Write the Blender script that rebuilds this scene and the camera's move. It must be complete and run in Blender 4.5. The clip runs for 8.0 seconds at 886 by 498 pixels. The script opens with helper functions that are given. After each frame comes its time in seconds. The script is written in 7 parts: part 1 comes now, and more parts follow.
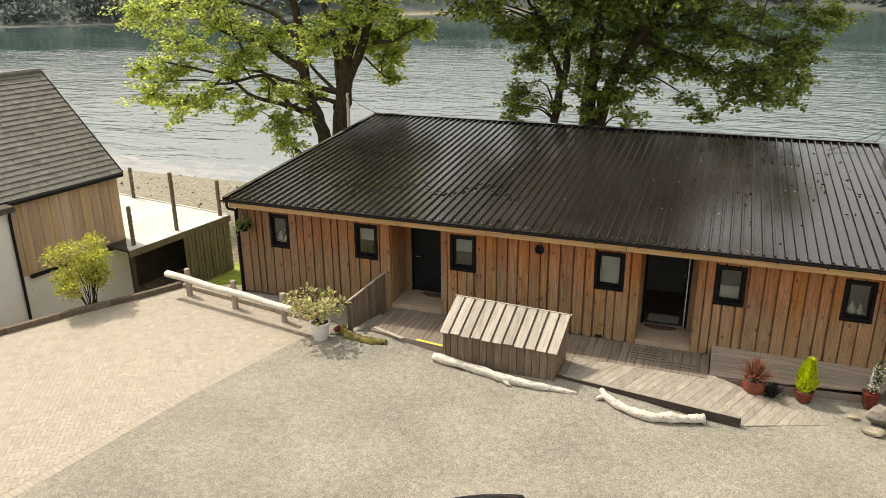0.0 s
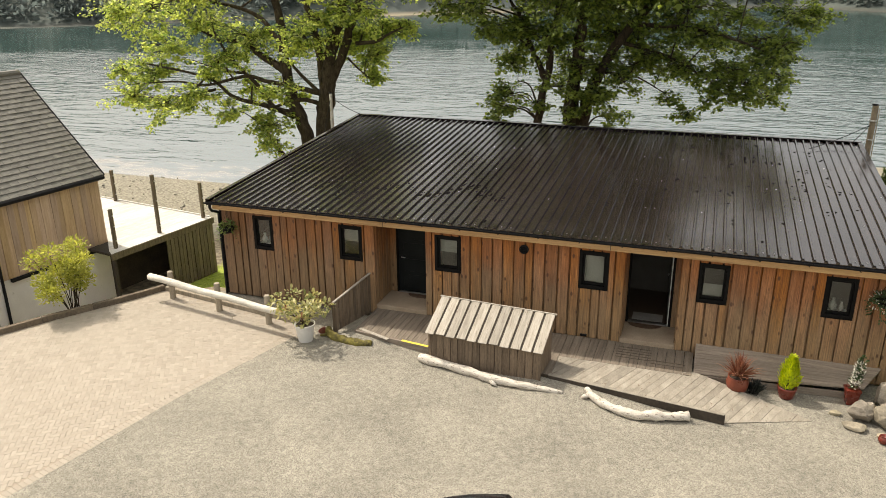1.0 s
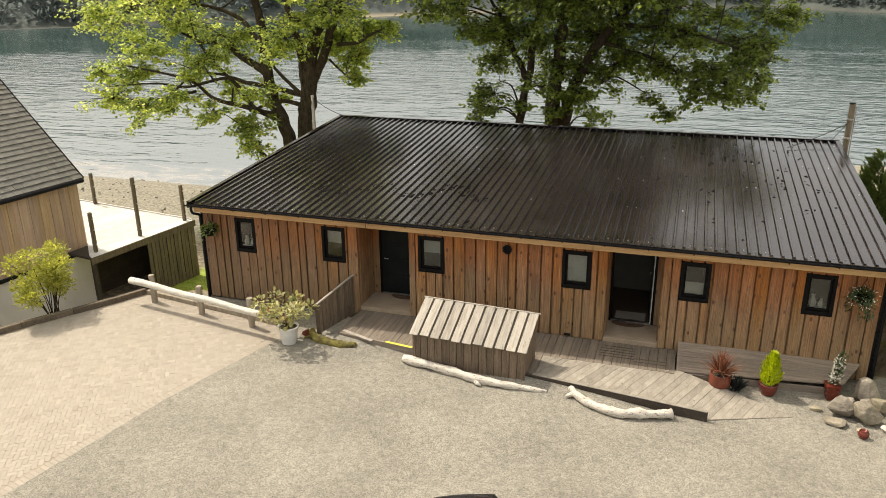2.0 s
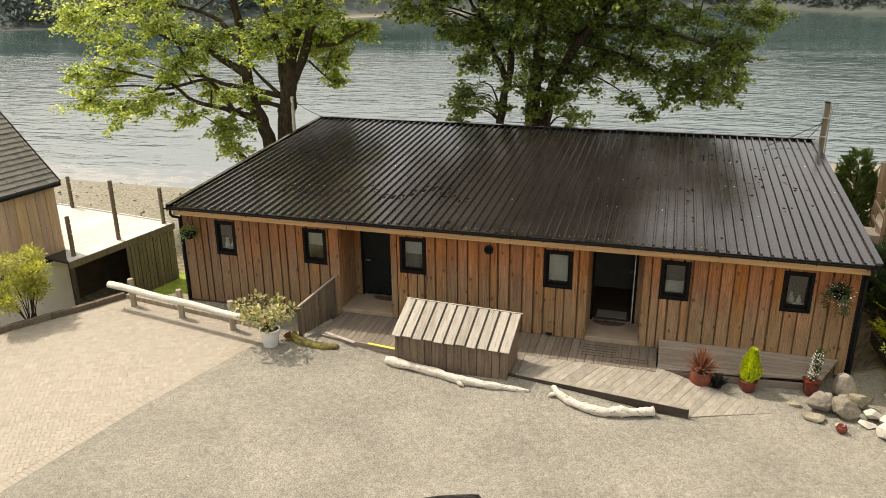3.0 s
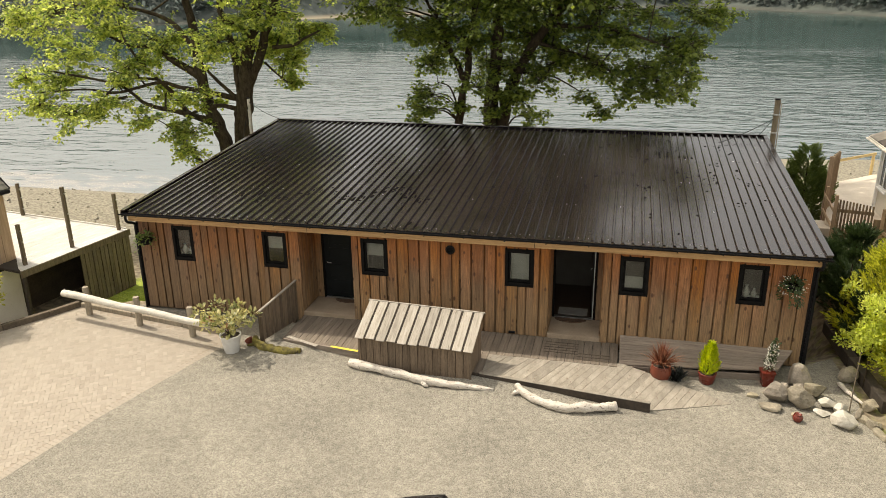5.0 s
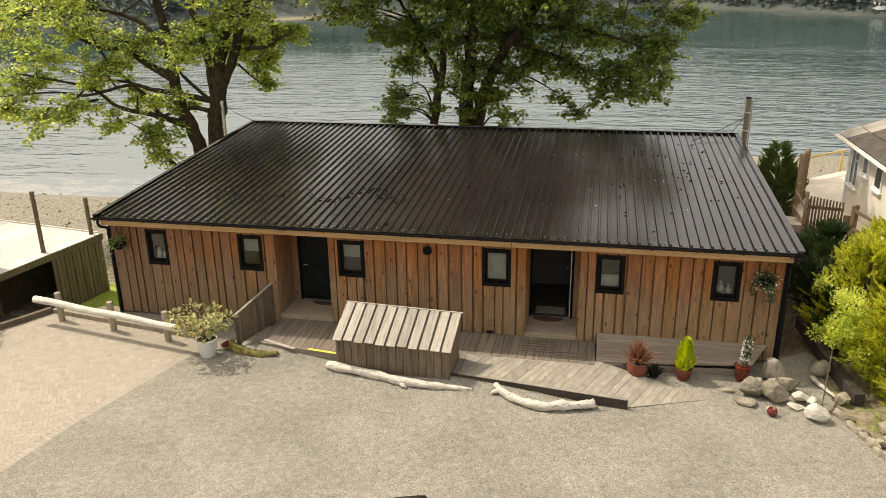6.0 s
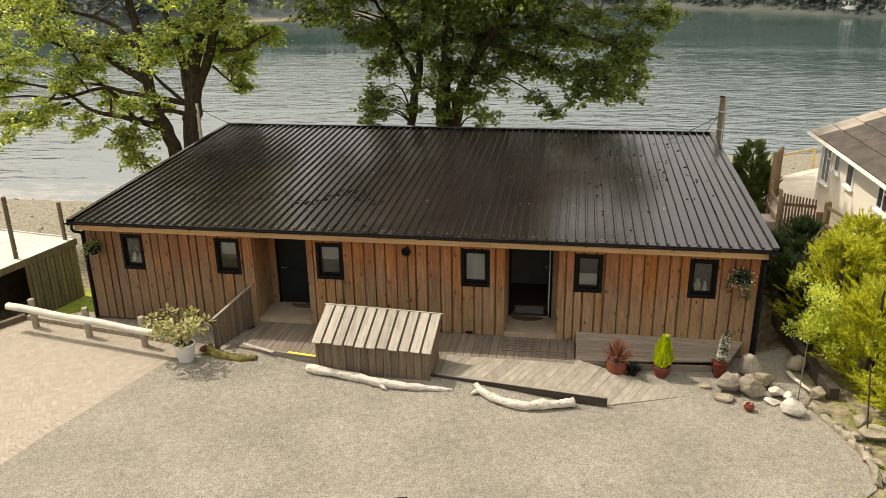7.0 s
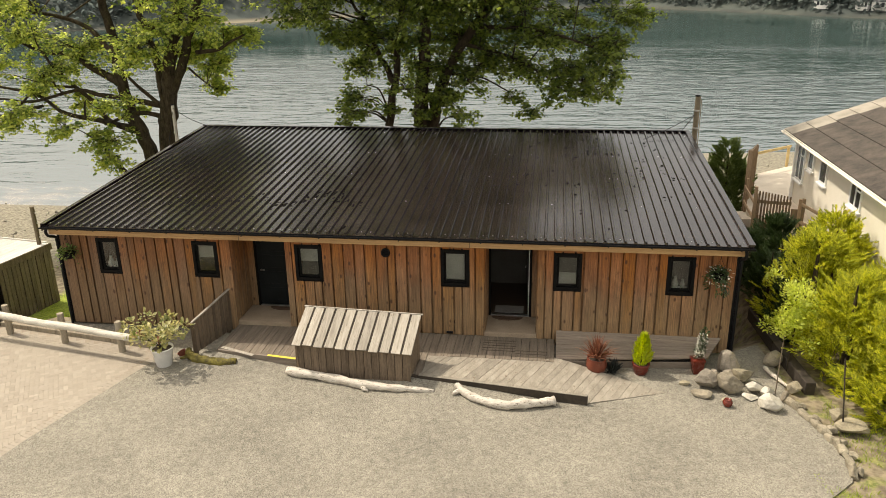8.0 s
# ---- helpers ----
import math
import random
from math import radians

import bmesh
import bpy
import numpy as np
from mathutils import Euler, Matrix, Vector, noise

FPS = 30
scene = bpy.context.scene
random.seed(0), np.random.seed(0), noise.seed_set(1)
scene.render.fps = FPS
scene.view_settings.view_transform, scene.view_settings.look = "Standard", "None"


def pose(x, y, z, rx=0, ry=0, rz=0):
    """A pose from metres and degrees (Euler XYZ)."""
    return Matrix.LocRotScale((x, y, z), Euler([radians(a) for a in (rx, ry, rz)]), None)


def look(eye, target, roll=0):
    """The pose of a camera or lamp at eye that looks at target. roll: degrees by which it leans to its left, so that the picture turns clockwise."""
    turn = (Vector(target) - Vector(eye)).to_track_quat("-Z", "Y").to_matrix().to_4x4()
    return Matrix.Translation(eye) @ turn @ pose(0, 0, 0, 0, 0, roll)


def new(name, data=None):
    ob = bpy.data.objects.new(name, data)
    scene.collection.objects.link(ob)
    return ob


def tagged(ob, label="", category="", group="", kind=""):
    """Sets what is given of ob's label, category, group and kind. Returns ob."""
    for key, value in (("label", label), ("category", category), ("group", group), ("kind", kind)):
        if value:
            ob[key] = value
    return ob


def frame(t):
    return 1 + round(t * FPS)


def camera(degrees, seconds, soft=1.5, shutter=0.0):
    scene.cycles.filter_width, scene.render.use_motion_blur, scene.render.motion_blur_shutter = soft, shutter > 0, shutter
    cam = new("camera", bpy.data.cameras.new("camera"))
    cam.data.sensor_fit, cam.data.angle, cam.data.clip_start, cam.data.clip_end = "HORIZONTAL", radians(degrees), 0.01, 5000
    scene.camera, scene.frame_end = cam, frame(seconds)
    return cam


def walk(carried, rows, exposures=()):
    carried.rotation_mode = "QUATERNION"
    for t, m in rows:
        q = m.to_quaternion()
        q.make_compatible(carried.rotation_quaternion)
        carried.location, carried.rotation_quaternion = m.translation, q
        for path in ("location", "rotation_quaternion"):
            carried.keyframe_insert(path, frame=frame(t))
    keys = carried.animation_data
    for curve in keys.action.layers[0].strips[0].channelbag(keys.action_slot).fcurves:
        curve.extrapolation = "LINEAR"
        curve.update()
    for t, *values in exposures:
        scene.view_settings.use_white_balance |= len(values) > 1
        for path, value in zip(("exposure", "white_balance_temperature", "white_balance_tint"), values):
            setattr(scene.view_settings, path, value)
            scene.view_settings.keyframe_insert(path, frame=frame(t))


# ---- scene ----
cam = camera(59.9, 8.0, soft=0.65)
# t, yaw, pitch, roll: the aircraft hovers and turns to its right
TURN = [(0.0, 20.374, -20.093, 0.427), (0.5, 19.871, -20.084, 0.434), (1.0, 19.154, -20.061, 0.459), (1.5, 18.510, -20.044, 0.493),
        (3.0, 16.347, -19.974, 0.541), (3.5, 15.669, -19.969, 0.561), (4.0, 14.874, -19.958, 0.579), (4.5, 14.117, -19.959, 0.617),
        (6.0, 11.396, -19.945, 0.742), (6.5, 10.550, -19.927, 0.805), (7.0, 9.670, -19.900, 0.855), (7.5, 8.875, -19.889, 0.905),
        (8.0, 8.020, -19.887, 0.930)]
walk(cam, [(t, pose(13.467, -17.247, 8.748, 90 + p, r, a)) for t, a, p, r in TURN], exposures=[(0.0, 0.22, 6900, 10), (8.0, 0.09, 7200, 10)])

# ---- light ----
SUN_DIR = Vector((-0.68, 0.22, 1.0)).normalized()
SUN_EL = math.asin(SUN_DIR.z)
SUN_AZ = math.atan2(SUN_DIR.x, SUN_DIR.y)
world = bpy.data.worlds.new("sky")
scene.world = world
world.use_nodes = True
wn = world.node_tree.nodes
sky = wn.new("ShaderNodeTexSky")
sky.sky_type = "NISHITA"
sky.sun_disc = False
sky.sun_elevation = SUN_EL
sky.sun_rotation = SUN_AZ
sky.air_density = 1.0
sky.dust_density = 9.0
sky.ozone_density = 0.6
veil = wn.new("ShaderNodeMix")                               # thin bright cloud over the whole sky
veil.data_type = "RGBA"
veil.inputs[0].default_value = 0.48
veil.inputs[7].default_value = (12.0, 12.0, 11.7, 1)
world.node_tree.links.new(sky.outputs["Color"], veil.inputs[6])
wn["Background"].inputs["Strength"].default_value = 0.133
world.node_tree.links.new(veil.outputs[2], wn["Background"].inputs["Color"])
sun_data = bpy.data.lights.new("sun", "SUN")
sun_data.energy = 3.75
sun_data.angle = radians(0.6)
sun_data.color = (1.0, 0.945, 0.86)
sun = new("sun", sun_data)
sun.matrix_world = look(SUN_DIR * 60, (0, 0, 0))


# ---- materials ----
def mat(name, c1, c2, rough=0.8, scale=3.0, fine=40.0, bump=0.3, metal=0.0, stretch=(1, 1, 1), vary=0.0, hue=0.0, fine_mix=0.4, spec=0.5, dist=0.01, island=False, dark=None, dark_at=0.62):
    """A surface in two tones, broken up at two sizes, with relief; vary: brightness from piece to piece."""
    m = bpy.data.materials.new(name)
    m.use_nodes = True
    nt, ln = m.node_tree.nodes, m.node_tree.links
    bs = nt["Principled BSDF"]
    geo = nt.new("ShaderNodeNewGeometry")
    info = nt.new("ShaderNodeObjectInfo")
    rnd = geo.outputs["Random Per Island"] if island else info.outputs["Random"]
    sc = nt.new("ShaderNodeVectorMath"); sc.operation = "MULTIPLY"; sc.inputs[1].default_value = stretch
    ln.new(geo.outputs["Position"], sc.inputs[0])
    off = nt.new("ShaderNodeVectorMath"); off.operation = "SCALE"; off.inputs[0].default_value = (37, 53, 71)
    ln.new(rnd, off.inputs["Scale"])
    add = nt.new("ShaderNodeVectorMath"); add.operation = "ADD"
    ln.new(sc.outputs[0], add.inputs[0])
    if vary:
        ln.new(off.outputs[0], add.inputs[1])
    n1 = nt.new("ShaderNodeTexNoise"); n1.inputs["Scale"].default_value = scale; n1.inputs["Detail"].default_value = 5; n1.inputs["Roughness"].default_value = 0.6
    n2 = nt.new("ShaderNodeTexNoise"); n2.inputs["Scale"].default_value = fine; n2.inputs["Detail"].default_value = 4; n2.inputs["Roughness"].default_value = 0.65
    ln.new(add.outputs[0], n1.inputs["Vector"]); ln.new(add.outputs[0], n2.inputs["Vector"])
    mx = nt.new("ShaderNodeMix"); mx.inputs["Factor"].default_value = fine_mix
    ln.new(n1.outputs["Fac"], mx.inputs["A"]); ln.new(n2.outputs["Fac"], mx.inputs["B"])
    rp = nt.new("ShaderNodeValToRGB")
    rp.color_ramp.elements[0].position, rp.color_ramp.elements[1].position = 0.36, 0.64
    rp.color_ramp.elements[0].color, rp.color_ramp.elements[1].color = (*c1, 1), (*c2, 1)
    ln.new(mx.outputs["Result"], rp.inputs["Fac"])
    col = rp.outputs["Color"]
    if dark:
        n3 = nt.new("ShaderNodeTexNoise"); n3.inputs["Scale"].default_value = scale * 2.7; n3.inputs["Detail"].default_value = 3
        ln.new(add.outputs[0], n3.inputs["Vector"])
        rp3 = nt.new("ShaderNodeValToRGB")
        rp3.color_ramp.elements[0].position, rp3.color_ramp.elements[1].position = dark_at, dark_at + 0.08
        ln.new(n3.outputs["Fac"], rp3.inputs["Fac"])
        dm = nt.new("ShaderNodeMix"); dm.data_type = "RGBA"
        ln.new(rp3.outputs["Color"], dm.inputs[0]); ln.new(col, dm.inputs[6]); dm.inputs[7].default_value = (*dark, 1)
        col = dm.outputs[2]
    if vary:
        hs = nt.new("ShaderNodeHueSaturation")
        mr = nt.new("ShaderNodeMapRange"); mr.inputs["To Min"].default_value = 1 - vary; mr.inputs["To Max"].default_value = 1 + vary
        ln.new(rnd, mr.inputs["Value"]); ln.new(mr.outputs["Result"], hs.inputs["Value"])
        if hue:
            fr = nt.new("ShaderNodeMath"); fr.operation = "MULTIPLY"; fr.inputs[1].default_value = 7.31
            fc = nt.new("ShaderNodeMath"); fc.operation = "FRACT"
            mh = nt.new("ShaderNodeMapRange"); mh.inputs["To Min"].default_value = 0.5 - hue; mh.inputs["To Max"].default_value = 0.5 + hue
            ln.new(rnd, fr.inputs[0]); ln.new(fr.outputs[0], fc.inputs[0]); ln.new(fc.outputs[0], mh.inputs["Value"]); ln.new(mh.outputs["Result"], hs.inputs["Hue"])
            ms = nt.new("ShaderNodeMapRange"); ms.inputs["To Min"].default_value = 0.82; ms.inputs["To Max"].default_value = 1.12
            ln.new(fc.outputs[0], ms.inputs["Value"]); ln.new(ms.outputs["Result"], hs.inputs["Saturation"])
        ln.new(col, hs.inputs["Color"])
        col = hs.outputs["Color"]
    ln.new(col, bs.inputs["Base Color"])
    rr = nt.new("ShaderNodeMapRange"); rr.inputs["To Min"].default_value = max(rough - 0.1, 0.02); rr.inputs["To Max"].default_value = min(rough + 0.1, 1)
    ln.new(n1.outputs["Fac"], rr.inputs["Value"]); ln.new(rr.outputs["Result"], bs.inputs["Roughness"])
    bs.inputs["Metallic"].default_value = metal
    bs.inputs["Specular IOR Level"].default_value = spec
    if bump:
        bp = nt.new("ShaderNodeBump"); bp.inputs["Strength"].default_value = bump; bp.inputs["Distance"].default_value = dist
        ln.new(mx.outputs["Result"], bp.inputs["Height"]); ln.new(bp.outputs["Normal"], bs.inputs["Normal"])
    return m


def leaf_mat(name, c1, c2, trans=0.5, rough=0.45):
    m = bpy.data.materials.new(name)
    m.use_nodes = True
    nt, ln = m.node_tree.nodes, m.node_tree.links
    bs = nt["Principled BSDF"]
    geo = nt.new("ShaderNodeNewGeometry")
    rp = nt.new("ShaderNodeValToRGB")
    rp.color_ramp.elements[0].color, rp.color_ramp.elements[1].color = (*c1, 1), (*c2, 1)
    ln.new(geo.outputs["Random Per Island"], rp.inputs["Fac"])
    ln.new(rp.outputs["Color"], bs.inputs["Base Color"])
    bs.inputs["Roughness"].default_value = rough
    tr = nt.new("ShaderNodeBsdfTranslucent")
    hs = nt.new("ShaderNodeHueSaturation"); hs.inputs["Value"].default_value = 1.9; hs.inputs["Hue"].default_value = 0.492; hs.inputs["Saturation"].default_value = 1.1
    ln.new(rp.outputs["Color"], hs.inputs["Color"]); ln.new(hs.outputs["Color"], tr.inputs["Color"])
    ms = nt.new("ShaderNodeMixShader"); ms.inputs["Fac"].default_value = trans
    ln.new(bs.outputs[0], ms.inputs[1]); ln.new(tr.outputs[0], ms.inputs[2]); ln.new(ms.outputs[0], nt["Material Output"].inputs["Surface"])
    return m




def cedar_mat():
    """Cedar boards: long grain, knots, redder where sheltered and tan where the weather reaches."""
    m = mat("cedar_boards", (0.10, 0.032, 0.009), (0.40, 0.165, 0.050), 0.75, 2.2, 14, 0.5, stretch=(8, 8, 0.5), vary=0.34, hue=0.004, dark=(0.10, 0.036, 0.014), dark_at=0.59)
    nt, ln = m.node_tree.nodes, m.node_tree.links
    bs = nt["Principled BSDF"]
    col = bs.inputs["Base Color"].links[0].from_socket
    geo = nt.new("ShaderNodeNewGeometry")
    info = nt.new("ShaderNodeObjectInfo")
    mp = nt.new("ShaderNodeVectorMath"); mp.operation = "MULTIPLY"; mp.inputs[1].default_value = (5.0, 5.0, 2.6)
    sh = nt.new("ShaderNodeVectorMath"); sh.operation = "SCALE"; sh.inputs[0].default_value = (13, 7, 29)
    ad = nt.new("ShaderNodeVectorMath"); ad.operation = "ADD"
    ln.new(geo.outputs["Position"], mp.inputs[0]); ln.new(info.outputs["Random"], sh.inputs["Scale"]); ln.new(mp.outputs[0], ad.inputs[0]); ln.new(sh.outputs[0], ad.inputs[1])
    vo = nt.new("ShaderNodeTexVoronoi"); vo.inputs["Scale"].default_value = 1.0
    ln.new(ad.outputs[0], vo.inputs["Vector"])
    kn = nt.new("ShaderNodeMapRange"); kn.inputs["From Min"].default_value = 0.10; kn.inputs["From Max"].default_value = 0.19; kn.inputs["To Min"].default_value = 0.85; kn.inputs["To Max"].default_value = 0.0
    ln.new(vo.outputs["Distance"], kn.inputs["Value"])
    k2 = nt.new("ShaderNodeMix"); k2.data_type = "RGBA"; k2.inputs[7].default_value = (0.06, 0.024, 0.012, 1)
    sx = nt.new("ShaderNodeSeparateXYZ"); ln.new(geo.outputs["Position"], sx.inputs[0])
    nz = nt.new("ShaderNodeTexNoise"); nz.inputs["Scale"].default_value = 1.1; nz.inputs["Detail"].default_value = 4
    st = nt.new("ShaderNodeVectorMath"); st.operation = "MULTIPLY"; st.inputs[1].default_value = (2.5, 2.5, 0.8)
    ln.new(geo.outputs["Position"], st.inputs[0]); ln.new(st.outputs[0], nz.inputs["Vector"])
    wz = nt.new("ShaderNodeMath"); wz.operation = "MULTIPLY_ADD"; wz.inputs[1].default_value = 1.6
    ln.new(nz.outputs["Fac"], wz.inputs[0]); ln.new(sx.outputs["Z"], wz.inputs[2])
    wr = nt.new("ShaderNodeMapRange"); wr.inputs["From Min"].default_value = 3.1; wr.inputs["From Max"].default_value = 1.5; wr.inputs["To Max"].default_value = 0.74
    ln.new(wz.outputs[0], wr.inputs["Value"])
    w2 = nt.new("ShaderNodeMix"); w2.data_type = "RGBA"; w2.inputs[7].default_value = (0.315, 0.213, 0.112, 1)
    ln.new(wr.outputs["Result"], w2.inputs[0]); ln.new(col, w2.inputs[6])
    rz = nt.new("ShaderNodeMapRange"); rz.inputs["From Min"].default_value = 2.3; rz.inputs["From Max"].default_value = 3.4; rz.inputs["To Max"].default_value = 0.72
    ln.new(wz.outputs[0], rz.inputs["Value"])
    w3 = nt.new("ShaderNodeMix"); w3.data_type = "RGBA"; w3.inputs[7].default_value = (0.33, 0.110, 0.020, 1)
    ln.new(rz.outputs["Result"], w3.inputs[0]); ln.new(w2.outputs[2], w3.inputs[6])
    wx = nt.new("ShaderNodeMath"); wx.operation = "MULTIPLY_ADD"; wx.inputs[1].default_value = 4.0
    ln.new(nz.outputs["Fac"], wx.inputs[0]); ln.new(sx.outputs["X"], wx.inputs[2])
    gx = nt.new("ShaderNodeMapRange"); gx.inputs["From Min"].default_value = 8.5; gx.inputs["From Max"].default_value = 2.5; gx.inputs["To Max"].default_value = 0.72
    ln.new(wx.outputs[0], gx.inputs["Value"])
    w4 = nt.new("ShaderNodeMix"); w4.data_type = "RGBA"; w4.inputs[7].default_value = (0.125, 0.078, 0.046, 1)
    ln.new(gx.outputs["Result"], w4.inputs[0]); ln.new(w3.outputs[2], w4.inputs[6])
    sn = nt.new("ShaderNodeTexNoise"); sn.inputs["Scale"].default_value = 1.0; sn.inputs["Detail"].default_value = 7; sn.inputs["Roughness"].default_value = 0.7
    s2 = nt.new("ShaderNodeVectorMath"); s2.operation = "MULTIPLY"; s2.inputs[1].default_value = (15, 15, 0.6)
    ln.new(ad.outputs[0], s2.inputs[0]); ln.new(s2.outputs[0], sn.inputs["Vector"])
    sr = nt.new("ShaderNodeMapRange"); sr.inputs["From Min"].default_value = 0.35; sr.inputs["From Max"].default_value = 0.65; sr.inputs["To Min"].default_value = 0.48; sr.inputs["To Max"].default_value = 1.28
    ln.new(sn.outputs["Fac"], sr.inputs["Value"])
    hv = nt.new("ShaderNodeHueSaturation"); ln.new(sr.outputs["Result"], hv.inputs["Value"]); ln.new(w4.outputs[2], hv.inputs["Color"])
    ln.new(kn.outputs["Result"], k2.inputs[0]); ln.new(hv.outputs["Color"], k2.inputs[6]); ln.new(k2.outputs[2], bs.inputs["Base Color"])
    return m


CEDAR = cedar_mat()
LARCH = mat("pale_larch_boards", (0.32, 0.215, 0.125), (0.50, 0.365, 0.235), 0.75, 2.0, 14, 0.3, stretch=(9, 9, 0.5), vary=0.16, hue=0.008)
FASCIA = mat("fascia_timber", (0.36, 0.21, 0.09), (0.56, 0.36, 0.17), 0.7, 2.0, 16, 0.25, stretch=(0.5, 9, 9))
GREYWOOD_Y = mat("weathered_decking", (0.115, 0.092, 0.068), (0.235, 0.194, 0.148), 0.85, 2.0, 16, 0.4, stretch=(9, 0.6, 9), vary=0.16, dark=(0.12, 0.1, 0.085), dark_at=0.64)
GREYWOOD_X = mat("weathered_planks", (0.165, 0.132, 0.10), (0.31, 0.26, 0.208), 0.85, 2.0, 16, 0.4, stretch=(0.6, 9, 9), vary=0.14)
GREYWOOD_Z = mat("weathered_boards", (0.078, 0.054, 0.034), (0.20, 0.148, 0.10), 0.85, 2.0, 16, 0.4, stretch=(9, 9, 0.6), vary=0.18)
PALEWOOD = mat("bleached_boards", (0.24, 0.212, 0.17), (0.41, 0.375, 0.315), 0.85, 2.0, 11, 0.5, stretch=(9, 0.8, 0.8), vary=0.16, fine_mix=0.3, dark=(0.20, 0.165, 0.125), dark_at=0.62)
RAMPWOOD = mat("ramp_planks", (0.195, 0.172, 0.134), (0.335, 0.302, 0.246), 0.85, 2.0, 18, 0.4, stretch=(3, 1.5, 1), vary=0.13, dark=(0.18, 0.14, 0.10), dark_at=0.64)
STEPTAN = mat("tan_porch_step", (0.27, 0.205, 0.14), (0.38, 0.30, 0.215), 0.9, 2.5, 40, 0.3)
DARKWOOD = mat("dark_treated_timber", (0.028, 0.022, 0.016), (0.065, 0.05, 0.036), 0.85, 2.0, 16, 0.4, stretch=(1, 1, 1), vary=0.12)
DARKWOOD_B = mat("brown_sleeper", (0.07, 0.052, 0.034), (0.15, 0.117, 0.08), 0.9, 2.0, 16, 0.5, vary=0.15)
FENCEWOOD = mat("fence_timber", (0.25, 0.17, 0.10), (0.42, 0.30, 0.19), 0.8, 2.0, 14, 0.35, stretch=(5, 5, 0.7), vary=0.15)
FENCEDARK = mat("weathered_picket_timber", (0.12, 0.083, 0.045), (0.25, 0.18, 0.105), 0.85, 2.0, 14, 0.35, stretch=(5, 5, 0.7), vary=0.2)
YELLOWPINE = mat("new_pine_timber", (0.50, 0.36, 0.15), (0.66, 0.50, 0.24), 0.75, 2.0, 14, 0.3, stretch=(2, 2, 2))
LOGWOOD = mat("peeled_log", (0.42, 0.39, 0.33), (0.66, 0.625, 0.55), 0.8, 2.5, 20, 0.4, stretch=(0.7, 5, 5), dark=(0.2, 0.14, 0.09), dark_at=0.68)
POSTWOOD = mat("post_wood", (0.20, 0.168, 0.12), (0.36, 0.31, 0.235), 0.85, 2.5, 20, 0.4, stretch=(5, 5, 0.8), vary=0.1)
GREENPOST = mat("algae_stained_post", (0.085, 0.066, 0.04), (0.185, 0.150, 0.096), 0.85, 2.5, 20, 0.4, stretch=(5, 5, 0.8), vary=0.1)
DRIFT = mat("driftwood_bleached", (0.40, 0.355, 0.295), (0.68, 0.635, 0.555), 0.85, 4.0, 24, 0.8, stretch=(1, 4, 4), dark=(0.17, 0.13, 0.095), dark_at=0.60)
MOSSLOG = mat("mossy_log", (0.035, 0.026, 0.013), (0.235, 0.20, 0.04), 0.95, 5.0, 30, 0.7)
# paler blotches: dusty scuffs that also stand in for sun dapples
ROOFMETAL = mat("dark_coated_steel", (0.010, 0.0073, 0.0066), (0.027, 0.0200, 0.0182), 0.18, 1.2, 18, 0.10, stretch=(0.55, 1.5, 1), vary=0.25, spec=0.85, dark=(0.045, 0.035, 0.030), dark_at=0.64)
ROOFSPOT = mat("lichen_spot", (0.004, 0.0035, 0.003), (0.010, 0.009, 0.008), 0.95, 9, 60, 0.4, spec=0.05)
BLACKPLASTIC = mat("black_plastic", (0.007, 0.007, 0.008), (0.015, 0.015, 0.016), 0.45, 5, 40, 0.05, spec=0.12)
BLACKFRAME = mat("black_window_frame", (0.0045, 0.0043, 0.0042), (0.009, 0.0085, 0.0082), 0.55, 4, 50, 0.08, spec=0.08)
DOORGREY = mat("dark_grey_door", (0.007, 0.0085, 0.0088), (0.014, 0.0165, 0.017), 0.4, 2, 40, 0.06, spec=0.10)
WHITEPVC = mat("white_plastic", (0.72, 0.72, 0.70), (0.82, 0.82, 0.80), 0.4, 4, 40, 0.05)
RENDER = mat("white_render", (0.62, 0.60, 0.56), (0.76, 0.74, 0.69), 0.9, 1.1, 60, 0.35, dark=(0.44, 0.42, 0.37), dark_at=0.70)
CREAM = mat("cream_render", (0.64, 0.60, 0.50), (0.78, 0.74, 0.64), 0.9, 0.8, 60, 0.3)
SLATE = mat("grey_slate", (0.095, 0.090, 0.074), (0.18, 0.172, 0.145), 0.6, 3, 40, 0.35, vary=0.07)
FELT = mat("brown_roof_felt", (0.022, 0.018, 0.014), (0.098, 0.08, 0.063), 0.9, 2.2, 30, 0.8, vary=0.1, dark=(0.06, 0.05, 0.04), dark_at=0.62)
FELTPALE = mat("bleached_roof_edge", (0.20, 0.178, 0.14), (0.38, 0.345, 0.285), 0.9, 1.5, 50, 0.4)
BRICK = mat("block_paver", (0.275, 0.238, 0.188), (0.36, 0.319, 0.258), 0.9, 0.35, 60, 0.35, vary=0.05, island=False)
BRICK_J = mat("block_paver_field", (0.275, 0.238, 0.188), (0.36, 0.319, 0.258), 0.9, 0.35, 60, 0.35, vary=0.05, island=True)
SAND = mat("joint_sand", (0.25, 0.208, 0.16), (0.33, 0.282, 0.22), 0.95, 3, 60, 0.4)
STONE = mat("garden_stone", (0.15, 0.128, 0.092), (0.35, 0.305, 0.225), 0.85, 4.0, 30, 0.6, vary=0.22, hue=0.01, dist=0.03)
QUARTZ = mat("white_quartz", (0.40, 0.37, 0.30), (0.62, 0.59, 0.52), 0.7, 5.0, 30, 0.5, dist=0.03, dark=(0.4, 0.36, 0.3), dark_at=0.66)
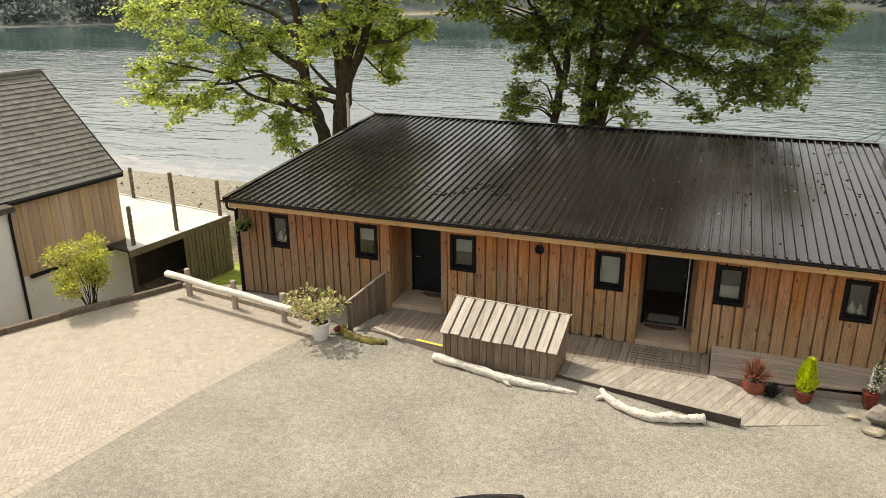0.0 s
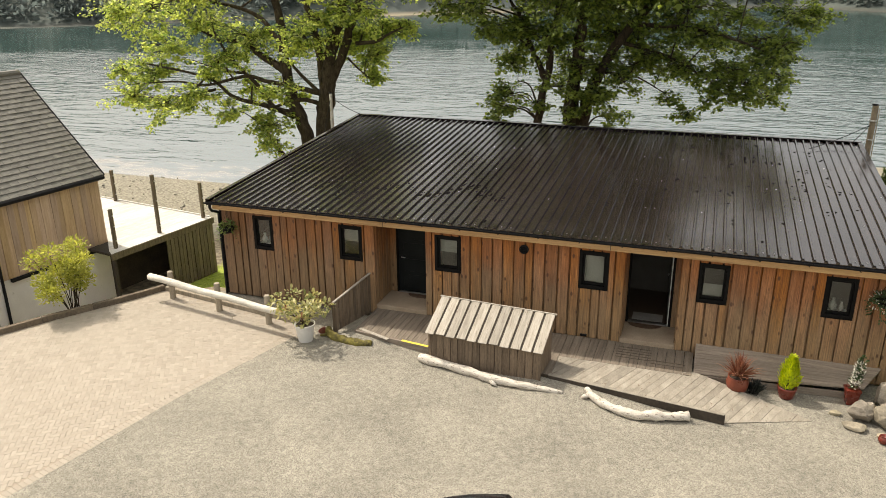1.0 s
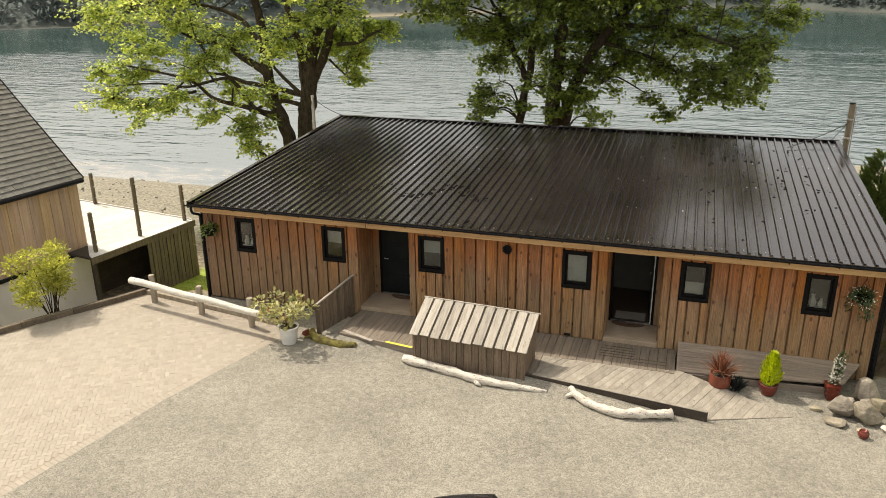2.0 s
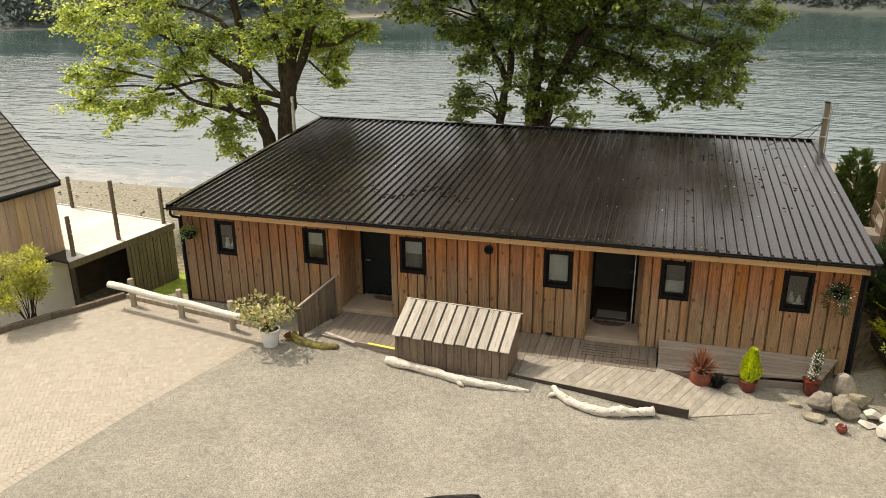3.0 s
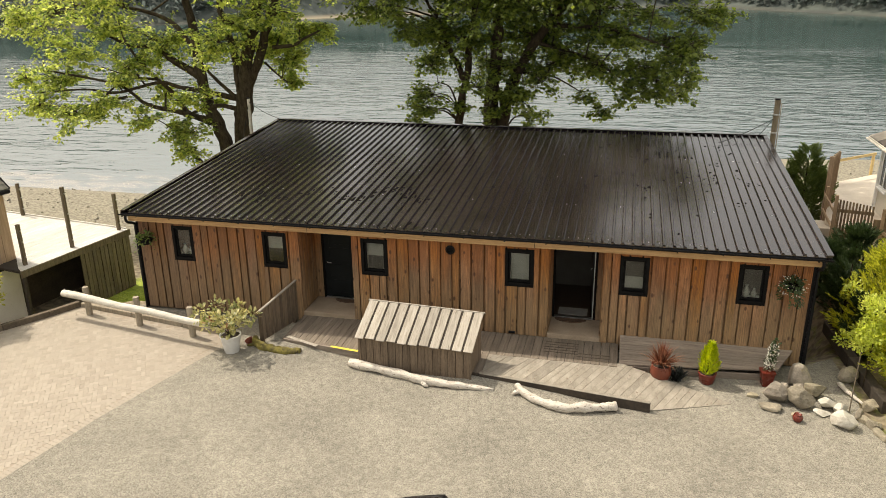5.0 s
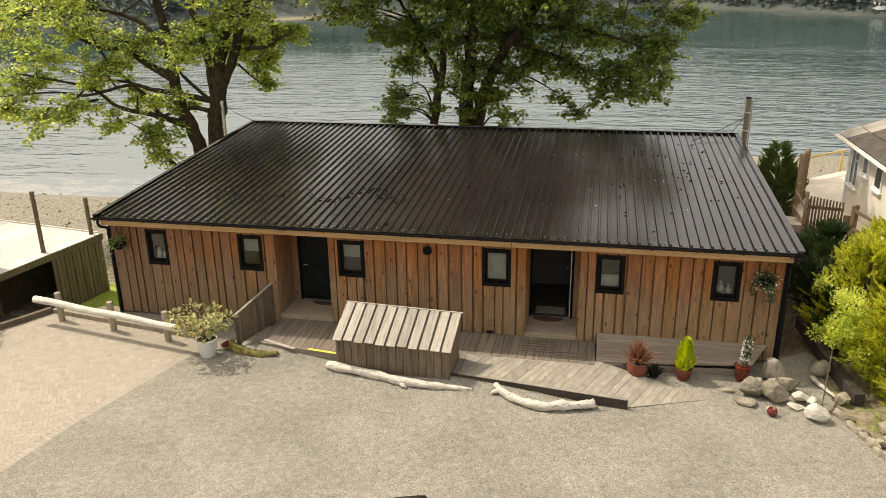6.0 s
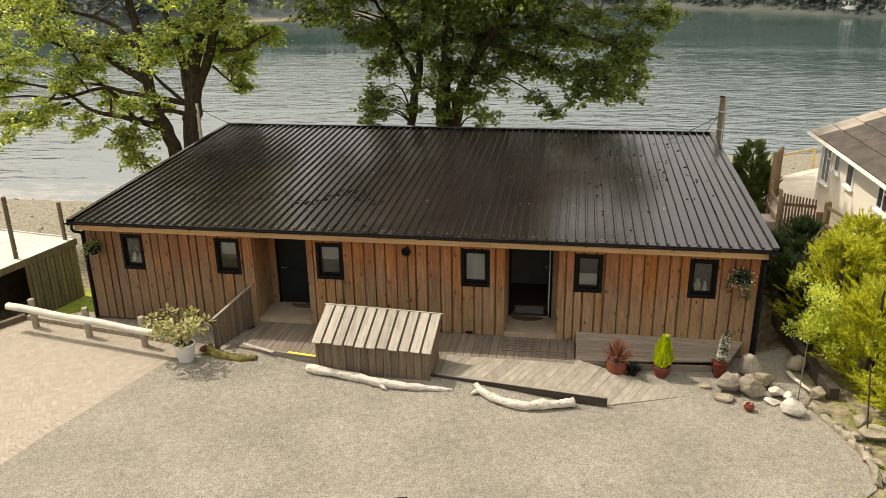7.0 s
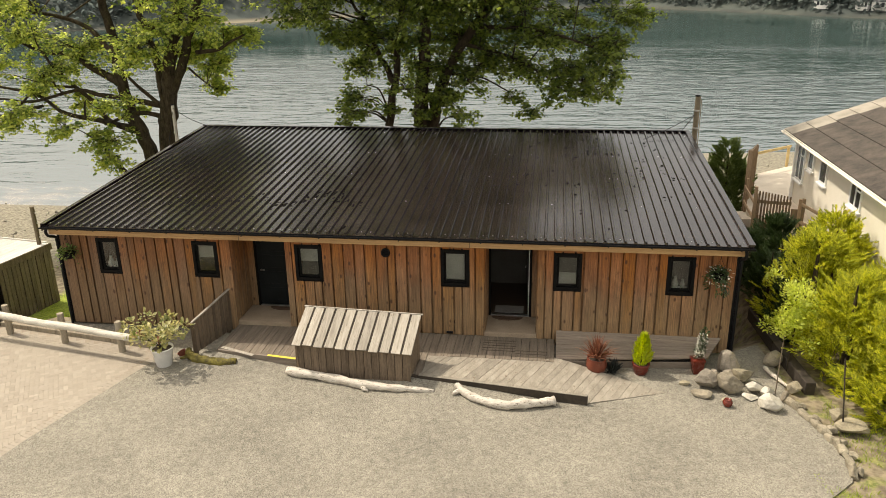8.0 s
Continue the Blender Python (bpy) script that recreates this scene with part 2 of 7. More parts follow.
REDPOT = mat("red_glazed_pot", (0.10, 0.015, 0.009), (0.18, 0.03, 0.017), 0.28, 3, 30, 0.1)
TERRA = mat("terracotta_glaze", (0.12, 0.028, 0.014), (0.21, 0.052, 0.027), 0.3, 3, 30, 0.1)
WHITEPOT = mat("white_pot", (0.66, 0.65, 0.62), (0.80, 0.79, 0.76), 0.5, 4, 30, 0.1)
SOIL = mat("potting_soil", (0.03, 0.022, 0.015), (0.07, 0.05, 0.035), 0.95, 20, 80, 0.6)
MAT_COIR = mat("coir_doormat", (0.075, 0.042, 0.025), (0.14, 0.085, 0.05), 0.95, 15, 120, 0.6)
BARK = mat("sycamore_bark", (0.012, 0.0095, 0.0065), (0.088, 0.068, 0.044), 0.95, 3.5, 22, 1.0, stretch=(2.5, 2.5, 0.8), dist=0.03, dark=(0.075, 0.075, 0.03), dark_at=0.62, spec=0.15)
YELLOWP = mat("yellow_strip_paint", (0.62, 0.50, 0.06), (0.75, 0.63, 0.10), 0.6, 5, 40, 0.1)
CARPAINT = mat("dark_car_paint", (0.012, 0.014, 0.017), (0.02, 0.023, 0.027), 0.18, 3, 60, 0.0, metal=0.3)
TYRE = mat("tyre_rubber", (0.012, 0.012, 0.012), (0.025, 0.025, 0.025), 0.85, 8, 60, 0.2)
ALLOY = mat("alloy_rim", (0.4, 0.4, 0.4), (0.55, 0.55, 0.55), 0.3, 5, 40, 0.05, metal=1.0)
STEEL = mat("brushed_steel", (0.45, 0.45, 0.44), (0.6, 0.6, 0.58), 0.3, 5, 60, 0.05, metal=1.0)
LAMPRED = mat("red_lamp_plastic", (0.3, 0.01, 0.01), (0.4, 0.02, 0.015), 0.2, 5, 30, 0.0)
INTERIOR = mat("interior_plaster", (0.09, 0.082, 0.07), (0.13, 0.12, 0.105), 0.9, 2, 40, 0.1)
FLOORIN = mat("interior_floor", (0.06, 0.036, 0.022), (0.10, 0.064, 0.04), 0.5, 2, 20, 0.1, stretch=(0.6, 6, 6))
CURTAIN = mat("pale_blind", (0.26, 0.25, 0.225), (0.36, 0.345, 0.31), 0.9, 3, 40, 0.1)
PATIO = mat("pale_patio_slabs", (0.50, 0.44, 0.35), (0.66, 0.59, 0.49), 0.9, 1.5, 40, 0.25)
DECKPALE = mat("sunbleached_deck", (0.47, 0.455, 0.42), (0.66, 0.64, 0.60), 0.8, 1.5, 30, 0.3, vary=0.08)
MARKER = mat("pale_label_plate", (0.55, 0.48, 0.25), (0.68, 0.6, 0.35), 0.6, 6, 40, 0.05)
FARWHITE = mat("far_white_wall", (0.70, 0.69, 0.66), (0.80, 0.79, 0.76), 0.9, 0.5, 5, 0.0)
FARROOF = mat("far_slate_roof", (0.08, 0.085, 0.09), (0.14, 0.14, 0.145), 0.8, 0.5, 5, 0.0)
FARGLASS = mat("far_dark_window", (0.02, 0.022, 0.025), (0.04, 0.042, 0.045), 0.2, 1, 5, 0.0)

# one leaf in two copies: a sunlit tone, then one with shade coloured in
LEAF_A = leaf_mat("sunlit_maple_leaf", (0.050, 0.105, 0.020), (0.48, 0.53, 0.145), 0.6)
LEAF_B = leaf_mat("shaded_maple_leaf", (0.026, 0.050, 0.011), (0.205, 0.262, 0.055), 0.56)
LEAF_CYP = leaf_mat("golden_cypress_foliage", (0.15, 0.20, 0.028), (0.66, 0.65, 0.10), 0.48, 0.6)
LEAF_YEL = leaf_mat("yellow_cypress_foliage", (0.25, 0.33, 0.018), (0.52, 0.56, 0.04), 0.4, 0.6)
LEAF_DRK = leaf_mat("dark_evergreen_leaf", (0.022, 0.042, 0.014), (0.06, 0.095, 0.03), 0.25, 0.5)
LEAF_MID = leaf_mat("mid_green_foliage", (0.07, 0.11, 0.03), (0.17, 0.22, 0.06), 0.4, 0.6)
LEAF_BUSH = leaf_mat("yellow_green_leaf", (0.20, 0.22, 0.04), (0.42, 0.42, 0.10), 0.45)
LEAF_FRESH = leaf_mat("fresh_small_leaf", (0.28, 0.34, 0.05), (0.56, 0.60, 0.14), 0.5)
LEAF_POT = leaf_mat("variegated_leaf", (0.14, 0.17, 0.05), (0.52, 0.47, 0.22), 0.3)
LEAF_RED = leaf_mat("red_leaf", (0.13, 0.035, 0.02), (0.36, 0.20, 0.12), 0.3)
LEAF_BLK = leaf_mat("dark_grass_leaf", (0.012, 0.014, 0.012), (0.03, 0.035, 0.03), 0.1)
LEAF_FLW = leaf_mat("white_flower", (0.62, 0.60, 0.54), (0.82, 0.80, 0.74), 0.3)
# far foliage: its green is greyed and blued to carry distance haze
LEAF_FAR_HAZED = leaf_mat("hazed_far_foliage", (0.062, 0.078, 0.076), (0.085, 0.10, 0.094), 0.6, 0.9)
GRASSLEAF = leaf_mat("lawn_blade", (0.17, 0.25, 0.03), (0.34, 0.41, 0.06), 0.4)
EDGING = mat("mossy_edging_stone", (0.14, 0.122, 0.085), (0.35, 0.31, 0.23), 0.9, 7.0, 40, 0.7, vary=0.2, dist=0.03)


def glass_mat(name, tint, rough=0.02):
    m = bpy.data.materials.new(name)
    m.use_nodes = True
    bs = m.node_tree.nodes["Principled BSDF"]
    bs.inputs["Base Color"].default_value = (*tint, 1)
    bs.inputs["Roughness"].default_value = rough
    bs.inputs["Transmission Weight"].default_value = 1.0
    bs.inputs["IOR"].default_value = 1.5
    return m


GLASS = glass_mat("window_glass", (0.85, 0.9, 0.88))


def water_mat():
    """Loch water: crossing ripples, calmer and rougher patches of wind, froth where it meets the beach."""
    m = bpy.data.materials.new("loch_water")
    m.use_nodes = True
    nt, ln = m.node_tree.nodes, m.node_tree.links
    bs = nt["Principled BSDF"]
    bs.inputs["IOR"].default_value = 4.8
    geo = nt.new("ShaderNodeNewGeometry")

    def nz(scale, rot, detail, dist=0.5, rough=0.5):
        mp = nt.new("ShaderNodeMapping"); mp.inputs["Rotation"].default_value = (0, 0, radians(rot)); mp.inputs["Scale"].default_value = scale
        n = nt.new("ShaderNodeTexNoise"); n.inputs["Scale"].default_value = 1.0; n.inputs["Detail"].default_value = detail; n.inputs["Distortion"].default_value = dist; n.inputs["Roughness"].default_value = rough
        ln.new(geo.outputs["Position"], mp.inputs["Vector"]); ln.new(mp.outputs[0], n.inputs["Vector"])
        return n.outputs["Fac"]

    def mul(a, b, op="MULTIPLY"):
        q = nt.new("ShaderNodeMath"); q.operation = op
        for k, v in enumerate((a, b)):
            if isinstance(v, float):
                q.inputs[k].default_value = v
            else:
                ln.new(v, q.inputs[k])
        return q.outputs[0]

    def span(v, a, b, c=0.0, d=1.0):
        r = nt.new("ShaderNodeMapRange"); r.interpolation_type = "SMOOTHSTEP"
        for k, w in zip(("From Min", "From Max", "To Min", "To Max"), (a, b, c, d)):
            r.inputs[k].default_value = w
        ln.new(v, r.inputs["Value"])
        return r.outputs["Result"]

    h = mul(nz((0.15, 0.46, 1), 30, 3, 0.8), 1.5)
    h = mul(h, mul(nz((0.28, 0.74, 1), -26, 3, 0.8), 0.9), "ADD")
    h = mul(h, mul(nz((0.42, 1.25, 1), -12, 2, 0.6), 0.75), "ADD")
    h = mul(h, mul(nz((1.1, 2.1, 1), 8, 3), 0.20), "ADD")
    h = mul(h, mul(nz((0.03, 0.09, 1), 18, 2), 2.2), "ADD")
    sx = nt.new("ShaderNodeSeparateXYZ"); ln.new(geo.outputs["Position"], sx.inputs[0])
    wind = span(nz((0.012, 0.036, 1), 14, 4, 0.8, 0.6), 0.36, 0.64)
    lee = span(sx.outputs["Y"], 24.0, 60.0, 0.62, 1.0)
    bp = nt.new("ShaderNodeBump"); bp.inputs["Distance"].default_value = 0.15
    still = span(mul(sx.outputs["Y"], mul(sx.outputs["X"], -0.19), "ADD"), 84.0, 118.0, 1.0, 0.22)   # sheltered under the far hill
    ln.new(mul(mul(span(wind, 0.0, 1.0, 0.36, 1.0), lee), still), bp.inputs["Strength"]); ln.new(h, bp.inputs["Height"]); ln.new(bp.outputs["Normal"], bs.inputs["Normal"])
    ln.new(span(wind, 0.0, 1.0, 0.05, 0.13), bs.inputs["Roughness"])
    wob = nz((0.45, 1.15, 1), 0, 6, 1.0)
    froth = span(mul(wob, span(sx.outputs["Y"], 27.0, 20.5, 0.0, 0.24), "ADD"), 0.62, 0.76)
    froth = mul(froth, span(sx.outputs["Y"], 28.0, 24.0))
    mc = nt.new("ShaderNodeMix"); mc.data_type = "RGBA"; mc.inputs[6].default_value = (0.024, 0.052, 0.048, 1); mc.inputs[7].default_value = (0.17, 0.155, 0.12, 1)
    ln.new(froth, mc.inputs[0]); ln.new(mc.outputs[2], bs.inputs["Base Color"])
    return m


WATER = water_mat()


# ---- builders ----
def mesh_of(bm, material, smooth=False):
    me = bpy.data.meshes.new("mesh")
    bm.normal_update()
    bm.to_mesh(me)
    bm.free()
    me.materials.append(material)
    if smooth:
        me.polygons.foreach_set("use_smooth", [True] * len(me.polygons))
    return me


def part(name, bm, material=None, parent=None, label="", m=None, smooth=False):
    """Links a bmesh (or a mesh) as one object under a thing or a part."""
    if isinstance(material, bpy.types.Object):
        material, parent = None, material
    me = mesh_of(bm, material, smooth) if isinstance(bm, bmesh.types.BMesh) else bm
    ob = new(name, me)
    if parent is not None:
        ob.parent = parent
    if m is not None:
        ob.matrix_basis = m
    return tagged(ob, label)


def thing(name, label, category, m=None, group="", kind=""):
    ob = new(name)
    ob.empty_display_size = 0.2
    if m is not None:
        ob.matrix_basis = m
    return tagged(ob, label, category, group, kind)


def box(bm, x0, x1, y0, y1, z0, z1, bevel=0.0, m=None):
    """Adds a box; bevel cuts its edges."""
    r = bmesh.ops.create_cube(bm, size=1.0)
    vs = r["verts"]
    for v in vs:
        v.co = Vector((x0 + (v.co.x + 0.5) * (x1 - x0), y0 + (v.co.y + 0.5) * (y1 - y0), z0 + (v.co.z + 0.5) * (z1 - z0)))
    if bevel:
        es = list({e for v in vs for e in v.link_edges})
        out = bmesh.ops.bevel(bm, geom=es, offset=bevel, segments=1, affect="EDGES")
        vs = list({v for f in out["faces"] for v in f.verts} | {v for v in vs if v.is_valid})
    if m is not None:
        bmesh.ops.transform(bm, matrix=m, verts=vs)
    return bm


def boxed(x0, x1, y0, y1, z0, z1, bevel=0.004, m=None):
    return box(bmesh.new(), x0, x1, y0, y1, z0, z1, bevel, m)


BOARDS = {}


def board_mesh(w, d, h, material, bevel=0.004):
    """A shared board: origin at its lower front left corner."""
    key = (round(w, 3), round(d, 3), round(h, 3), material.name)
    if key not in BOARDS:
        BOARDS[key] = mesh_of(boxed(0, w, 0, d, 0, h, bevel), material)
    return BOARDS[key]


def prism(pts, z0, z1):
    """An upright slab over a plan outline; z0, z1 may be functions of (x, y)."""
    bm = bmesh.new()
    f0 = z0 if callable(z0) else (lambda x, y: z0)
    f1 = z1 if callable(z1) else (lambda x, y: z1)
    lo = [bm.verts.new((x, y, f0(x, y))) for x, y in pts]
    hi = [bm.verts.new((x, y, f1(x, y))) for x, y in pts]
    n = len(pts)
    bm.faces.new(hi)
    bm.faces.new(lo[::-1])
    for i in range(n):
        bm.faces.new((lo[i], lo[(i + 1) % n], hi[(i + 1) % n], hi[i]))
    bmesh.ops.recalc_face_normals(bm, faces=bm.faces[:])
    return bm


def tube(bm, pts, radii, seg=10, wob=0.0, rng=None):
    """A tapered, capped tube along a line of points."""
    pts = [Vector(p) for p in pts]
    rings = []
    side = Vector((0.31, 0.17, 0.93))
    for i, p in enumerate(pts):
        d = (pts[min(i + 1, len(pts) - 1)] - pts[max(i - 1, 0)]).normalized()
        u = d.cross(side)
        if u.length < 1e-3:
            u = d.cross(Vector((1, 0, 0)))
        u.normalize()
        v = d.cross(u)
        ring = []
        for k in range(seg):
            a = 2 * math.pi * k / seg
            r = radii[i] * (1 + (rng.uniform(-wob, wob) if rng else 0))
            ring.append(bm.verts.new(p + (u * math.cos(a) + v * math.sin(a)) * r))
        rings.append(ring)
    for a, b in zip(rings, rings[1:]):
        for k in range(seg):
            bm.faces.new((a[k], a[(k + 1) % seg], b[(k + 1) % seg], b[k]))
    bm.faces.new(rings[0][::-1])
    bm.faces.new(rings[-1])
    return bm


def smooth_line(pts, n):
    """Points along a Catmull-Rom line."""
    pts = [Vector(p) for p in pts]
    ext = [pts[0] * 2 - pts[1]] + pts + [pts[-1] * 2 - pts[-2]]
    out = []
    for i in range(len(pts) - 1):
        p0, p1, p2, p3 = ext[i:i + 4]
        for k in range(n):
            t = k / n
            out.append(0.5 * ((2 * p1) + (p2 - p0) * t + (2 * p0 - 5 * p1 + 4 * p2 - p3) * t * t + (3 * p1 - p0 - 3 * p2 + p3) * t ** 3))
    out.append(pts[-1])
    return out


def lathe(bm, prof, seg=28):
    """A turned form from (radius, height) pairs."""
    rings = [[bm.verts.new((r * math.cos(2 * math.pi * k / seg), r * math.sin(2 * math.pi * k / seg), z)) for k in range(seg)] for r, z in prof]
    for a, b in zip(rings, rings[1:]):
        for k in range(seg):
            bm.faces.new((a[k], a[(k + 1) % seg], b[(k + 1) % seg], b[k]))
    bm.faces.new(rings[0][::-1])
    bm.faces.new(rings[-1])
    bmesh.ops.recalc_face_normals(bm, faces=bm.faces[:])
    return bm


def raw(verts, faces, material, smooth=False):
    me = bpy.data.meshes.new("mesh")
    me.from_pydata(verts, [], faces)
    me.materials.append(material)
    if smooth:
        me.polygons.foreach_set("use_smooth", [True] * len(me.polygons))
    return me


LEAF_SHAPES = {
    "maple": [(0, 0, 0), (0.34, 0.10, 0.03), (0.5, 0.5, -0.04), (0.2, 0.55, 0.03), (0, 1.0, -0.06), (-0.2, 0.55, 0.03), (-0.5, 0.5, -0.04), (-0.34, 0.10, 0.03)],
    "spike": [(-0.016, 0, 0), (0.016, 0, 0), (0.022, 0.4, 0.05), (0.012, 0.75, 0.02), (0, 1.0, -0.10), (-0.012, 0.75, 0.02), (-0.022, 0.4, 0.05)],
    "plume": [(-0.03, 0, 0), (0.03, 0, 0), (0.11, 0.45, 0.04), (0, 1.0, -0.12), (-0.11, 0.45, 0.04)],
    "oval": [(0, 0, 0), (0.26, 0.35, 0.05), (0.2, 0.75, 0.02), (0, 1.0, -0.08), (-0.2, 0.75, 0.02), (-0.26, 0.35, 0.05)],
    "blade": [(-0.05, 0, 0), (0.05, 0, 0), (0.055, 0.55, 0.03), (0, 1.0, -0.06), (-0.055, 0.55, 0.03)],
    "frond": [(-0.05, 0, 0), (0.05, 0, 0), (0.2, 0.3, 0.03), (0.09, 0.45, 0.02), (0.17, 0.72, 0.0), (0, 1.0, -0.05), (-0.17, 0.72, 0.0), (-0.09, 0.45, 0.02), (-0.2, 0.3, 0.03)],
}


def leaves(spots, shape, material):
    """spots: (place, direction, size, roll angle). One mesh of many separate leaves."""
    sh = np.array(LEAF_SHAPES[shape], float)
    k = len(sh)
    verts, faces = [], []
    for p, d, s, a in spots:
        d = Vector(d).normalized()
        q = d.to_track_quat("Y", "Z").to_matrix() @ Matrix.Rotation(a, 3, "Y")
        v = sh @ np.array(q).T * s + np.array(p)
        n = len(verts)
        verts.extend(v.tolist())
        faces.append(tuple(range(n, n + k)))
    return raw(verts, faces, material)


def rock(name, label, at, size, seed, material=None, turn=0.0, parent=None, group="stones of the rockery"):
    """A worn boulder: a ball cut by a few flat planes, with noise on it."""
    rng = random.Random(seed)
    bm = bmesh.new()
    bmesh.ops.create_icosphere(bm, subdivisions=4, radius=1.0)
    planes = [(Vector((rng.gauss(0, 1), rng.gauss(0, 1), rng.gauss(0, 0.8))).normalized(), rng.uniform(0.5, 0.84)) for _ in range(12)]
    for v in bm.verts:
        p = v.co.copy()
        for n, d in planes:
            k = p.dot(n) - d
            if k > 0:
                p -= n * k * 0.97
        p += p.normalized() * (noise.noise(p * 1.5 + Vector((seed, 0, 0))) * 0.06 + noise.noise(p * 4 + Vector((0, seed, 0))) * 0.035 + noise.noise(p * 9 + Vector((0, seed, 3))) * 0.02)
        v.co = Vector((p.x * size[0], p.y * size[1], p.z * size[2]))
    zmin = min(v.co.z for v in bm.verts)
    for v in bm.verts:
        v.co.z -= zmin * 0.9
    ob = part(name, bm, material or STONE, parent, m=pose(*at, 0, 0, turn), smooth=False)
    return tagged(ob, label, "stone", group) if parent is None else ob


# ---- the land ----
WATER_Z = -3.2


def shore_near(x):
    return np.interp(x, [-60, -6, 0, 10, 22, 60], [20.2, 20.8, 22.5, 28.0, 36.0, 41.0])


def shore_far(x):
    return np.interp(x, [-1000, -330, -140, -66, -1, 34, 61, 85, 330, 1000], [-60, 25, 117, 187, 235, 248, 215, 180, 66, -60])


def step(v, a, b):
    k = np.clip((v - a) / (b - a), 0, 1)
    return k * k * (3 - 2 * k)


def ground_z(x, y):
    """Height of the land: a level yard, a slope to the beach, the bed of the loch and the far hillside."""
    x, y = np.asarray(x, float), np.asarray(y, float)
    kerb = -1.0 + (np.clip(y, -9, 0.3) + 0.43) * 0.6         # the paving's edge
    low = 2.2 * step(kerb - 0.2 - x, 0.0, 1.0) * (y < 0.3)
    bank = 2.2 * step(y + np.clip(-x, 0, 3) * 1.1, 0.1, 3.4) * (1 - step(x, 17.6, 19.5))
    z = -0.03 - np.maximum(low, bank) - 0.15 * step(y, 4.0, 10.0)
    z = z + 1.15 * step(x, 19.4, 20.6) * step(y, 2.0, 5.0)
    sn = shore_near(x)
    k = np.clip((y - 10.0) / (sn - 10.0), 0, None)
    beach = -2.38 - 0.82 * k + step(x, 17.6, 19.5) * 1.5 * np.clip(1 - k, 0, 1)
    beach = np.where(k > 1, WATER_Z - 6.0 * np.clip((y - sn) / 25.0, 0, 1), beach)
    raised = step(x, 19.4, 20.6) * 1.1
    beach = beach + raised * (1 - np.clip((y - 14) / 6.0, 0, 1))
    z = np.where(y > 10.0, beach, z)
    sf = shore_far(x)
    d = y - sf
    hill = WATER_Z + np.clip(d, -12, None) * 0.10 + np.clip(d - 6, 0, None) * 0.36 + 4.0 * np.sin(x * 0.021 + 1.0) * np.clip(d / 60, 0, 1)
    return np.where(d > -12, np.minimum(hill, np.interp(x, [-330, -140, -66, 0, 55, 90], [7, 6, 9, 13, 17, 21]) + 2 * np.sin(x * 0.03)), z)


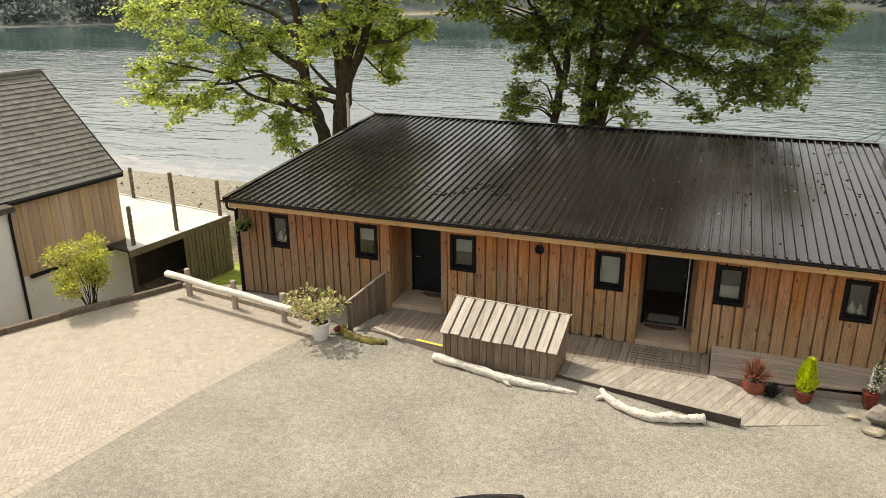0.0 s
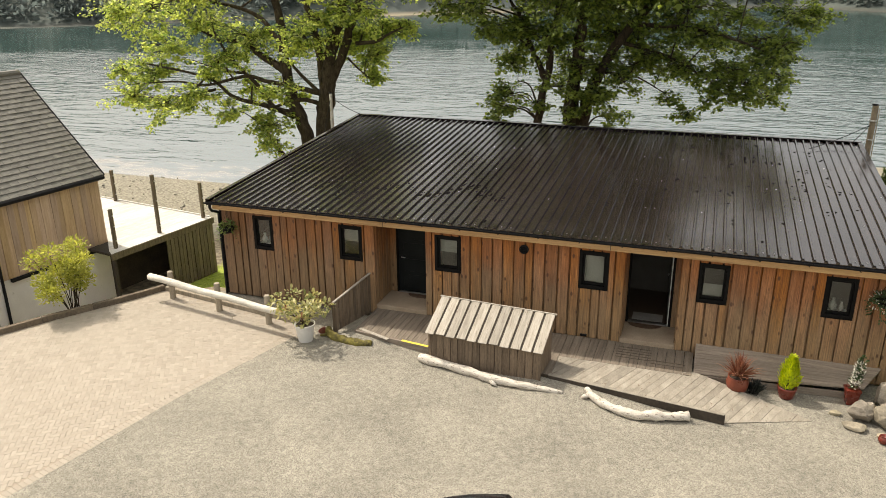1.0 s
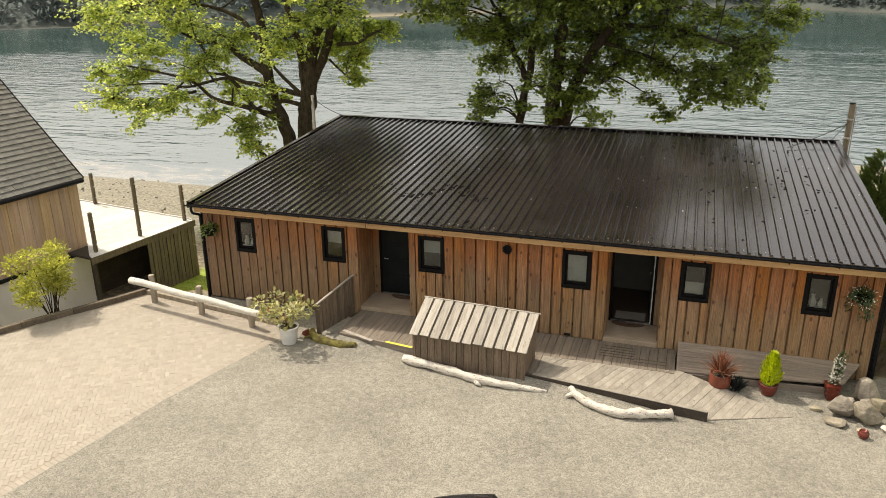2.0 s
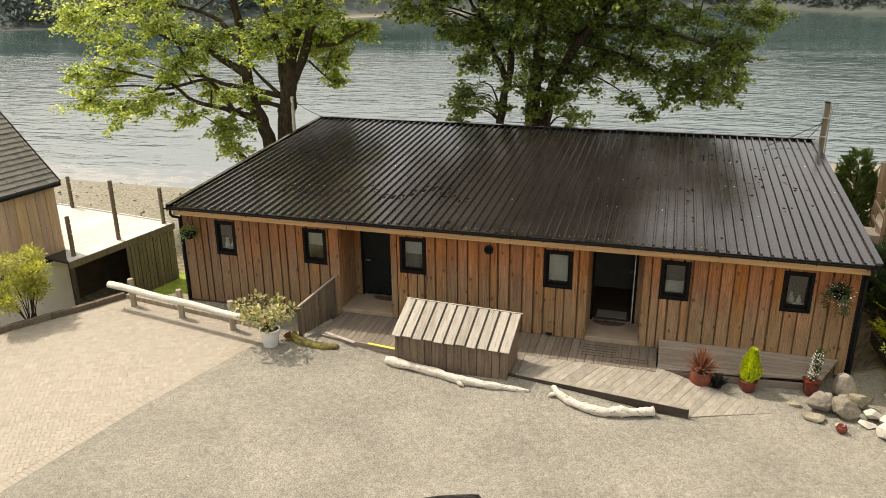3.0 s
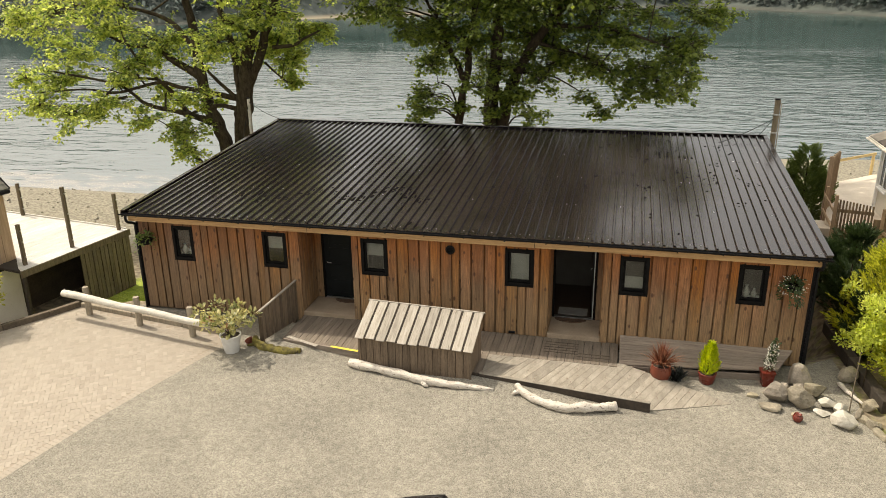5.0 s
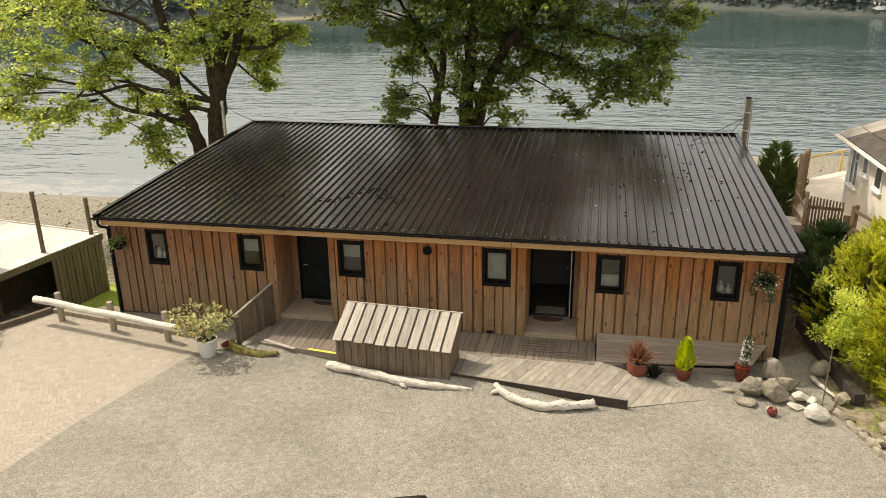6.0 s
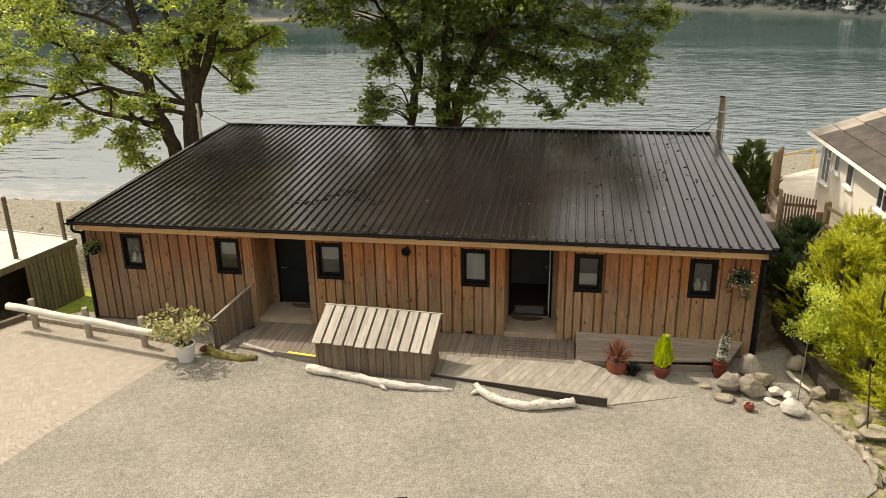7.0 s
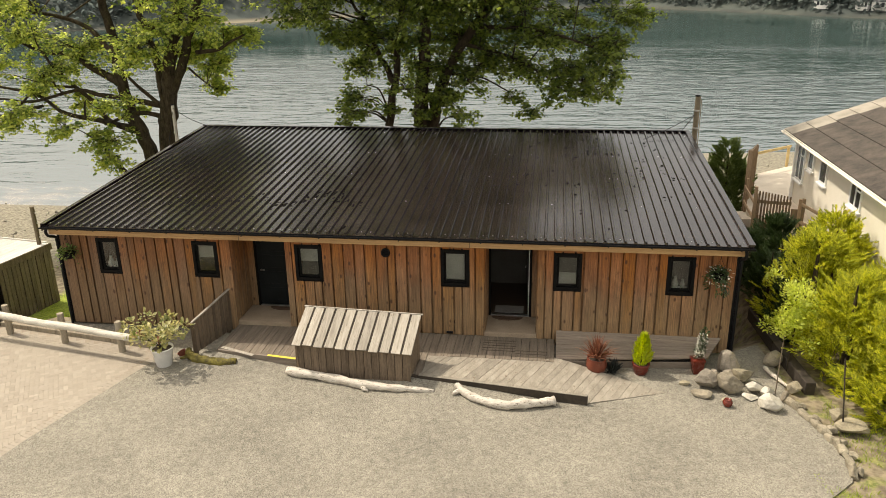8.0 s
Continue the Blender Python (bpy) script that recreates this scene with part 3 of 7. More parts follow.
def ground_mat():
    """Lawn by the cabin, shingle towards the water, haze-tinted rough green beyond."""
    m = bpy.data.materials.new("land")
    m.use_nodes = True
    nt, ln = m.node_tree.nodes, m.node_tree.links
    bs = nt["Principled BSDF"]
    bs.inputs["Roughness"].default_value = 0.92
    geo = nt.new("ShaderNodeNewGeometry")
    sx = nt.new("ShaderNodeSeparateXYZ")
    ln.new(geo.outputs["Position"], sx.inputs[0])

    def nz(scale, detail=5):
        n = nt.new("ShaderNodeTexNoise"); n.inputs["Scale"].default_value = scale; n.inputs["Detail"].default_value = detail
        ln.new(geo.outputs["Position"], n.inputs["Vector"])
        return n.outputs["Fac"]

    def two(fac, a, b, lo=0.38, hi=0.62):
        r = nt.new("ShaderNodeValToRGB")
        r.color_ramp.elements[0].position, r.color_ramp.elements[1].position = lo, hi
        r.color_ramp.elements[0].color, r.color_ramp.elements[1].color = (*a, 1), (*b, 1)
        ln.new(fac, r.inputs["Fac"])
        return r.outputs["Color"]

    def soft(src, a, b, wob=0.0, wscale=0.4):
        mr = nt.new("ShaderNodeMapRange"); mr.interpolation_type = "SMOOTHSTEP"
        mr.inputs["From Min"].default_value, mr.inputs["From Max"].default_value = a, b
        if wob:
            mu = nt.new("ShaderNodeMath"); mu.operation = "MULTIPLY_ADD"; mu.inputs[1].default_value = wob
            ln.new(nz(wscale, 3), mu.inputs[0]); ln.new(src, mu.inputs[2])
            src = mu.outputs[0]
        ln.new(src, mr.inputs["Value"])
        return mr.outputs["Result"]

    def mix(f, a, b):
        x = nt.new("ShaderNodeMix"); x.data_type = "RGBA"
        ln.new(f, x.inputs[0]); ln.new(a, x.inputs[6]); ln.new(b, x.inputs[7])
        return x.outputs[2]

    grass = two(nz(9.0), (0.20, 0.27, 0.03), (0.36, 0.42, 0.06))
    soil = two(nz(5.0), (0.12, 0.095, 0.062), (0.27, 0.225, 0.15))
    dry = two(nz(14.0), (0.12, 0.14, 0.035), (0.26, 0.25, 0.09))
    soilgrass = mix(soft(nz(2.6), 0.48, 0.66), soil, dry)
    shingle = two(nz(7.0, 8), (0.13, 0.118, 0.085), (0.27, 0.245, 0.18))
    sand = two(nz(0.05), (0.24, 0.20, 0.13), (0.34, 0.29, 0.2))
    # distance haze is mixed into the far hillside's green
    hazed_farland = two(nz(0.06), (0.045, 0.058, 0.055), (0.085, 0.10, 0.085))
    lawn = nt.new("ShaderNodeMath"); lawn.operation = "MULTIPLY"
    ln.new(soft(sx.outputs["X"], -4.6, -4.0), lawn.inputs[0]); ln.new(soft(sx.outputs["Y"], 0.9, 1.5), lawn.inputs[1])
    c = mix(lawn.outputs[0], soil, grass)
    c = mix(soft(sx.outputs["X"], 17.5, 18.5), c, soilgrass)
    c = mix(soft(sx.outputs["Y"], 10.2, 11.6, 1.6), c, shingle)
    dullshore = two(nz(0.2), (0.03, 0.031, 0.025), (0.062, 0.06, 0.044))
    band = nt.new("ShaderNodeMath"); band.operation = "MULTIPLY"
    ln.new(soft(sx.outputs["X"], -82.0, -73.0), band.inputs[0]); ln.new(soft(sx.outputs["X"], -40.0, -49.0), band.inputs[1])
    shorecol = mix(band.outputs[0], dullshore, sand)
    c = mix(soft(sx.outputs["Y"], 70.0, 80.0), c, shorecol)
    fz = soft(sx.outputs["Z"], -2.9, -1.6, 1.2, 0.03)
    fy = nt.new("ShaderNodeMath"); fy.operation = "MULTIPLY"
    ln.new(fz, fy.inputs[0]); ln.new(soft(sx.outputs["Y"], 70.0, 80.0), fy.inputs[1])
    c = mix(fy.outputs[0], c, hazed_farland)
    ln.new(c, bs.inputs["Base Color"])
    bp = nt.new("ShaderNodeBump"); bp.inputs["Strength"].default_value = 0.6; bp.inputs["Distance"].default_value = 0.04
    ln.new(nz(16.0, 6), bp.inputs["Height"]); ln.new(bp.outputs["Normal"], bs.inputs["Normal"])
    return m


def land():
    xs = np.concatenate([np.linspace(-1500, -200, 27)[:-1], np.linspace(-200, -40, 41)[:-1], np.linspace(-40, -8, 33)[:-1], np.linspace(-8, 26, 103)[:-1], np.linspace(26, 60, 24)[:-1], np.linspace(60, 200, 36)[:-1], np.linspace(200, 1500, 27)])
    ys = np.concatenate([np.linspace(-900, -60, 12)[:-1], np.linspace(-60, -8, 14)[:-1], np.linspace(-8, 14, 68)[:-1], np.linspace(14, 40, 27)[:-1], np.linspace(40, 100, 16)[:-1], np.linspace(100, 300, 71)[:-1], np.linspace(300, 1500, 25)])
    X, Y = np.meshgrid(xs, ys)
    Z = ground_z(X, Y)
    nx, ny = len(xs), len(ys)
    verts = np.stack([X, Y, Z], -1).reshape(-1, 3).tolist()
    faces = [(j * nx + i, j * nx + i + 1, (j + 1) * nx + i + 1, (j + 1) * nx + i) for j in range(ny - 1) for i in range(nx - 1)]
    ob = part("ground", raw(verts, faces, ground_mat(), True))
    tagged(ob, "grass, bare soil and shingle falling to the loch", "ground", kind="structure")
    w = part("water", raw([(-1500, 8, WATER_Z), (1500, 8, WATER_Z), (1500, 420, WATER_Z), (-1500, 420, WATER_Z)], [(0, 1, 2, 3)], WATER))
    tagged(w, "grey-green rippled water of a sea loch", "water", kind="structure")


land()



def gravel_mat():
    """Small stones in pale buff, grey and brown, trodden in places."""
    m = bpy.data.materials.new("pale_gravel")
    m.use_nodes = True
    nt, ln = m.node_tree.nodes, m.node_tree.links
    bs = nt["Principled BSDF"]
    bs.inputs["Roughness"].default_value = 0.95
    geo = nt.new("ShaderNodeNewGeometry")
    vo = nt.new("ShaderNodeTexVoronoi"); vo.inputs["Scale"].default_value = 48.0
    v2 = nt.new("ShaderNodeTexVoronoi"); v2.inputs["Scale"].default_value = 110.0
    n1 = nt.new("ShaderNodeTexNoise"); n1.inputs["Scale"].default_value = 0.55; n1.inputs["Detail"].default_value = 6
    n2 = nt.new("ShaderNodeTexNoise"); n2.inputs["Scale"].default_value = 6.0; n2.inputs["Detail"].default_value = 5
    for n in (vo, v2, n1, n2):
        ln.new(geo.outputs["Position"], n.inputs["Vector"])
    bw = nt.new("ShaderNodeSeparateColor"); ln.new(vo.outputs["Color"], bw.inputs[0])
    b2 = nt.new("ShaderNodeSeparateColor"); ln.new(v2.outputs["Color"], b2.inputs[0])
    mx = nt.new("ShaderNodeMix"); mx.inputs["Factor"].default_value = 0.4
    ln.new(bw.outputs[0], mx.inputs["A"]); ln.new(b2.outputs[0], mx.inputs["B"])
    rp = nt.new("ShaderNodeValToRGB")
    el = rp.color_ramp.elements
    el[0].position, el[0].color = 0.08, (0.125, 0.115, 0.092, 1)
    el[1].position, el[1].color = 0.92, (0.34, 0.316, 0.258, 1)
    e = el.new(0.45); e.color = (0.232, 0.215, 0.173, 1)
    ln.new(mx.outputs["Result"], rp.inputs["Fac"])
    hs = nt.new("ShaderNodeHueSaturation")
    ad = nt.new("ShaderNodeMath"); ln.new(n1.outputs["Fac"], ad.inputs[0]); ln.new(n2.outputs["Fac"], ad.inputs[1])
    mr = nt.new("ShaderNodeMapRange"); mr.inputs["From Min"].default_value = 0.7; mr.inputs["From Max"].default_value = 1.3; mr.inputs["To Min"].default_value = 0.74; mr.inputs["To Max"].default_value = 1.16
    ln.new(ad.outputs[0], mr.inputs["Value"]); ln.new(mr.outputs["Result"], hs.inputs["Value"]); ln.new(rp.outputs["Color"], hs.inputs["Color"])
    ln.new(hs.outputs["Color"], bs.inputs["Base Color"])
    bp = nt.new("ShaderNodeBump"); bp.inputs["Strength"].default_value = 0.6; bp.inputs["Distance"].default_value = 0.02; bp.invert = True
    ln.new(vo.outputs["Distance"], bp.inputs["Height"]); ln.new(bp.outputs["Normal"], bs.inputs["Normal"])
    return m


GRAVEL = gravel_mat()
yard = prism([(0.9, -16), (2.57, -8.31), (3.15, -5.3), (4.12, -1.75), (3.9, -1.2), (-0.75, -0.42), (-0.4, -0.05), (0.8, 0.05), (13.5, 0.05), (17.8, 0.05), (18.6, 0.6), (18.75, -1.0), (18.62, -2.0), (19.02, -3.2), (19.2, -4.2), (19.0, -4.8), (18.5, -5.3), (18.4, -8), (21, -16), (24, -40), (-8, -40)], -0.06, 0.0)
tagged(part("gravel_yard", yard, GRAVEL), "pale buff gravel yard with scattered darker stones", "gravel", kind="structure")


# ---- the cabin ----
X0, X1, DEPTH = 0.92, 17.75, 9.05
DECK_Z = 0.20
WIN_Z0, WIN_Z1 = 1.52, 2.46
WINDOWS = [(1.93, 2.54), (4.53, 5.20), (7.22, 7.92), (10.88, 11.58), (13.59, 14.25), (16.20, 16.83)]
PORCHES = [(5.54, 6.97), (11.94, 13.22)]
PORCH_D = 0.95
WALL_TOP = 2.66
SLOPE = 0.0654


def roof_z(y):
    return 2.87 + SLOPE * (y + 0.36)


cabin = thing("cabin", "long low timber cabin with dark ribbed metal roof and vertical boards", "house")


def cabin_walls():
    """Walls with real openings, and a plain dim inside."""
    holes = sorted([(a, b, WIN_Z0, WIN_Z1) for a, b in WINDOWS] + [(a, b, 0.0, 3.0) for a, b in PORCHES])
    x = X0
    spans = []
    for a, b, z0, z1 in holes:
        spans.append((x, a, 0.0, WALL_TOP))
        if z0 > 0:
            spans += [(a, b, 0.0, z0), (a, b, z1, WALL_TOP)]
        x = b
    spans.append((x, X1, 0.0, WALL_TOP))
    front = None
    for a, b, z0, z1 in spans:
        if b - a > 0.01:
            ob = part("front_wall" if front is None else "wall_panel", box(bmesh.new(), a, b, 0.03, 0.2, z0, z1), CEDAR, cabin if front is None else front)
            front = front or ob
    for a, b, n in ((X0, X0 + 0.17, "end_wall"), (X1 - 0.17, X1, "end_wall")):
        e = bmesh.new()
        vs = [e.verts.new(p) for p in ((a, 0.2, -1.6), (a, DEPTH, -2.3), (a, DEPTH, roof_z(DEPTH) - 0.09), (a, 0.2, roof_z(0.2) - 0.09))]
        ws = [e.verts.new((b, v.co.y, v.co.z)) for v in vs]
        e.faces.new(vs[::-1]); e.faces.new(ws)
        for i in range(4):
            e.faces.new((vs[i], vs[(i + 1) % 4], ws[(i + 1) % 4], ws[i]))
        bmesh.ops.recalc_face_normals(e, faces=e.faces[:])
        part(n, e, CEDAR, cabin)
    part("rear_wall", boxed(X0 + 0.17, X1 - 0.17, DEPTH - 0.17, DEPTH, -2.3, 3.3), CEDAR, cabin)
    part("floor_slab", boxed(X0 + 0.18, X1 - 0.18, 0.21, DEPTH - 0.18, -0.4, 0.30), FLOORIN, cabin)
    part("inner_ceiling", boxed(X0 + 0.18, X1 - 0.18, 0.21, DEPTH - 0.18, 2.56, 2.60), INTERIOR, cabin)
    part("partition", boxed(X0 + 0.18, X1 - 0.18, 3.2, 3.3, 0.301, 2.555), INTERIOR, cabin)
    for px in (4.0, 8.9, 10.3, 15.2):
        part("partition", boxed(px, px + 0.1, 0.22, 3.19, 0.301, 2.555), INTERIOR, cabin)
    return front


FRONT = cabin_walls()


def porch(a, b, opened):
    """A recessed doorway with boarded cheeks, a pale step and a dark door."""
    for sx, dx in ((a - 0.06, 0.06), (b, 0.06)):
        part("porch_cheek", boxed(sx, sx + dx, 0.2, PORCH_D + 0.1, 0.3, WALL_TOP - 0.05), CEDAR, cabin)
    n = 6
    for k in range(n):                                       # boards on the cheek that faces the light
        w = (PORCH_D - 0.05) / n
        part("cladding_board", board_mesh(0.022, w - 0.012, 2.26, CEDAR), FRONT, m=pose(a + 0.002, 0.04 + k * w, 0.32))
        part("cladding_board", board_mesh(0.022, w - 0.012, 2.26, CEDAR), FRONT, m=pose(b - 0.024, 0.04 + k * w, 0.32))
    st = boxed(a + 0.003, b - 0.003, -0.06, PORCH_D, 0.10, 0.31, 0.012)
    part("porch_step", st, STEPTAN, cabin, "tan porch step")
    d0, d1 = (a + 0.20, b - 0.02) if not opened else (a + 0.02, b - 0.16)
    y = PORCH_D
    bm = bmesh.new()
    box(bm, a, d0, y, y + 0.1, 0.31, WALL_TOP - 0.05)
    box(bm, d1, b, y, y + 0.1, 0.31, WALL_TOP - 0.05)
    box(bm, d0, d1, y, y + 0.1, 2.45, WALL_TOP - 0.05)
    part("porch_back_wall", bm, CEDAR, cabin)
    fr = bmesh.new()
    box(fr, d0, d0 + 0.06, y - 0.02, y + 0.08, 0.32, 2.45, 0.004)
    box(fr, d1 - 0.06, d1, y - 0.02, y + 0.08, 0.32, 2.45, 0.004)
    box(fr, d0 + 0.06, d1 - 0.06, y - 0.02, y + 0.08, 2.38, 2.45, 0.004)
    part("door_frame", fr, BLACKFRAME, cabin)
    part("threshold", boxed(d0 + 0.06, d1 - 0.06, y - 0.03, y + 0.08, 0.315, 0.345, 0.004), STEEL, cabin, "bright metal door threshold")
    w = d1 - d0 - 0.13
    if opened:
        door = part("door", boxed(0, w, -0.025, 0.025, 0.0, 2.02, 0.004), DOORGREY, cabin, "dark door standing open", pose(d1 - 0.065, y + 0.05, 0.35, 0, 0, 94))
        part("door_edge", boxed(-0.012, -0.001, -0.022, 0.022, 0.01, 2.01, 0.002), WHITEPVC, door, "white edge strip")
        part("handle", tube(bmesh.new(), [(w - 0.08, 0.03, 1.0), (w - 0.08, 0.07, 1.0), (w - 0.2, 0.07, 1.0)], [0.011] * 3, 8), STEEL, door, "steel lever handle")
        part("edge_strip", boxed(d1 - 0.085, d1 - 0.066, y - 0.03, y + 0.03, 0.35, 2.38, 0.003), WHITEPVC, cabin, "white door edge strip")
    else:
        door = part("door", boxed(0, w, -0.025, 0.025, 0.0, 2.02, 0.004), DOORGREY, cabin, "", pose(d0 + 0.065, y + 0.03, 0.35))
        part("handle", tube(bmesh.new(), [(0.08, -0.03, 1.0), (0.08, -0.07, 1.0), (0.2, -0.07, 1.0)], [0.011] * 3, 8), STEEL, door, "steel lever handle")
        for i in range(4):
            part("door_panel", boxed(0.14, w - 0.14, -0.032, -0.026, 0.14 + i * 0.46, 0.50 + i * 0.46, 0.006), DOORGREY, door)


porch(*PORCHES[0], False)
porch(*PORCHES[1], True)


def cabin_window(a, b, kind):
    """A small black casement, standing proud of the boards."""
    win = tagged(new("window"), "small black-framed casement window")
    win.parent = cabin
    z0, z1, t = WIN_Z0, WIN_Z1, 0.075
    bm = bmesh.new()
    box(bm, a, a + t, -0.078, 0.10, z0, z1, 0.006)
    box(bm, b - t, b, -0.078, 0.10, z0, z1, 0.006)
    box(bm, a + t, b - t, -0.078, 0.10, z1 - t, z1, 0.006)
    box(bm, a + t, b - t, -0.078, 0.10, z0, z0 + t, 0.006)
    part("frame", bm, BLACKFRAME, win)
    s = 0.045
    sm = bmesh.new()
    i0, i1, j0, j1 = a + t + 0.004, b - t - 0.004, z0 + t + 0.004, z1 - t - 0.004
    box(sm, i0, i0 + s, -0.02, 0.04, j0, j1, 0.005)
    box(sm, i1 - s, i1, -0.02, 0.04, j0, j1, 0.005)
    box(sm, i0 + s, i1 - s, -0.02, 0.04, j1 - s, j1, 0.005)
    box(sm, i0 + s, i1 - s, -0.02, 0.04, j0, j0 + s, 0.005)
    part("sash", sm, BLACKFRAME, win)
    p = part("pane", boxed(i0 + s, i1 - s, 0.004, 0.012, j0 + s, j1 - s, 0), GLASS, win)
    p.visible_shadow = False
    part("sill", boxed(a, b, -0.085, 0.0, z0 - 0.022, z0 - 0.003, 0.004), BLACKFRAME, win)
    if kind == "blind":
        part("blind", boxed(i0 + 0.01, i1 - 0.01, 0.14, 0.15, j0 + 0.02, j1, 0), CURTAIN, win, "pale roller blind")
    if kind == "vase":
        prof = [(0.045, 0.0), (0.07, 0.04), (0.085, 0.12), (0.05, 0.2), (0.03, 0.25), (0.045, 0.29), (0.02, 0.29)]
        for k, (f, s) in enumerate(((0.32, 1.0), (0.68, 0.75))):
            part("ornament", lathe(bmesh.new(), [(r * s, z * s) for r, z in prof], 14), CURTAIN, win, "pale vase on the inner ledge", m=pose(i0 + (i1 - i0) * f, 0.13, j0 + 0.02), smooth=True)
        part("inner_ledge", boxed(i0 - 0.02, i1 + 0.02, 0.045, 0.24, j0 - 0.01, j0 + 0.018, 0.003), WHITEPVC, win, "white inner window ledge")
    # pale panel added for the gravel's reflection in the lower glass
    if kind == "low":
        part("blind", boxed(i0 + 0.01, i1 - 0.01, 0.14, 0.15, j0 + 0.02, j0 + 0.30, 0), CURTAIN, win, "pale panel for the reflection in the lower half")
    if kind == "half":
        part("blind", boxed(i0 + 0.01, i1 - 0.01, 0.14, 0.15, j1 - 0.42, j1, 0), CURTAIN, win, "pale half-drawn blind")


for (a, b), k in zip(WINDOWS, ("vase", "half", "half", "blind", "low", "vase")):
    cabin_window(a, b, k)


def cabin_roof():
    """Box-profile sheets with ribs, laid side by side from eave to top."""
    roof = tagged(new("roof"), "dark brown box-profile steel roof")
    roof.parent = cabin
    xa, xb, ya, yb = 0.80, 17.93, -0.40, 9.42
    pitch, n = 0.2254, 76
    per = 4

    def prof(k0, k1):
        pts = []
        for k in range(k0, k1):
            x = xa + k * pitch
            pts += [(x, 0.0), (x + pitch * 0.64, 0.0), (x + pitch * 0.71, 0.042), (x + pitch * 0.735, 0.049), (x + pitch * 0.885, 0.049), (x + pitch * 0.91, 0.042), (x + pitch * 0.98, 0.0)]
        pts.append((xa + k1 * pitch, 0.0))
        return pts

    for s in range(0, n, per):
        pts = prof(s, min(s + per, n))
        bm = bmesh.new()
        rows = []
        for y in (ya, yb):
            rows.append([bm.verts.new((x, y, roof_z(y) + z)) for x, z in pts])
            rows.append([bm.verts.new((x, y, roof_z(y) + z - 0.006)) for x, z in pts])
        a0, a1, b0, b1 = rows
        for i in range(len(pts) - 1):
            bm.faces.new((a0[i], a0[i + 1], b0[i + 1], b0[i]))
            bm.faces.new((a1[i + 1], a1[i], b1[i], b1[i + 1]))
            bm.faces.new((a1[i], a1[i + 1], a0[i + 1], a0[i]))
            bm.faces.new((b0[i], b0[i + 1], b1[i + 1], b1[i]))
        bmesh.ops.recalc_face_normals(bm, faces=bm.faces[:])
        part("roof_sheet", bm, ROOFMETAL, roof)
    deck = bmesh.new()
    vs = [deck.verts.new((x, y, roof_z(y) - d)) for d in (0.10, 0.02) for x, y in ((xa + 0.06, -0.30), (xb - 0.06, -0.30), (xb - 0.06, 9.35), (xa + 0.06, 9.35))]
    for f in ((3, 2, 1, 0), (4, 5, 6, 7), (0, 1, 5, 4), (1, 2, 6, 5), (2, 3, 7, 6), (3, 0, 4, 7)):
        deck.faces.new([vs[i] for i in f])
    part("roof_deck", deck, GREYWOOD_X, roof)
    for x0, x1 in ((xa - 0.07, xa + 0.06), (xb - 0.06, xb + 0.07)):   # edge flashings
        bm = bmesh.new()
        q = [bm.verts.new((x, y, roof_z(y) + z)) for y in (ya - 0.01, yb + 0.02) for x, z in ((x0, -0.14), (x0, 0.055), (x1, 0.062), (x1, 0.046), (x0 + 0.02 if x0 < 5 else x1 - 0.02, 0.03), (x0 + 0.02, -0.14))]
        q2 = q[6:]
        for i in range(6):
            bm.faces.new((q[i], q[(i + 1) % 6], q2[(i + 1) % 6], q2[i]))
        bm.faces.new(q[:6][::-1]); bm.faces.new(q2)
        bmesh.ops.recalc_face_normals(bm, faces=bm.faces[:])
        part("verge_flashing", bm, ROOFMETAL, roof)
    bm = box(bmesh.new(), xa - 0.05, xb + 0.05, yb - 0.14, yb + 0.05, roof_z(yb) + 0.044, roof_z(yb) + 0.06, 0.006)
    box(bm, xa - 0.05, xb + 0.05, yb + 0.03, yb + 0.05, roof_z(yb) - 0.16, roof_z(yb) + 0.044)
    part("ridge_flashing", bm, ROOFMETAL, roof)
    rng = random.Random(11)
    bolts = bmesh.new()
    for k in range(0, n, 1):
        for y in (-0.2, 2.0, 4.2, 6.4, 8.8):
            if rng.random() < (0.7 if y < 0 else 0.16):
                x = xa + (k + 0.35) * pitch
                box(bolts, x - 0.012, x + 0.012, y - 0.012, y + 0.012, roof_z(y), roof_z(y) + 0.012)
    tagged(part("fixing_screws", bolts, STEEL, roof, "small bright roofing screws"), kind="stuff")
    return roof


ROOF = cabin_roof()


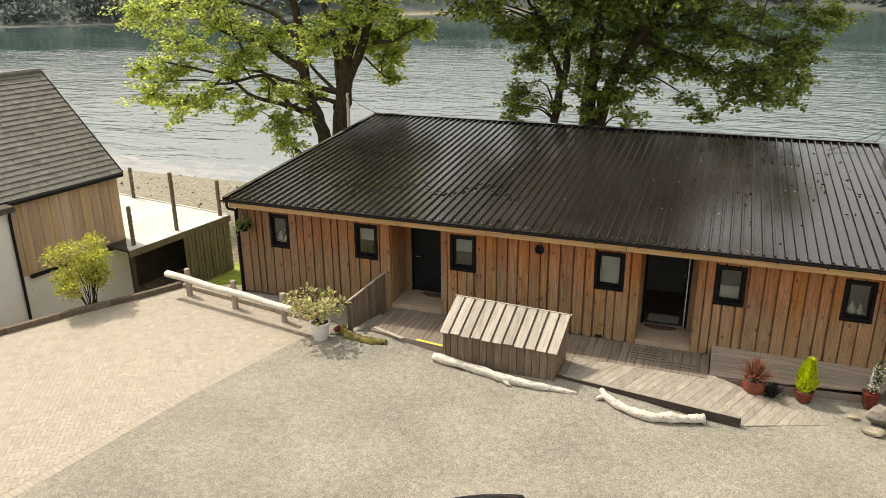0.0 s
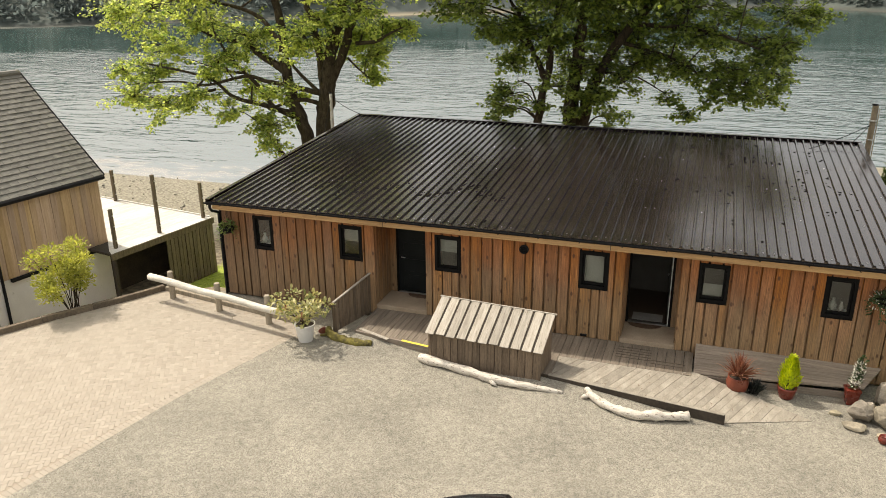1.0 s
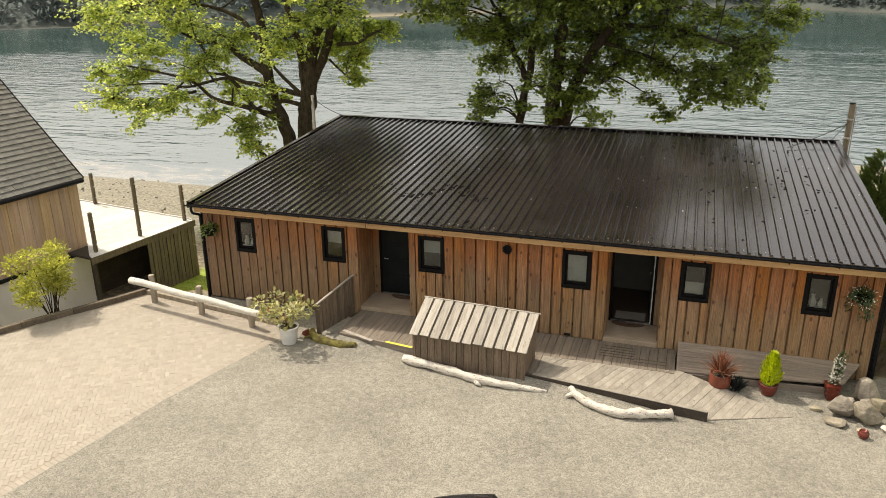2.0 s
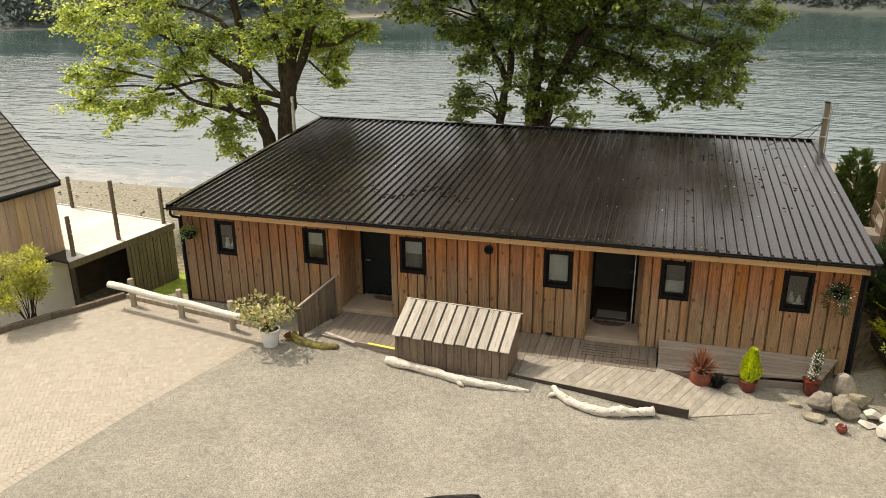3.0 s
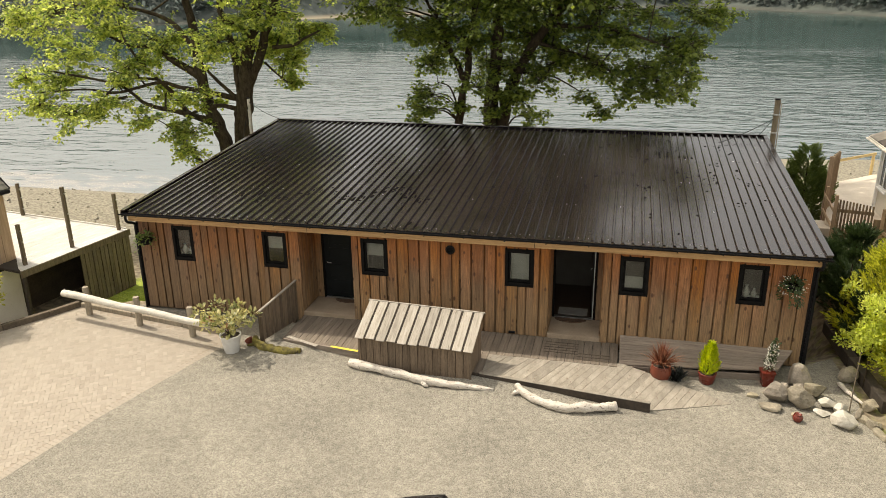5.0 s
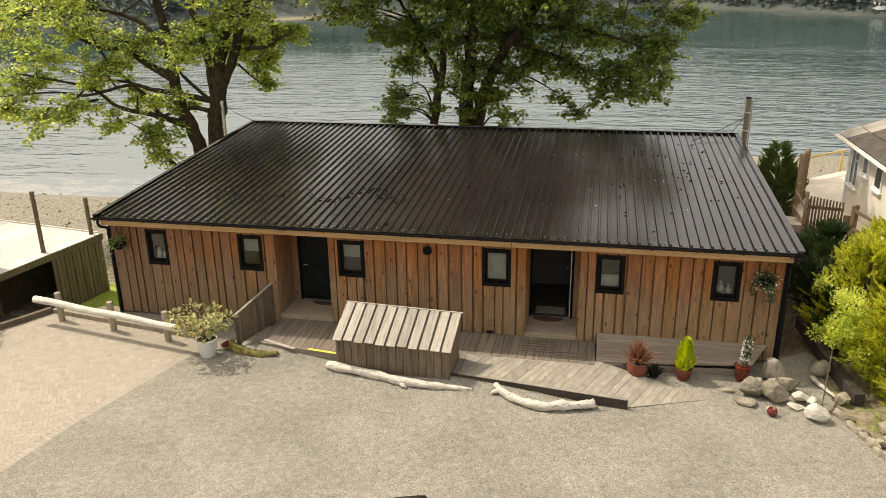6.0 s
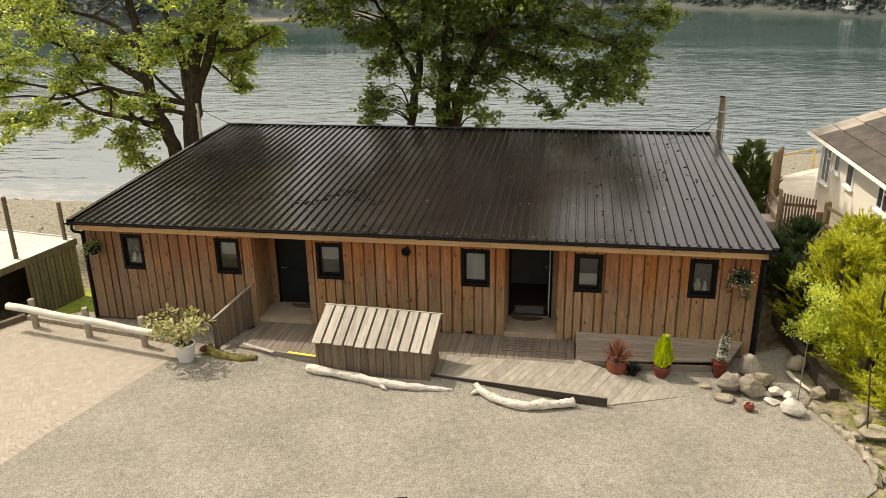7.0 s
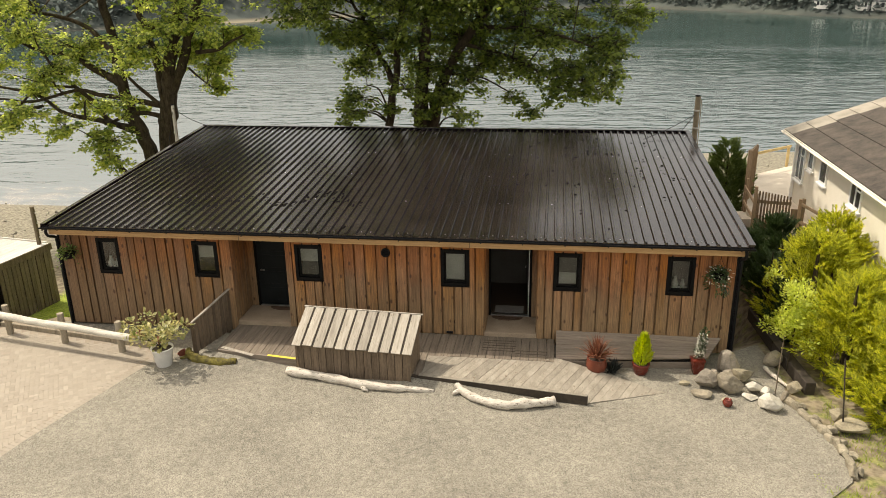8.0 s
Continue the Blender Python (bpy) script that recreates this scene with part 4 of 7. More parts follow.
def gutter():
    """A half-round black gutter with brackets, and a downpipe at each end."""
    xa, xb, y, z = 0.70, 18.0, -0.435, 2.845
    bm = bmesh.new()
    seg, r = 10, 0.062
    rings = []
    for x in (xa, xb):
        ring = [bm.verts.new((x, y - r * math.cos(math.pi * k / seg), z - r * math.sin(math.pi * k / seg))) for k in range(seg + 1)]
        ring += [bm.verts.new((x, y + (r - 0.008) * math.cos(math.pi * k / seg), z - (r - 0.008) * math.sin(math.pi * k / seg))) for k in range(seg + 1)]
        rings.append(ring)
    a, b = rings
    n = len(a)
    for i in range(n):
        bm.faces.new((a[i], a[(i + 1) % n], b[(i + 1) % n], b[i]))
    bm.faces.new(a[::-1]); bm.faces.new(b)
    bmesh.ops.recalc_face_normals(bm, faces=bm.faces[:])
    g = part("gutter", bm, BLACKPLASTIC, cabin, "black plastic gutter")
    for k in range(18):
        x = 1.2 + k * 0.97
        part("bracket", boxed(x, x + 0.03, y - 0.066, y + 0.066, z - 0.069, z - 0.0625, 0.001), BLACKPLASTIC, g)
    for x, sx in ((0.86, -1), (17.83, 1)):
        line = smooth_line([(x - sx * 0.02, -0.43, 2.80), (x, -0.43, 2.70), (x, -0.36, 2.58), (x, -0.10, 2.46), (x, -0.07, 2.30), (x, -0.07, 1.2), (x, -0.07, 0.02)], 4)
        part("downpipe", tube(bmesh.new(), line, [0.038] * len(line), 10), BLACKPLASTIC, cabin, "black downpipe", smooth=True)
        part("corner_trim", boxed(x - 0.05 if sx < 0 else x - 0.12, x + 0.12 if sx < 0 else x + 0.05, -0.03, 0.10, 0.02, 2.6, 0.004, pose(sx * -0.02 + (0.02 if sx < 0 else -0.02), 0, 0)), BLACKPLASTIC, cabin, "black corner trim")
    part("fascia", boxed(0.84, 17.9, -0.30, -0.27, 2.60, 2.775, 0.004), FASCIA, cabin, "honey-coloured timber fascia board")
    part("soffit", boxed(0.84, 17.9, -0.268, 0.2, 2.66, 2.685, 0.0), GREYWOOD_X, cabin)
    for x in (5.9, 11.6):
        part("joint_cover", boxed(x, x + 0.012, -0.306, -0.298, 2.605, 2.77, 0.001), DARKWOOD, cabin)


gutter()


# ---- paving ----
def kerb_x(y):
    """The curved left edge of the paving."""
    return float(np.interp(y, [-14, -8, -4.4, -3.02, -2.34, -1.36, -0.43, 0.3], [-5.6, -4.9, -3.25, -2.54, -2.09, -1.48, -1.01, -0.7]))


def pave_right(y):
    return float(np.interp(y, [-16, -8.31, -5.3, -1.75, 0], [0.9, 2.57, 3.15, 4.12, 4.6]))


def pave_back(x):
    return -0.47 - 0.165 * (x + 1.0)


sub = []
for k in range(24):
    sub.append((kerb_x(-14 + k * 13.5 / 23), -14 + k * 13.5 / 23))
outline = [(pave_right(-14), -14), (pave_right(-8.31), -8.31), (pave_right(-5.3), -5.3), (4.10, -1.80), (4.0, pave_back(4.0)), (-1.0, -0.45)] + sub[::-1]
paving = tagged(part("paving", prism(outline, -0.08, -0.004), SAND), "pale buff block paving laid in herringbone", "paving", kind="structure")



def front_edge(x):
    return -1.47 - 0.137 * (x - 5.67)


bank = prism([(4.6, -1.75), (5.2, -2.6), (7.0, -2.7), (7.72, -2.4), (7.72, -1.79), (5.55, -1.50), (5.0, -1.55)], -0.03, lambda x, y: 0.004 + 0.165 * min(max(1 - (front_edge(x) - y) / 0.75, 0), 1) * min(max((x - 4.7) / 0.7, 0), 1) * min(max((7.75 - x) / 0.5, 0), 1))
tagged(part("gravel_bank", bank, GRAVEL), "gravel banked up to the deck's edge", "gravel", kind="structure")


def ramp_bank():
    """Gravel heaped against the deck's edge beam, thinning out towards the ramp's foot."""
    v, f = [], []
    for i in range(25):
        x = 8.4 + i * 0.225
        for j in range(7):
            k = j / 6
            h = float(np.interp(x, [8.4, 10.7, 11.6, 13.2, 13.8], [0.05, 0.14, 0.12, 0.03, -0.02]))
            v.append((x, front_edge(x) - 0.055 - 0.75 * k, 0.004 + h * (1 - k) ** 1.6 + 0.012 * noise.noise(Vector((x * 3, k * 4, 1))) * (1 - k) - 0.012 * k))
    for i in range(24):
        for j in range(6):
            a = i * 7 + j
            f.append((a, a + 1, a + 8, a + 7))
    tagged(part("gravel_bank", raw(v, f, GRAVEL, True)), "gravel heaped along the dark edge beam", "gravel", kind="structure")


ramp_bank()


# ---- trees behind the cabin ----
def grow_tree(name, label, trunk_lines, limb_lines, clumps, seed, leaf, crown_top, leaf_n, leaf_s):
    """A trunk of several stems, limbs, twigs to every clump, and a crown of single leaves."""
    rng = random.Random(seed)
    root = thing(name, label, "tree", group="trees behind the cabin")
    every = []
    bm = bmesh.new()
    for line, r0, r1 in trunk_lines:
        pts = smooth_line(line, 6)
        rad = [r0 + (r1 - r0) * i / (len(pts) - 1) for i in range(len(pts))]
        tube(bm, [p + Vector((rng.uniform(-0.05, 0.05), rng.uniform(-0.05, 0.05), 0)) for p in pts], rad, 12, 0.11, rng)
        every += list(zip(pts, rad))
    part("trunk", bm, BARK, root, smooth=True)
    for line, r0, r1 in limb_lines:
        pts = smooth_line(line, 6)
        rad = [r0 + (r1 - r0) * (i / (len(pts) - 1)) for i in range(len(pts))]
        part("limb", tube(bmesh.new(), pts, rad, 8, 0.08, rng), BARK, root, smooth=True)
        every += list(zip(pts, rad))
    tw = bmesh.new()
    spots = []
    for cx, cy, cz, r in list(clumps) + list(crown_top):
        c = Vector((cx, cy, cz))
        base, br = min(every, key=lambda e: (e[0] - c).length + max(0, e[0].z - c.z + 0.6) * 0.8)
        mid = (base + c) * 0.5 + Vector((rng.uniform(-0.2, 0.2), rng.uniform(-0.2, 0.2), 0.25))
        ln = smooth_line([base, mid, c + Vector((0, 0, -0.1))], 4)
        tube(tw, ln, [min(br * 0.6, 0.05) * (1 - 0.75 * i / (len(ln) - 1)) for i in range(len(ln))], 5)
        high = cz > 8.6                                      # the far top of the crown: fewer, larger leaves
        sprays = max(9, int((16 if high else 36) * r))
        for s in range(sprays):
            d = Vector((rng.gauss(0, 1), rng.gauss(0, 1), rng.gauss(0, 0.7))).normalized()
            q = c + Vector((d.x * r * 1.15, d.y * r * 1.15, d.z * r * 0.85 - 0.12 * r)) * rng.uniform(0.3, 1.3)
            start = ln[-2] if rng.random() < 0.5 else ln[-1]
            m2 = (start + q) * 0.5 + Vector((0, 0, 0.12 * r))
            tube(tw, [start, m2, q], [0.014, 0.009, 0.004], 4)
            out = (q - c).normalized()
            wide = rng.uniform(0.07, 0.17)
            for _ in range(int(leaf_n * rng.uniform(0.35, 1.5) * (0.4 if high else 1))):
                k = min(rng.uniform(0.55, 1.25), 1.1)
                p = start.lerp(q, k) + Vector((rng.gauss(0, wide), rng.gauss(0, wide), rng.gauss(0, wide * 0.5)))
                dr = out * 0.7 + Vector((rng.gauss(0, 0.6), rng.gauss(0, 0.6), rng.uniform(-0.75, 0.1)))
                spots.append((p, dr, leaf_s * rng.uniform(0.6, 1.3) * (1.8 if high else 1), rng.uniform(-0.8, 0.8)))
    part("twig_work", tw, BARK, root)
    tagged(part("crown", leaves(spots, "maple", leaf), None, root), kind="stuff")
    return root


A_LOW = [(-10.9, 10.8, 3.6, 0.97), (-8.9, 10.3, 3.4, 0.95), (-10.4, 11.5, 4.6, 1.0), (-7.6, 10.5, 3.8, 1.03), (-5.4, 10.1, 3.3, 0.59), (-9.3, 11.6, 5.6, 1.08),
         (-13.8, 13.8, 7.2, 1.22), (-11.4, 13.3, 7.2, 1.45), (-8.3, 13.2, 6.5, 1.38), (-6.2, 10.8, 5.2, 0.81), (-5.6, 12.2, 6.1, 1.29), (-4.1, 11.0, 2.5, 0.8)]
A_HIGH = [(-4.0, 10.6, 1.9, 0.54), (-3.3, 10.3, 4.1, 0.72), (-2.3, 10.7, 6.3, 1.18), (-1.9, 13.9, 5.8, 1.08), (-0.3, 13.4, 6.2, 0.94), (0.9, 13.3, 6.4, 0.68),
          (-0.3, 13.3, 5.3, 0.69), (0.2, 10.7, 7.3, 1.02), (-1.5, 11.2, 7.0, 0.95), (0.0, 12.6, 4.5, 0.39), (-6.1, 13.0, 3.9, 0.8), (-13.8, 13.6, 4.3, 0.67)]


A_FILL = [(-12.6, 12.6, 7.0, 0.7), (-10.5, 12.3, 6.1, 0.6), (-8.0, 12.4, 6.6, 0.8), (-6.4, 12.2, 5.4, 0.6), (-9.8, 11.6, 4.6, 0.6), (-11.3, 11.2, 3.3, 0.5), (-7.1, 11.3, 4.6, 0.5), (-5.2, 12.6, 6.2, 0.75),
          (-3.6, 12.9, 5.5, 0.7), (-3.0, 12.8, 6.7, 0.8), (-0.7, 12.9, 6.3, 0.7), (0.6, 12.8, 6.7, 0.6), (1.5, 12.9, 6.6, 0.4), (0.2, 12.7, 5.5, 0.5), (-4.3, 10.9, 2.9, 0.55), (-3.6, 12.8, 3.6, 0.4)]


def dome(cx, cy, z0, z1, r, n, seed):
    """Clumps of a crown's unseen upper part, sized to shade and darken the roof."""
    rng = random.Random(seed)
    out = []
    for _ in range(n):
        z = rng.uniform(z0, z1)
        k = math.sqrt(max(0.05, 1 - ((z - z0) / (z1 - z0)) ** 2))
        a = rng.uniform(0, 2 * math.pi)
        d = r * k * math.sqrt(rng.uniform(0.15, 1))
        out.append((cx + d * math.cos(a), cy + 0.95 * d * math.sin(a), z, rng.uniform(1.0, 1.5)))
    return out


grow_tree("sycamore_tree", "tall sycamore with several stems and sunlit yellow-green leaves", [
    ([(-2.7, 12.1, -1.5), (-2.9, 12.0, 1.7), (-3.6, 12.0, 3.6), (-3.8, 12.0, 5.3), (-4.1, 12.1, 7.6), (-4.6, 12.2, 10.5), (-5.0, 12.3, 14.5)], 0.34, 0.07),
    ([(-2.2, 12.0, -1.5), (-2.1, 12.0, 2.4), (-1.8, 12.0, 4.2), (-1.6, 12.0, 5.8), (-0.9, 12.0, 7.6), (-0.5, 12.1, 11.0), (-0.8, 12.3, 15.5)], 0.44, 0.07),
    ([(-1.8, 12.0, 4.1), (-1.0, 12.1, 5.8), (-0.3, 12.1, 7.6), (0.6, 12.3, 9.6)], 0.21, 0.10),
    ([(-2.0, 12.0, 4.0), (-2.3, 12.2, 5.9), (-2.9, 12.3, 8.0)], 0.2, 0.1)], [
    ([(-3.85, 12.0, 4.7), (-5.24, 12.2, 5.4), (-6.15, 12.4, 5.83), (-7.53, 12.6, 5.93), (-10.4, 13.2, 7.0)], 0.17, 0.03),
    ([(-3.5, 12.0, 2.9), (-4.53, 12.0, 3.15), (-5.08, 11.9, 3.97), (-6.31, 11.7, 5.24), (-6.9, 11.6, 6.3)], 0.13, 0.04),
    ([(-3.3, 12.0, 2.7), (-4.66, 11.8, 3.19), (-6.08, 11.4, 3.59), (-7.26, 11.2, 4.41), (-10.6, 11.0, 5.0)], 0.13, 0.03),
    ([(-2.1, 12.0, 3.35), (-3.18, 11.9, 3.53), (-4.68, 11.8, 3.07)], 0.11, 0.05),
    ([(-2.1, 12.0, 3.8), (-3.52, 11.8, 4.11), (-4.59, 11.6, 4.3), (-5.41, 11.4, 4.5), (-7.33, 11.2, 4.07), (-8.65, 11.0, 4.21), (-11.2, 10.9, 4.0)], 0.12, 0.02),
    ([(-2.2, 12.0, 3.8), (-3.06, 11.8, 4.68), (-3.6, 11.6, 5.45)], 0.09, 0.04),
    ([(-0.5, 12.1, 5.9), (0.42, 12.1, 6.0), (0.87, 12.2, 6.27), (1.5, 12.8, 6.6)], 0.09, 0.03),
    ([(-4.0, 12.0, 5.9), (-5.2, 12.4, 6.9), (-7.4, 12.8, 7.4), (-11.0, 13.3, 7.5)], 0.12, 0.04),
    ([(-3.6, 11.9, 0.6), (-4.2, 11.2, 1.7), (-4.4, 11.0, 2.4)], 0.10, 0.05),
    ([(-6.9, 11.3, 3.9), (-8.2, 10.8, 3.6), (-10.3, 10.7, 3.5)], 0.06, 0.02),
    ([(-7.26, 11.2, 4.41), (-8.1, 11.0, 3.7), (-9.2, 10.8, 3.2)], 0.05, 0.015),
    ([(-5.65, 11.8, 4.56), (-6.8, 11.6, 4.7), (-8.0, 11.4, 5.1)], 0.06, 0.02),
    ([(-0.9, 12.1, 5.3), (-0.4, 12.0, 4.9), (0.0, 12.2, 4.5)], 0.05, 0.02)],
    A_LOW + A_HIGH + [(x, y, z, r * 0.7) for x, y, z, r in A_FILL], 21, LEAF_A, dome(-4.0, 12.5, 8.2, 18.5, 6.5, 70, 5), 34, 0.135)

B_LOW = [(3.2, 14.7, 7.2, 0.79), (5.5, 11.2, 6.8, 0.74), (6.0, 13.5, 6.9, 1.16), (5.7, 13.8, 5.5, 0.71), (5.7, 13.0, 4.1, 0.6), (5.9, 11.6, 3.7, 0.58),
         (7.2, 12.9, 6.3, 1.25), (8.1, 11.2, 4.7, 0.54), (7.9, 14.9, 5.1, 0.97), (8.9, 14.6, 6.2, 1.3), (9.4, 13.2, 5.1, 0.96), (9.5, 12.1, 4.2, 0.79)]
B_MID = [(9.6, 14.8, 3.1, 0.48), (10.5, 13.3, 5.3, 0.91), (10.6, 14.7, 6.4, 1.3), (11.8, 14.5, 5.4, 1.03), (11.9, 12.9, 4.05, 0.36), (12.5, 12.5, 3.7, 0.34),
         (12.3, 13.4, 6.5, 1.24), (13.3, 12.7, 5.1, 0.84), (13.7, 11.5, 4.6, 0.64), (14.5, 12.1, 4.9, 0.83), (15.3, 14.4, 4.1, 0.56)]
B_RIGHT = [(15.2, 11.0, 5.8, 0.79), (15.5, 11.0, 6.3, 0.58), (14.0, 13.6, 7.1, 1.25), (15.7, 12.0, 7.3, 0.82), (16.6, 13.2, 7.2, 0.63), (12.3, 12.9, 7.4, 1.33),
           (9.4, 12.3, 7.5, 1.32), (13.3, 15.2, 6.0, 0.72), (3.5, 11.7, 7.5, 0.67), (7.1, 12.6, 3.7, 0.32)]
B_FILL = [(8.6, 12.4, 5.3, 0.7), (9.3, 12.2, 4.2, 0.5), (9.8, 13.8, 6.4, 0.9), (11.0, 12.6, 5.7, 0.8), (12.3, 12.5, 5.3, 0.7), (13.1, 12.6, 6.5, 0.9), (14.0, 12.0, 5.4, 0.7), (14.8, 12.2, 6.4, 0.8), (15.3, 11.6, 5.2, 0.5),
          (15.5, 11.8, 6.0, 0.6), (14.4, 11.4, 4.5, 0.32), (16.3, 12.6, 7.1, 0.5), (8.4, 12.3, 3.6, 0.4), (10.2, 12.2, 4.9, 0.6)]
C_FILL = [(4.3, 13.2, 7.1, 0.5), (5.4, 12.8, 6.3, 0.6), (5.9, 12.8, 5.3, 0.5), (5.5, 12.6, 4.0, 0.4), (5.6, 12.5, 3.5, 0.35), (7.2, 12.4, 6.3, 0.8), (6.3, 12.4, 6.6, 0.8)]
# the second dome is added, unseen, to darken what the roof mirrors
grow_tree("sycamore_tree", "broad sycamore with three stems behind the roof, leaves coloured as if in shade", [
    ([(8.15, 13.0, -1.4), (8.2, 13.0, 3.1), (8.36, 13.0, 5.1), (8.5, 13.0, 6.8), (8.8, 13.0, 9.5), (9.2, 13.1, 13.5)], 0.36, 0.08),
    ([(8.7, 13.1, -1.4), (8.75, 13.0, 3.1), (9.15, 13.0, 4.7), (10.0, 13.0, 6.2), (11.1, 13.1, 7.7), (12.0, 13.2, 9.4)], 0.28, 0.10)], [
    ([(9.98, 13.0, 6.1), (11.85, 12.8, 5.6), (13.5, 12.3, 4.75)], 0.08, 0.03),
    ([(10.5, 13.0, 6.75), (12.9, 12.6, 6.6), (15.2, 11.6, 5.95)], 0.09, 0.03),
    ([(9.45, 13.0, 4.95), (10.6, 13.0, 4.85), (11.7, 13.0, 4.3)], 0.05, 0.02),
    ([(8.3, 13.0, 4.4), (7.9, 14.0, 5.0), (7.7, 14.8, 5.4)], 0.06, 0.03)],
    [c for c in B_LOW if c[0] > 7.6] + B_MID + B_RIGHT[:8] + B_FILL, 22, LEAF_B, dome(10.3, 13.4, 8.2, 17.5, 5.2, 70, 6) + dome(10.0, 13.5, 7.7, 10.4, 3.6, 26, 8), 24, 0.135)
grow_tree("sycamore_tree", "slim forked sycamore stem, leaves coloured as if in shade", [
    ([(6.95, 13.0, -1.4), (6.98, 13.0, 2.95), (7.27, 13.0, 5.0), (7.45, 13.0, 6.4), (7.8, 13.0, 8.4)], 0.2, 0.08),
    ([(7.2, 13.0, 4.6), (6.6, 13.1, 5.7), (6.1, 13.2, 6.8), (5.4, 13.3, 8.0)], 0.12, 0.05)], [
    ([(6.92, 13.0, 3.5), (6.6, 12.9, 4.35), (6.1, 12.9, 4.55)], 0.045, 0.015)],
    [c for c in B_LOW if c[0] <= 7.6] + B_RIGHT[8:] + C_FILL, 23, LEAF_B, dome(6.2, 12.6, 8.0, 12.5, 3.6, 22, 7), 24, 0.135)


# ---- conifers and shrubs ----
def conifer(name, label, at, h, r, material, seed, n, size=0.22, lean=(0, 0), shape="frond", group=""):
    """An evergreen: a short trunk and upswept sprays in uneven tiers."""
    rng = random.Random(seed)
    root = thing(name, label, "shrub", pose(*at), group)
    part("trunk", tube(bmesh.new(), [(0, 0, -0.1), (lean[0] * 0.5, lean[1] * 0.5, h * 0.5), (lean[0], lean[1], h * 0.9)], [r * 0.09, r * 0.06, 0.012], 8), BARK, root)
    spots = []
    per = 44
    lobes = [(rng.uniform(0, 6.28), rng.uniform(0.05, 0.95), rng.uniform(0.75, 1.25)) for _ in range(34)]
    for _ in range(n // per):                                # one feathery spray after another
        a0, z0, k0 = rng.choice(lobes)
        a, zz = a0 + rng.gauss(0, 0.28), min(max(z0 + rng.gauss(0, 0.07), 0.02), 1.0)
        prof = math.sin(math.pi * min(zz * 0.84 + 0.14, 1)) ** 0.7
        rr = r * prof * k0 * rng.uniform(0.45, 0.95)
        base = Vector((rr * math.cos(a) + lean[0] * zz, rr * math.sin(a) + lean[1] * zz, zz * h * 0.93))
        d = Vector((math.cos(a) + rng.gauss(0, 0.3), math.sin(a) + rng.gauss(0, 0.3), 0.75 + 0.9 * zz + rng.gauss(0, 0.25))).normalized()
        side = d.cross(Vector((rng.gauss(0, 0.5), rng.gauss(0, 0.5), 1))).normalized()
        ln_ = rng.uniform(0.22, 0.46) * (0.6 + 0.4 * min(r, 1.0))
        for q in range(per):
            u = q / per
            w = (1 - u) * (1 if q % 2 else -1)
            p = base + d * (ln_ * u) + side * (0.16 * ln_ * w * rng.uniform(0.2, 1.0)) + Vector((0, 0, -0.10 * ln_ * u * u))
            spots.append((p, d * 0.9 + side * (0.75 * w) + Vector((rng.gauss(0, 0.18), rng.gauss(0, 0.18), rng.gauss(0, 0.18))), size * rng.uniform(0.6, 1.25) * (1.1 - 0.4 * u), rng.uniform(-0.9, 0.9)))
    tagged(part("foliage", leaves(spots, shape, material), None, root), kind="stuff")
    return root


def gz(x, y):
    return float(ground_z(x, y))


for i, (x, y, h, r) in enumerate([(20.0, 1.5, 2.75, 1.25), (20.15, -0.7, 2.5, 1.15), (20.6, -2.5, 2.7, 1.15), (21.6, 0.6, 2.3, 1.2), (20.9, 3.0, 2.5, 0.95)]):
    conifer("golden_conifer", "bushy golden-green conifer beside the gravel yard", (x, y, gz(x, y) - 0.05), h, r, LEAF_CYP, 40 + i, 30000, 0.12, shape="plume", group="golden conifers by the yard")
for i, (x, y, h, r) in enumerate([(19.35, 2.9, 1.9, 0.6), (19.2, 5.0, 1.6, 0.7), (19.5, 1.2, 1.5, 0.55), (20.1, 5.4, 1.15, 0.75), (19.9, 4.0, 1.3, 0.7)]):
    conifer("dark_conifer", "dark green conifer in the shade of the cabin", (x, y, gz(x, y) - 0.05), h, r, LEAF_DRK, 50 + i, 13000, 0.13, shape="plume", group="dark conifers by the cabin")
conifer("upright_conifer", "upright dark green conifer behind the cabin's corner", (19.65, 10.6, gz(19.65, 10.6) - 0.1), 4.0, 0.85, LEAF_MID, 57, 34000, 0.13, shape="plume")


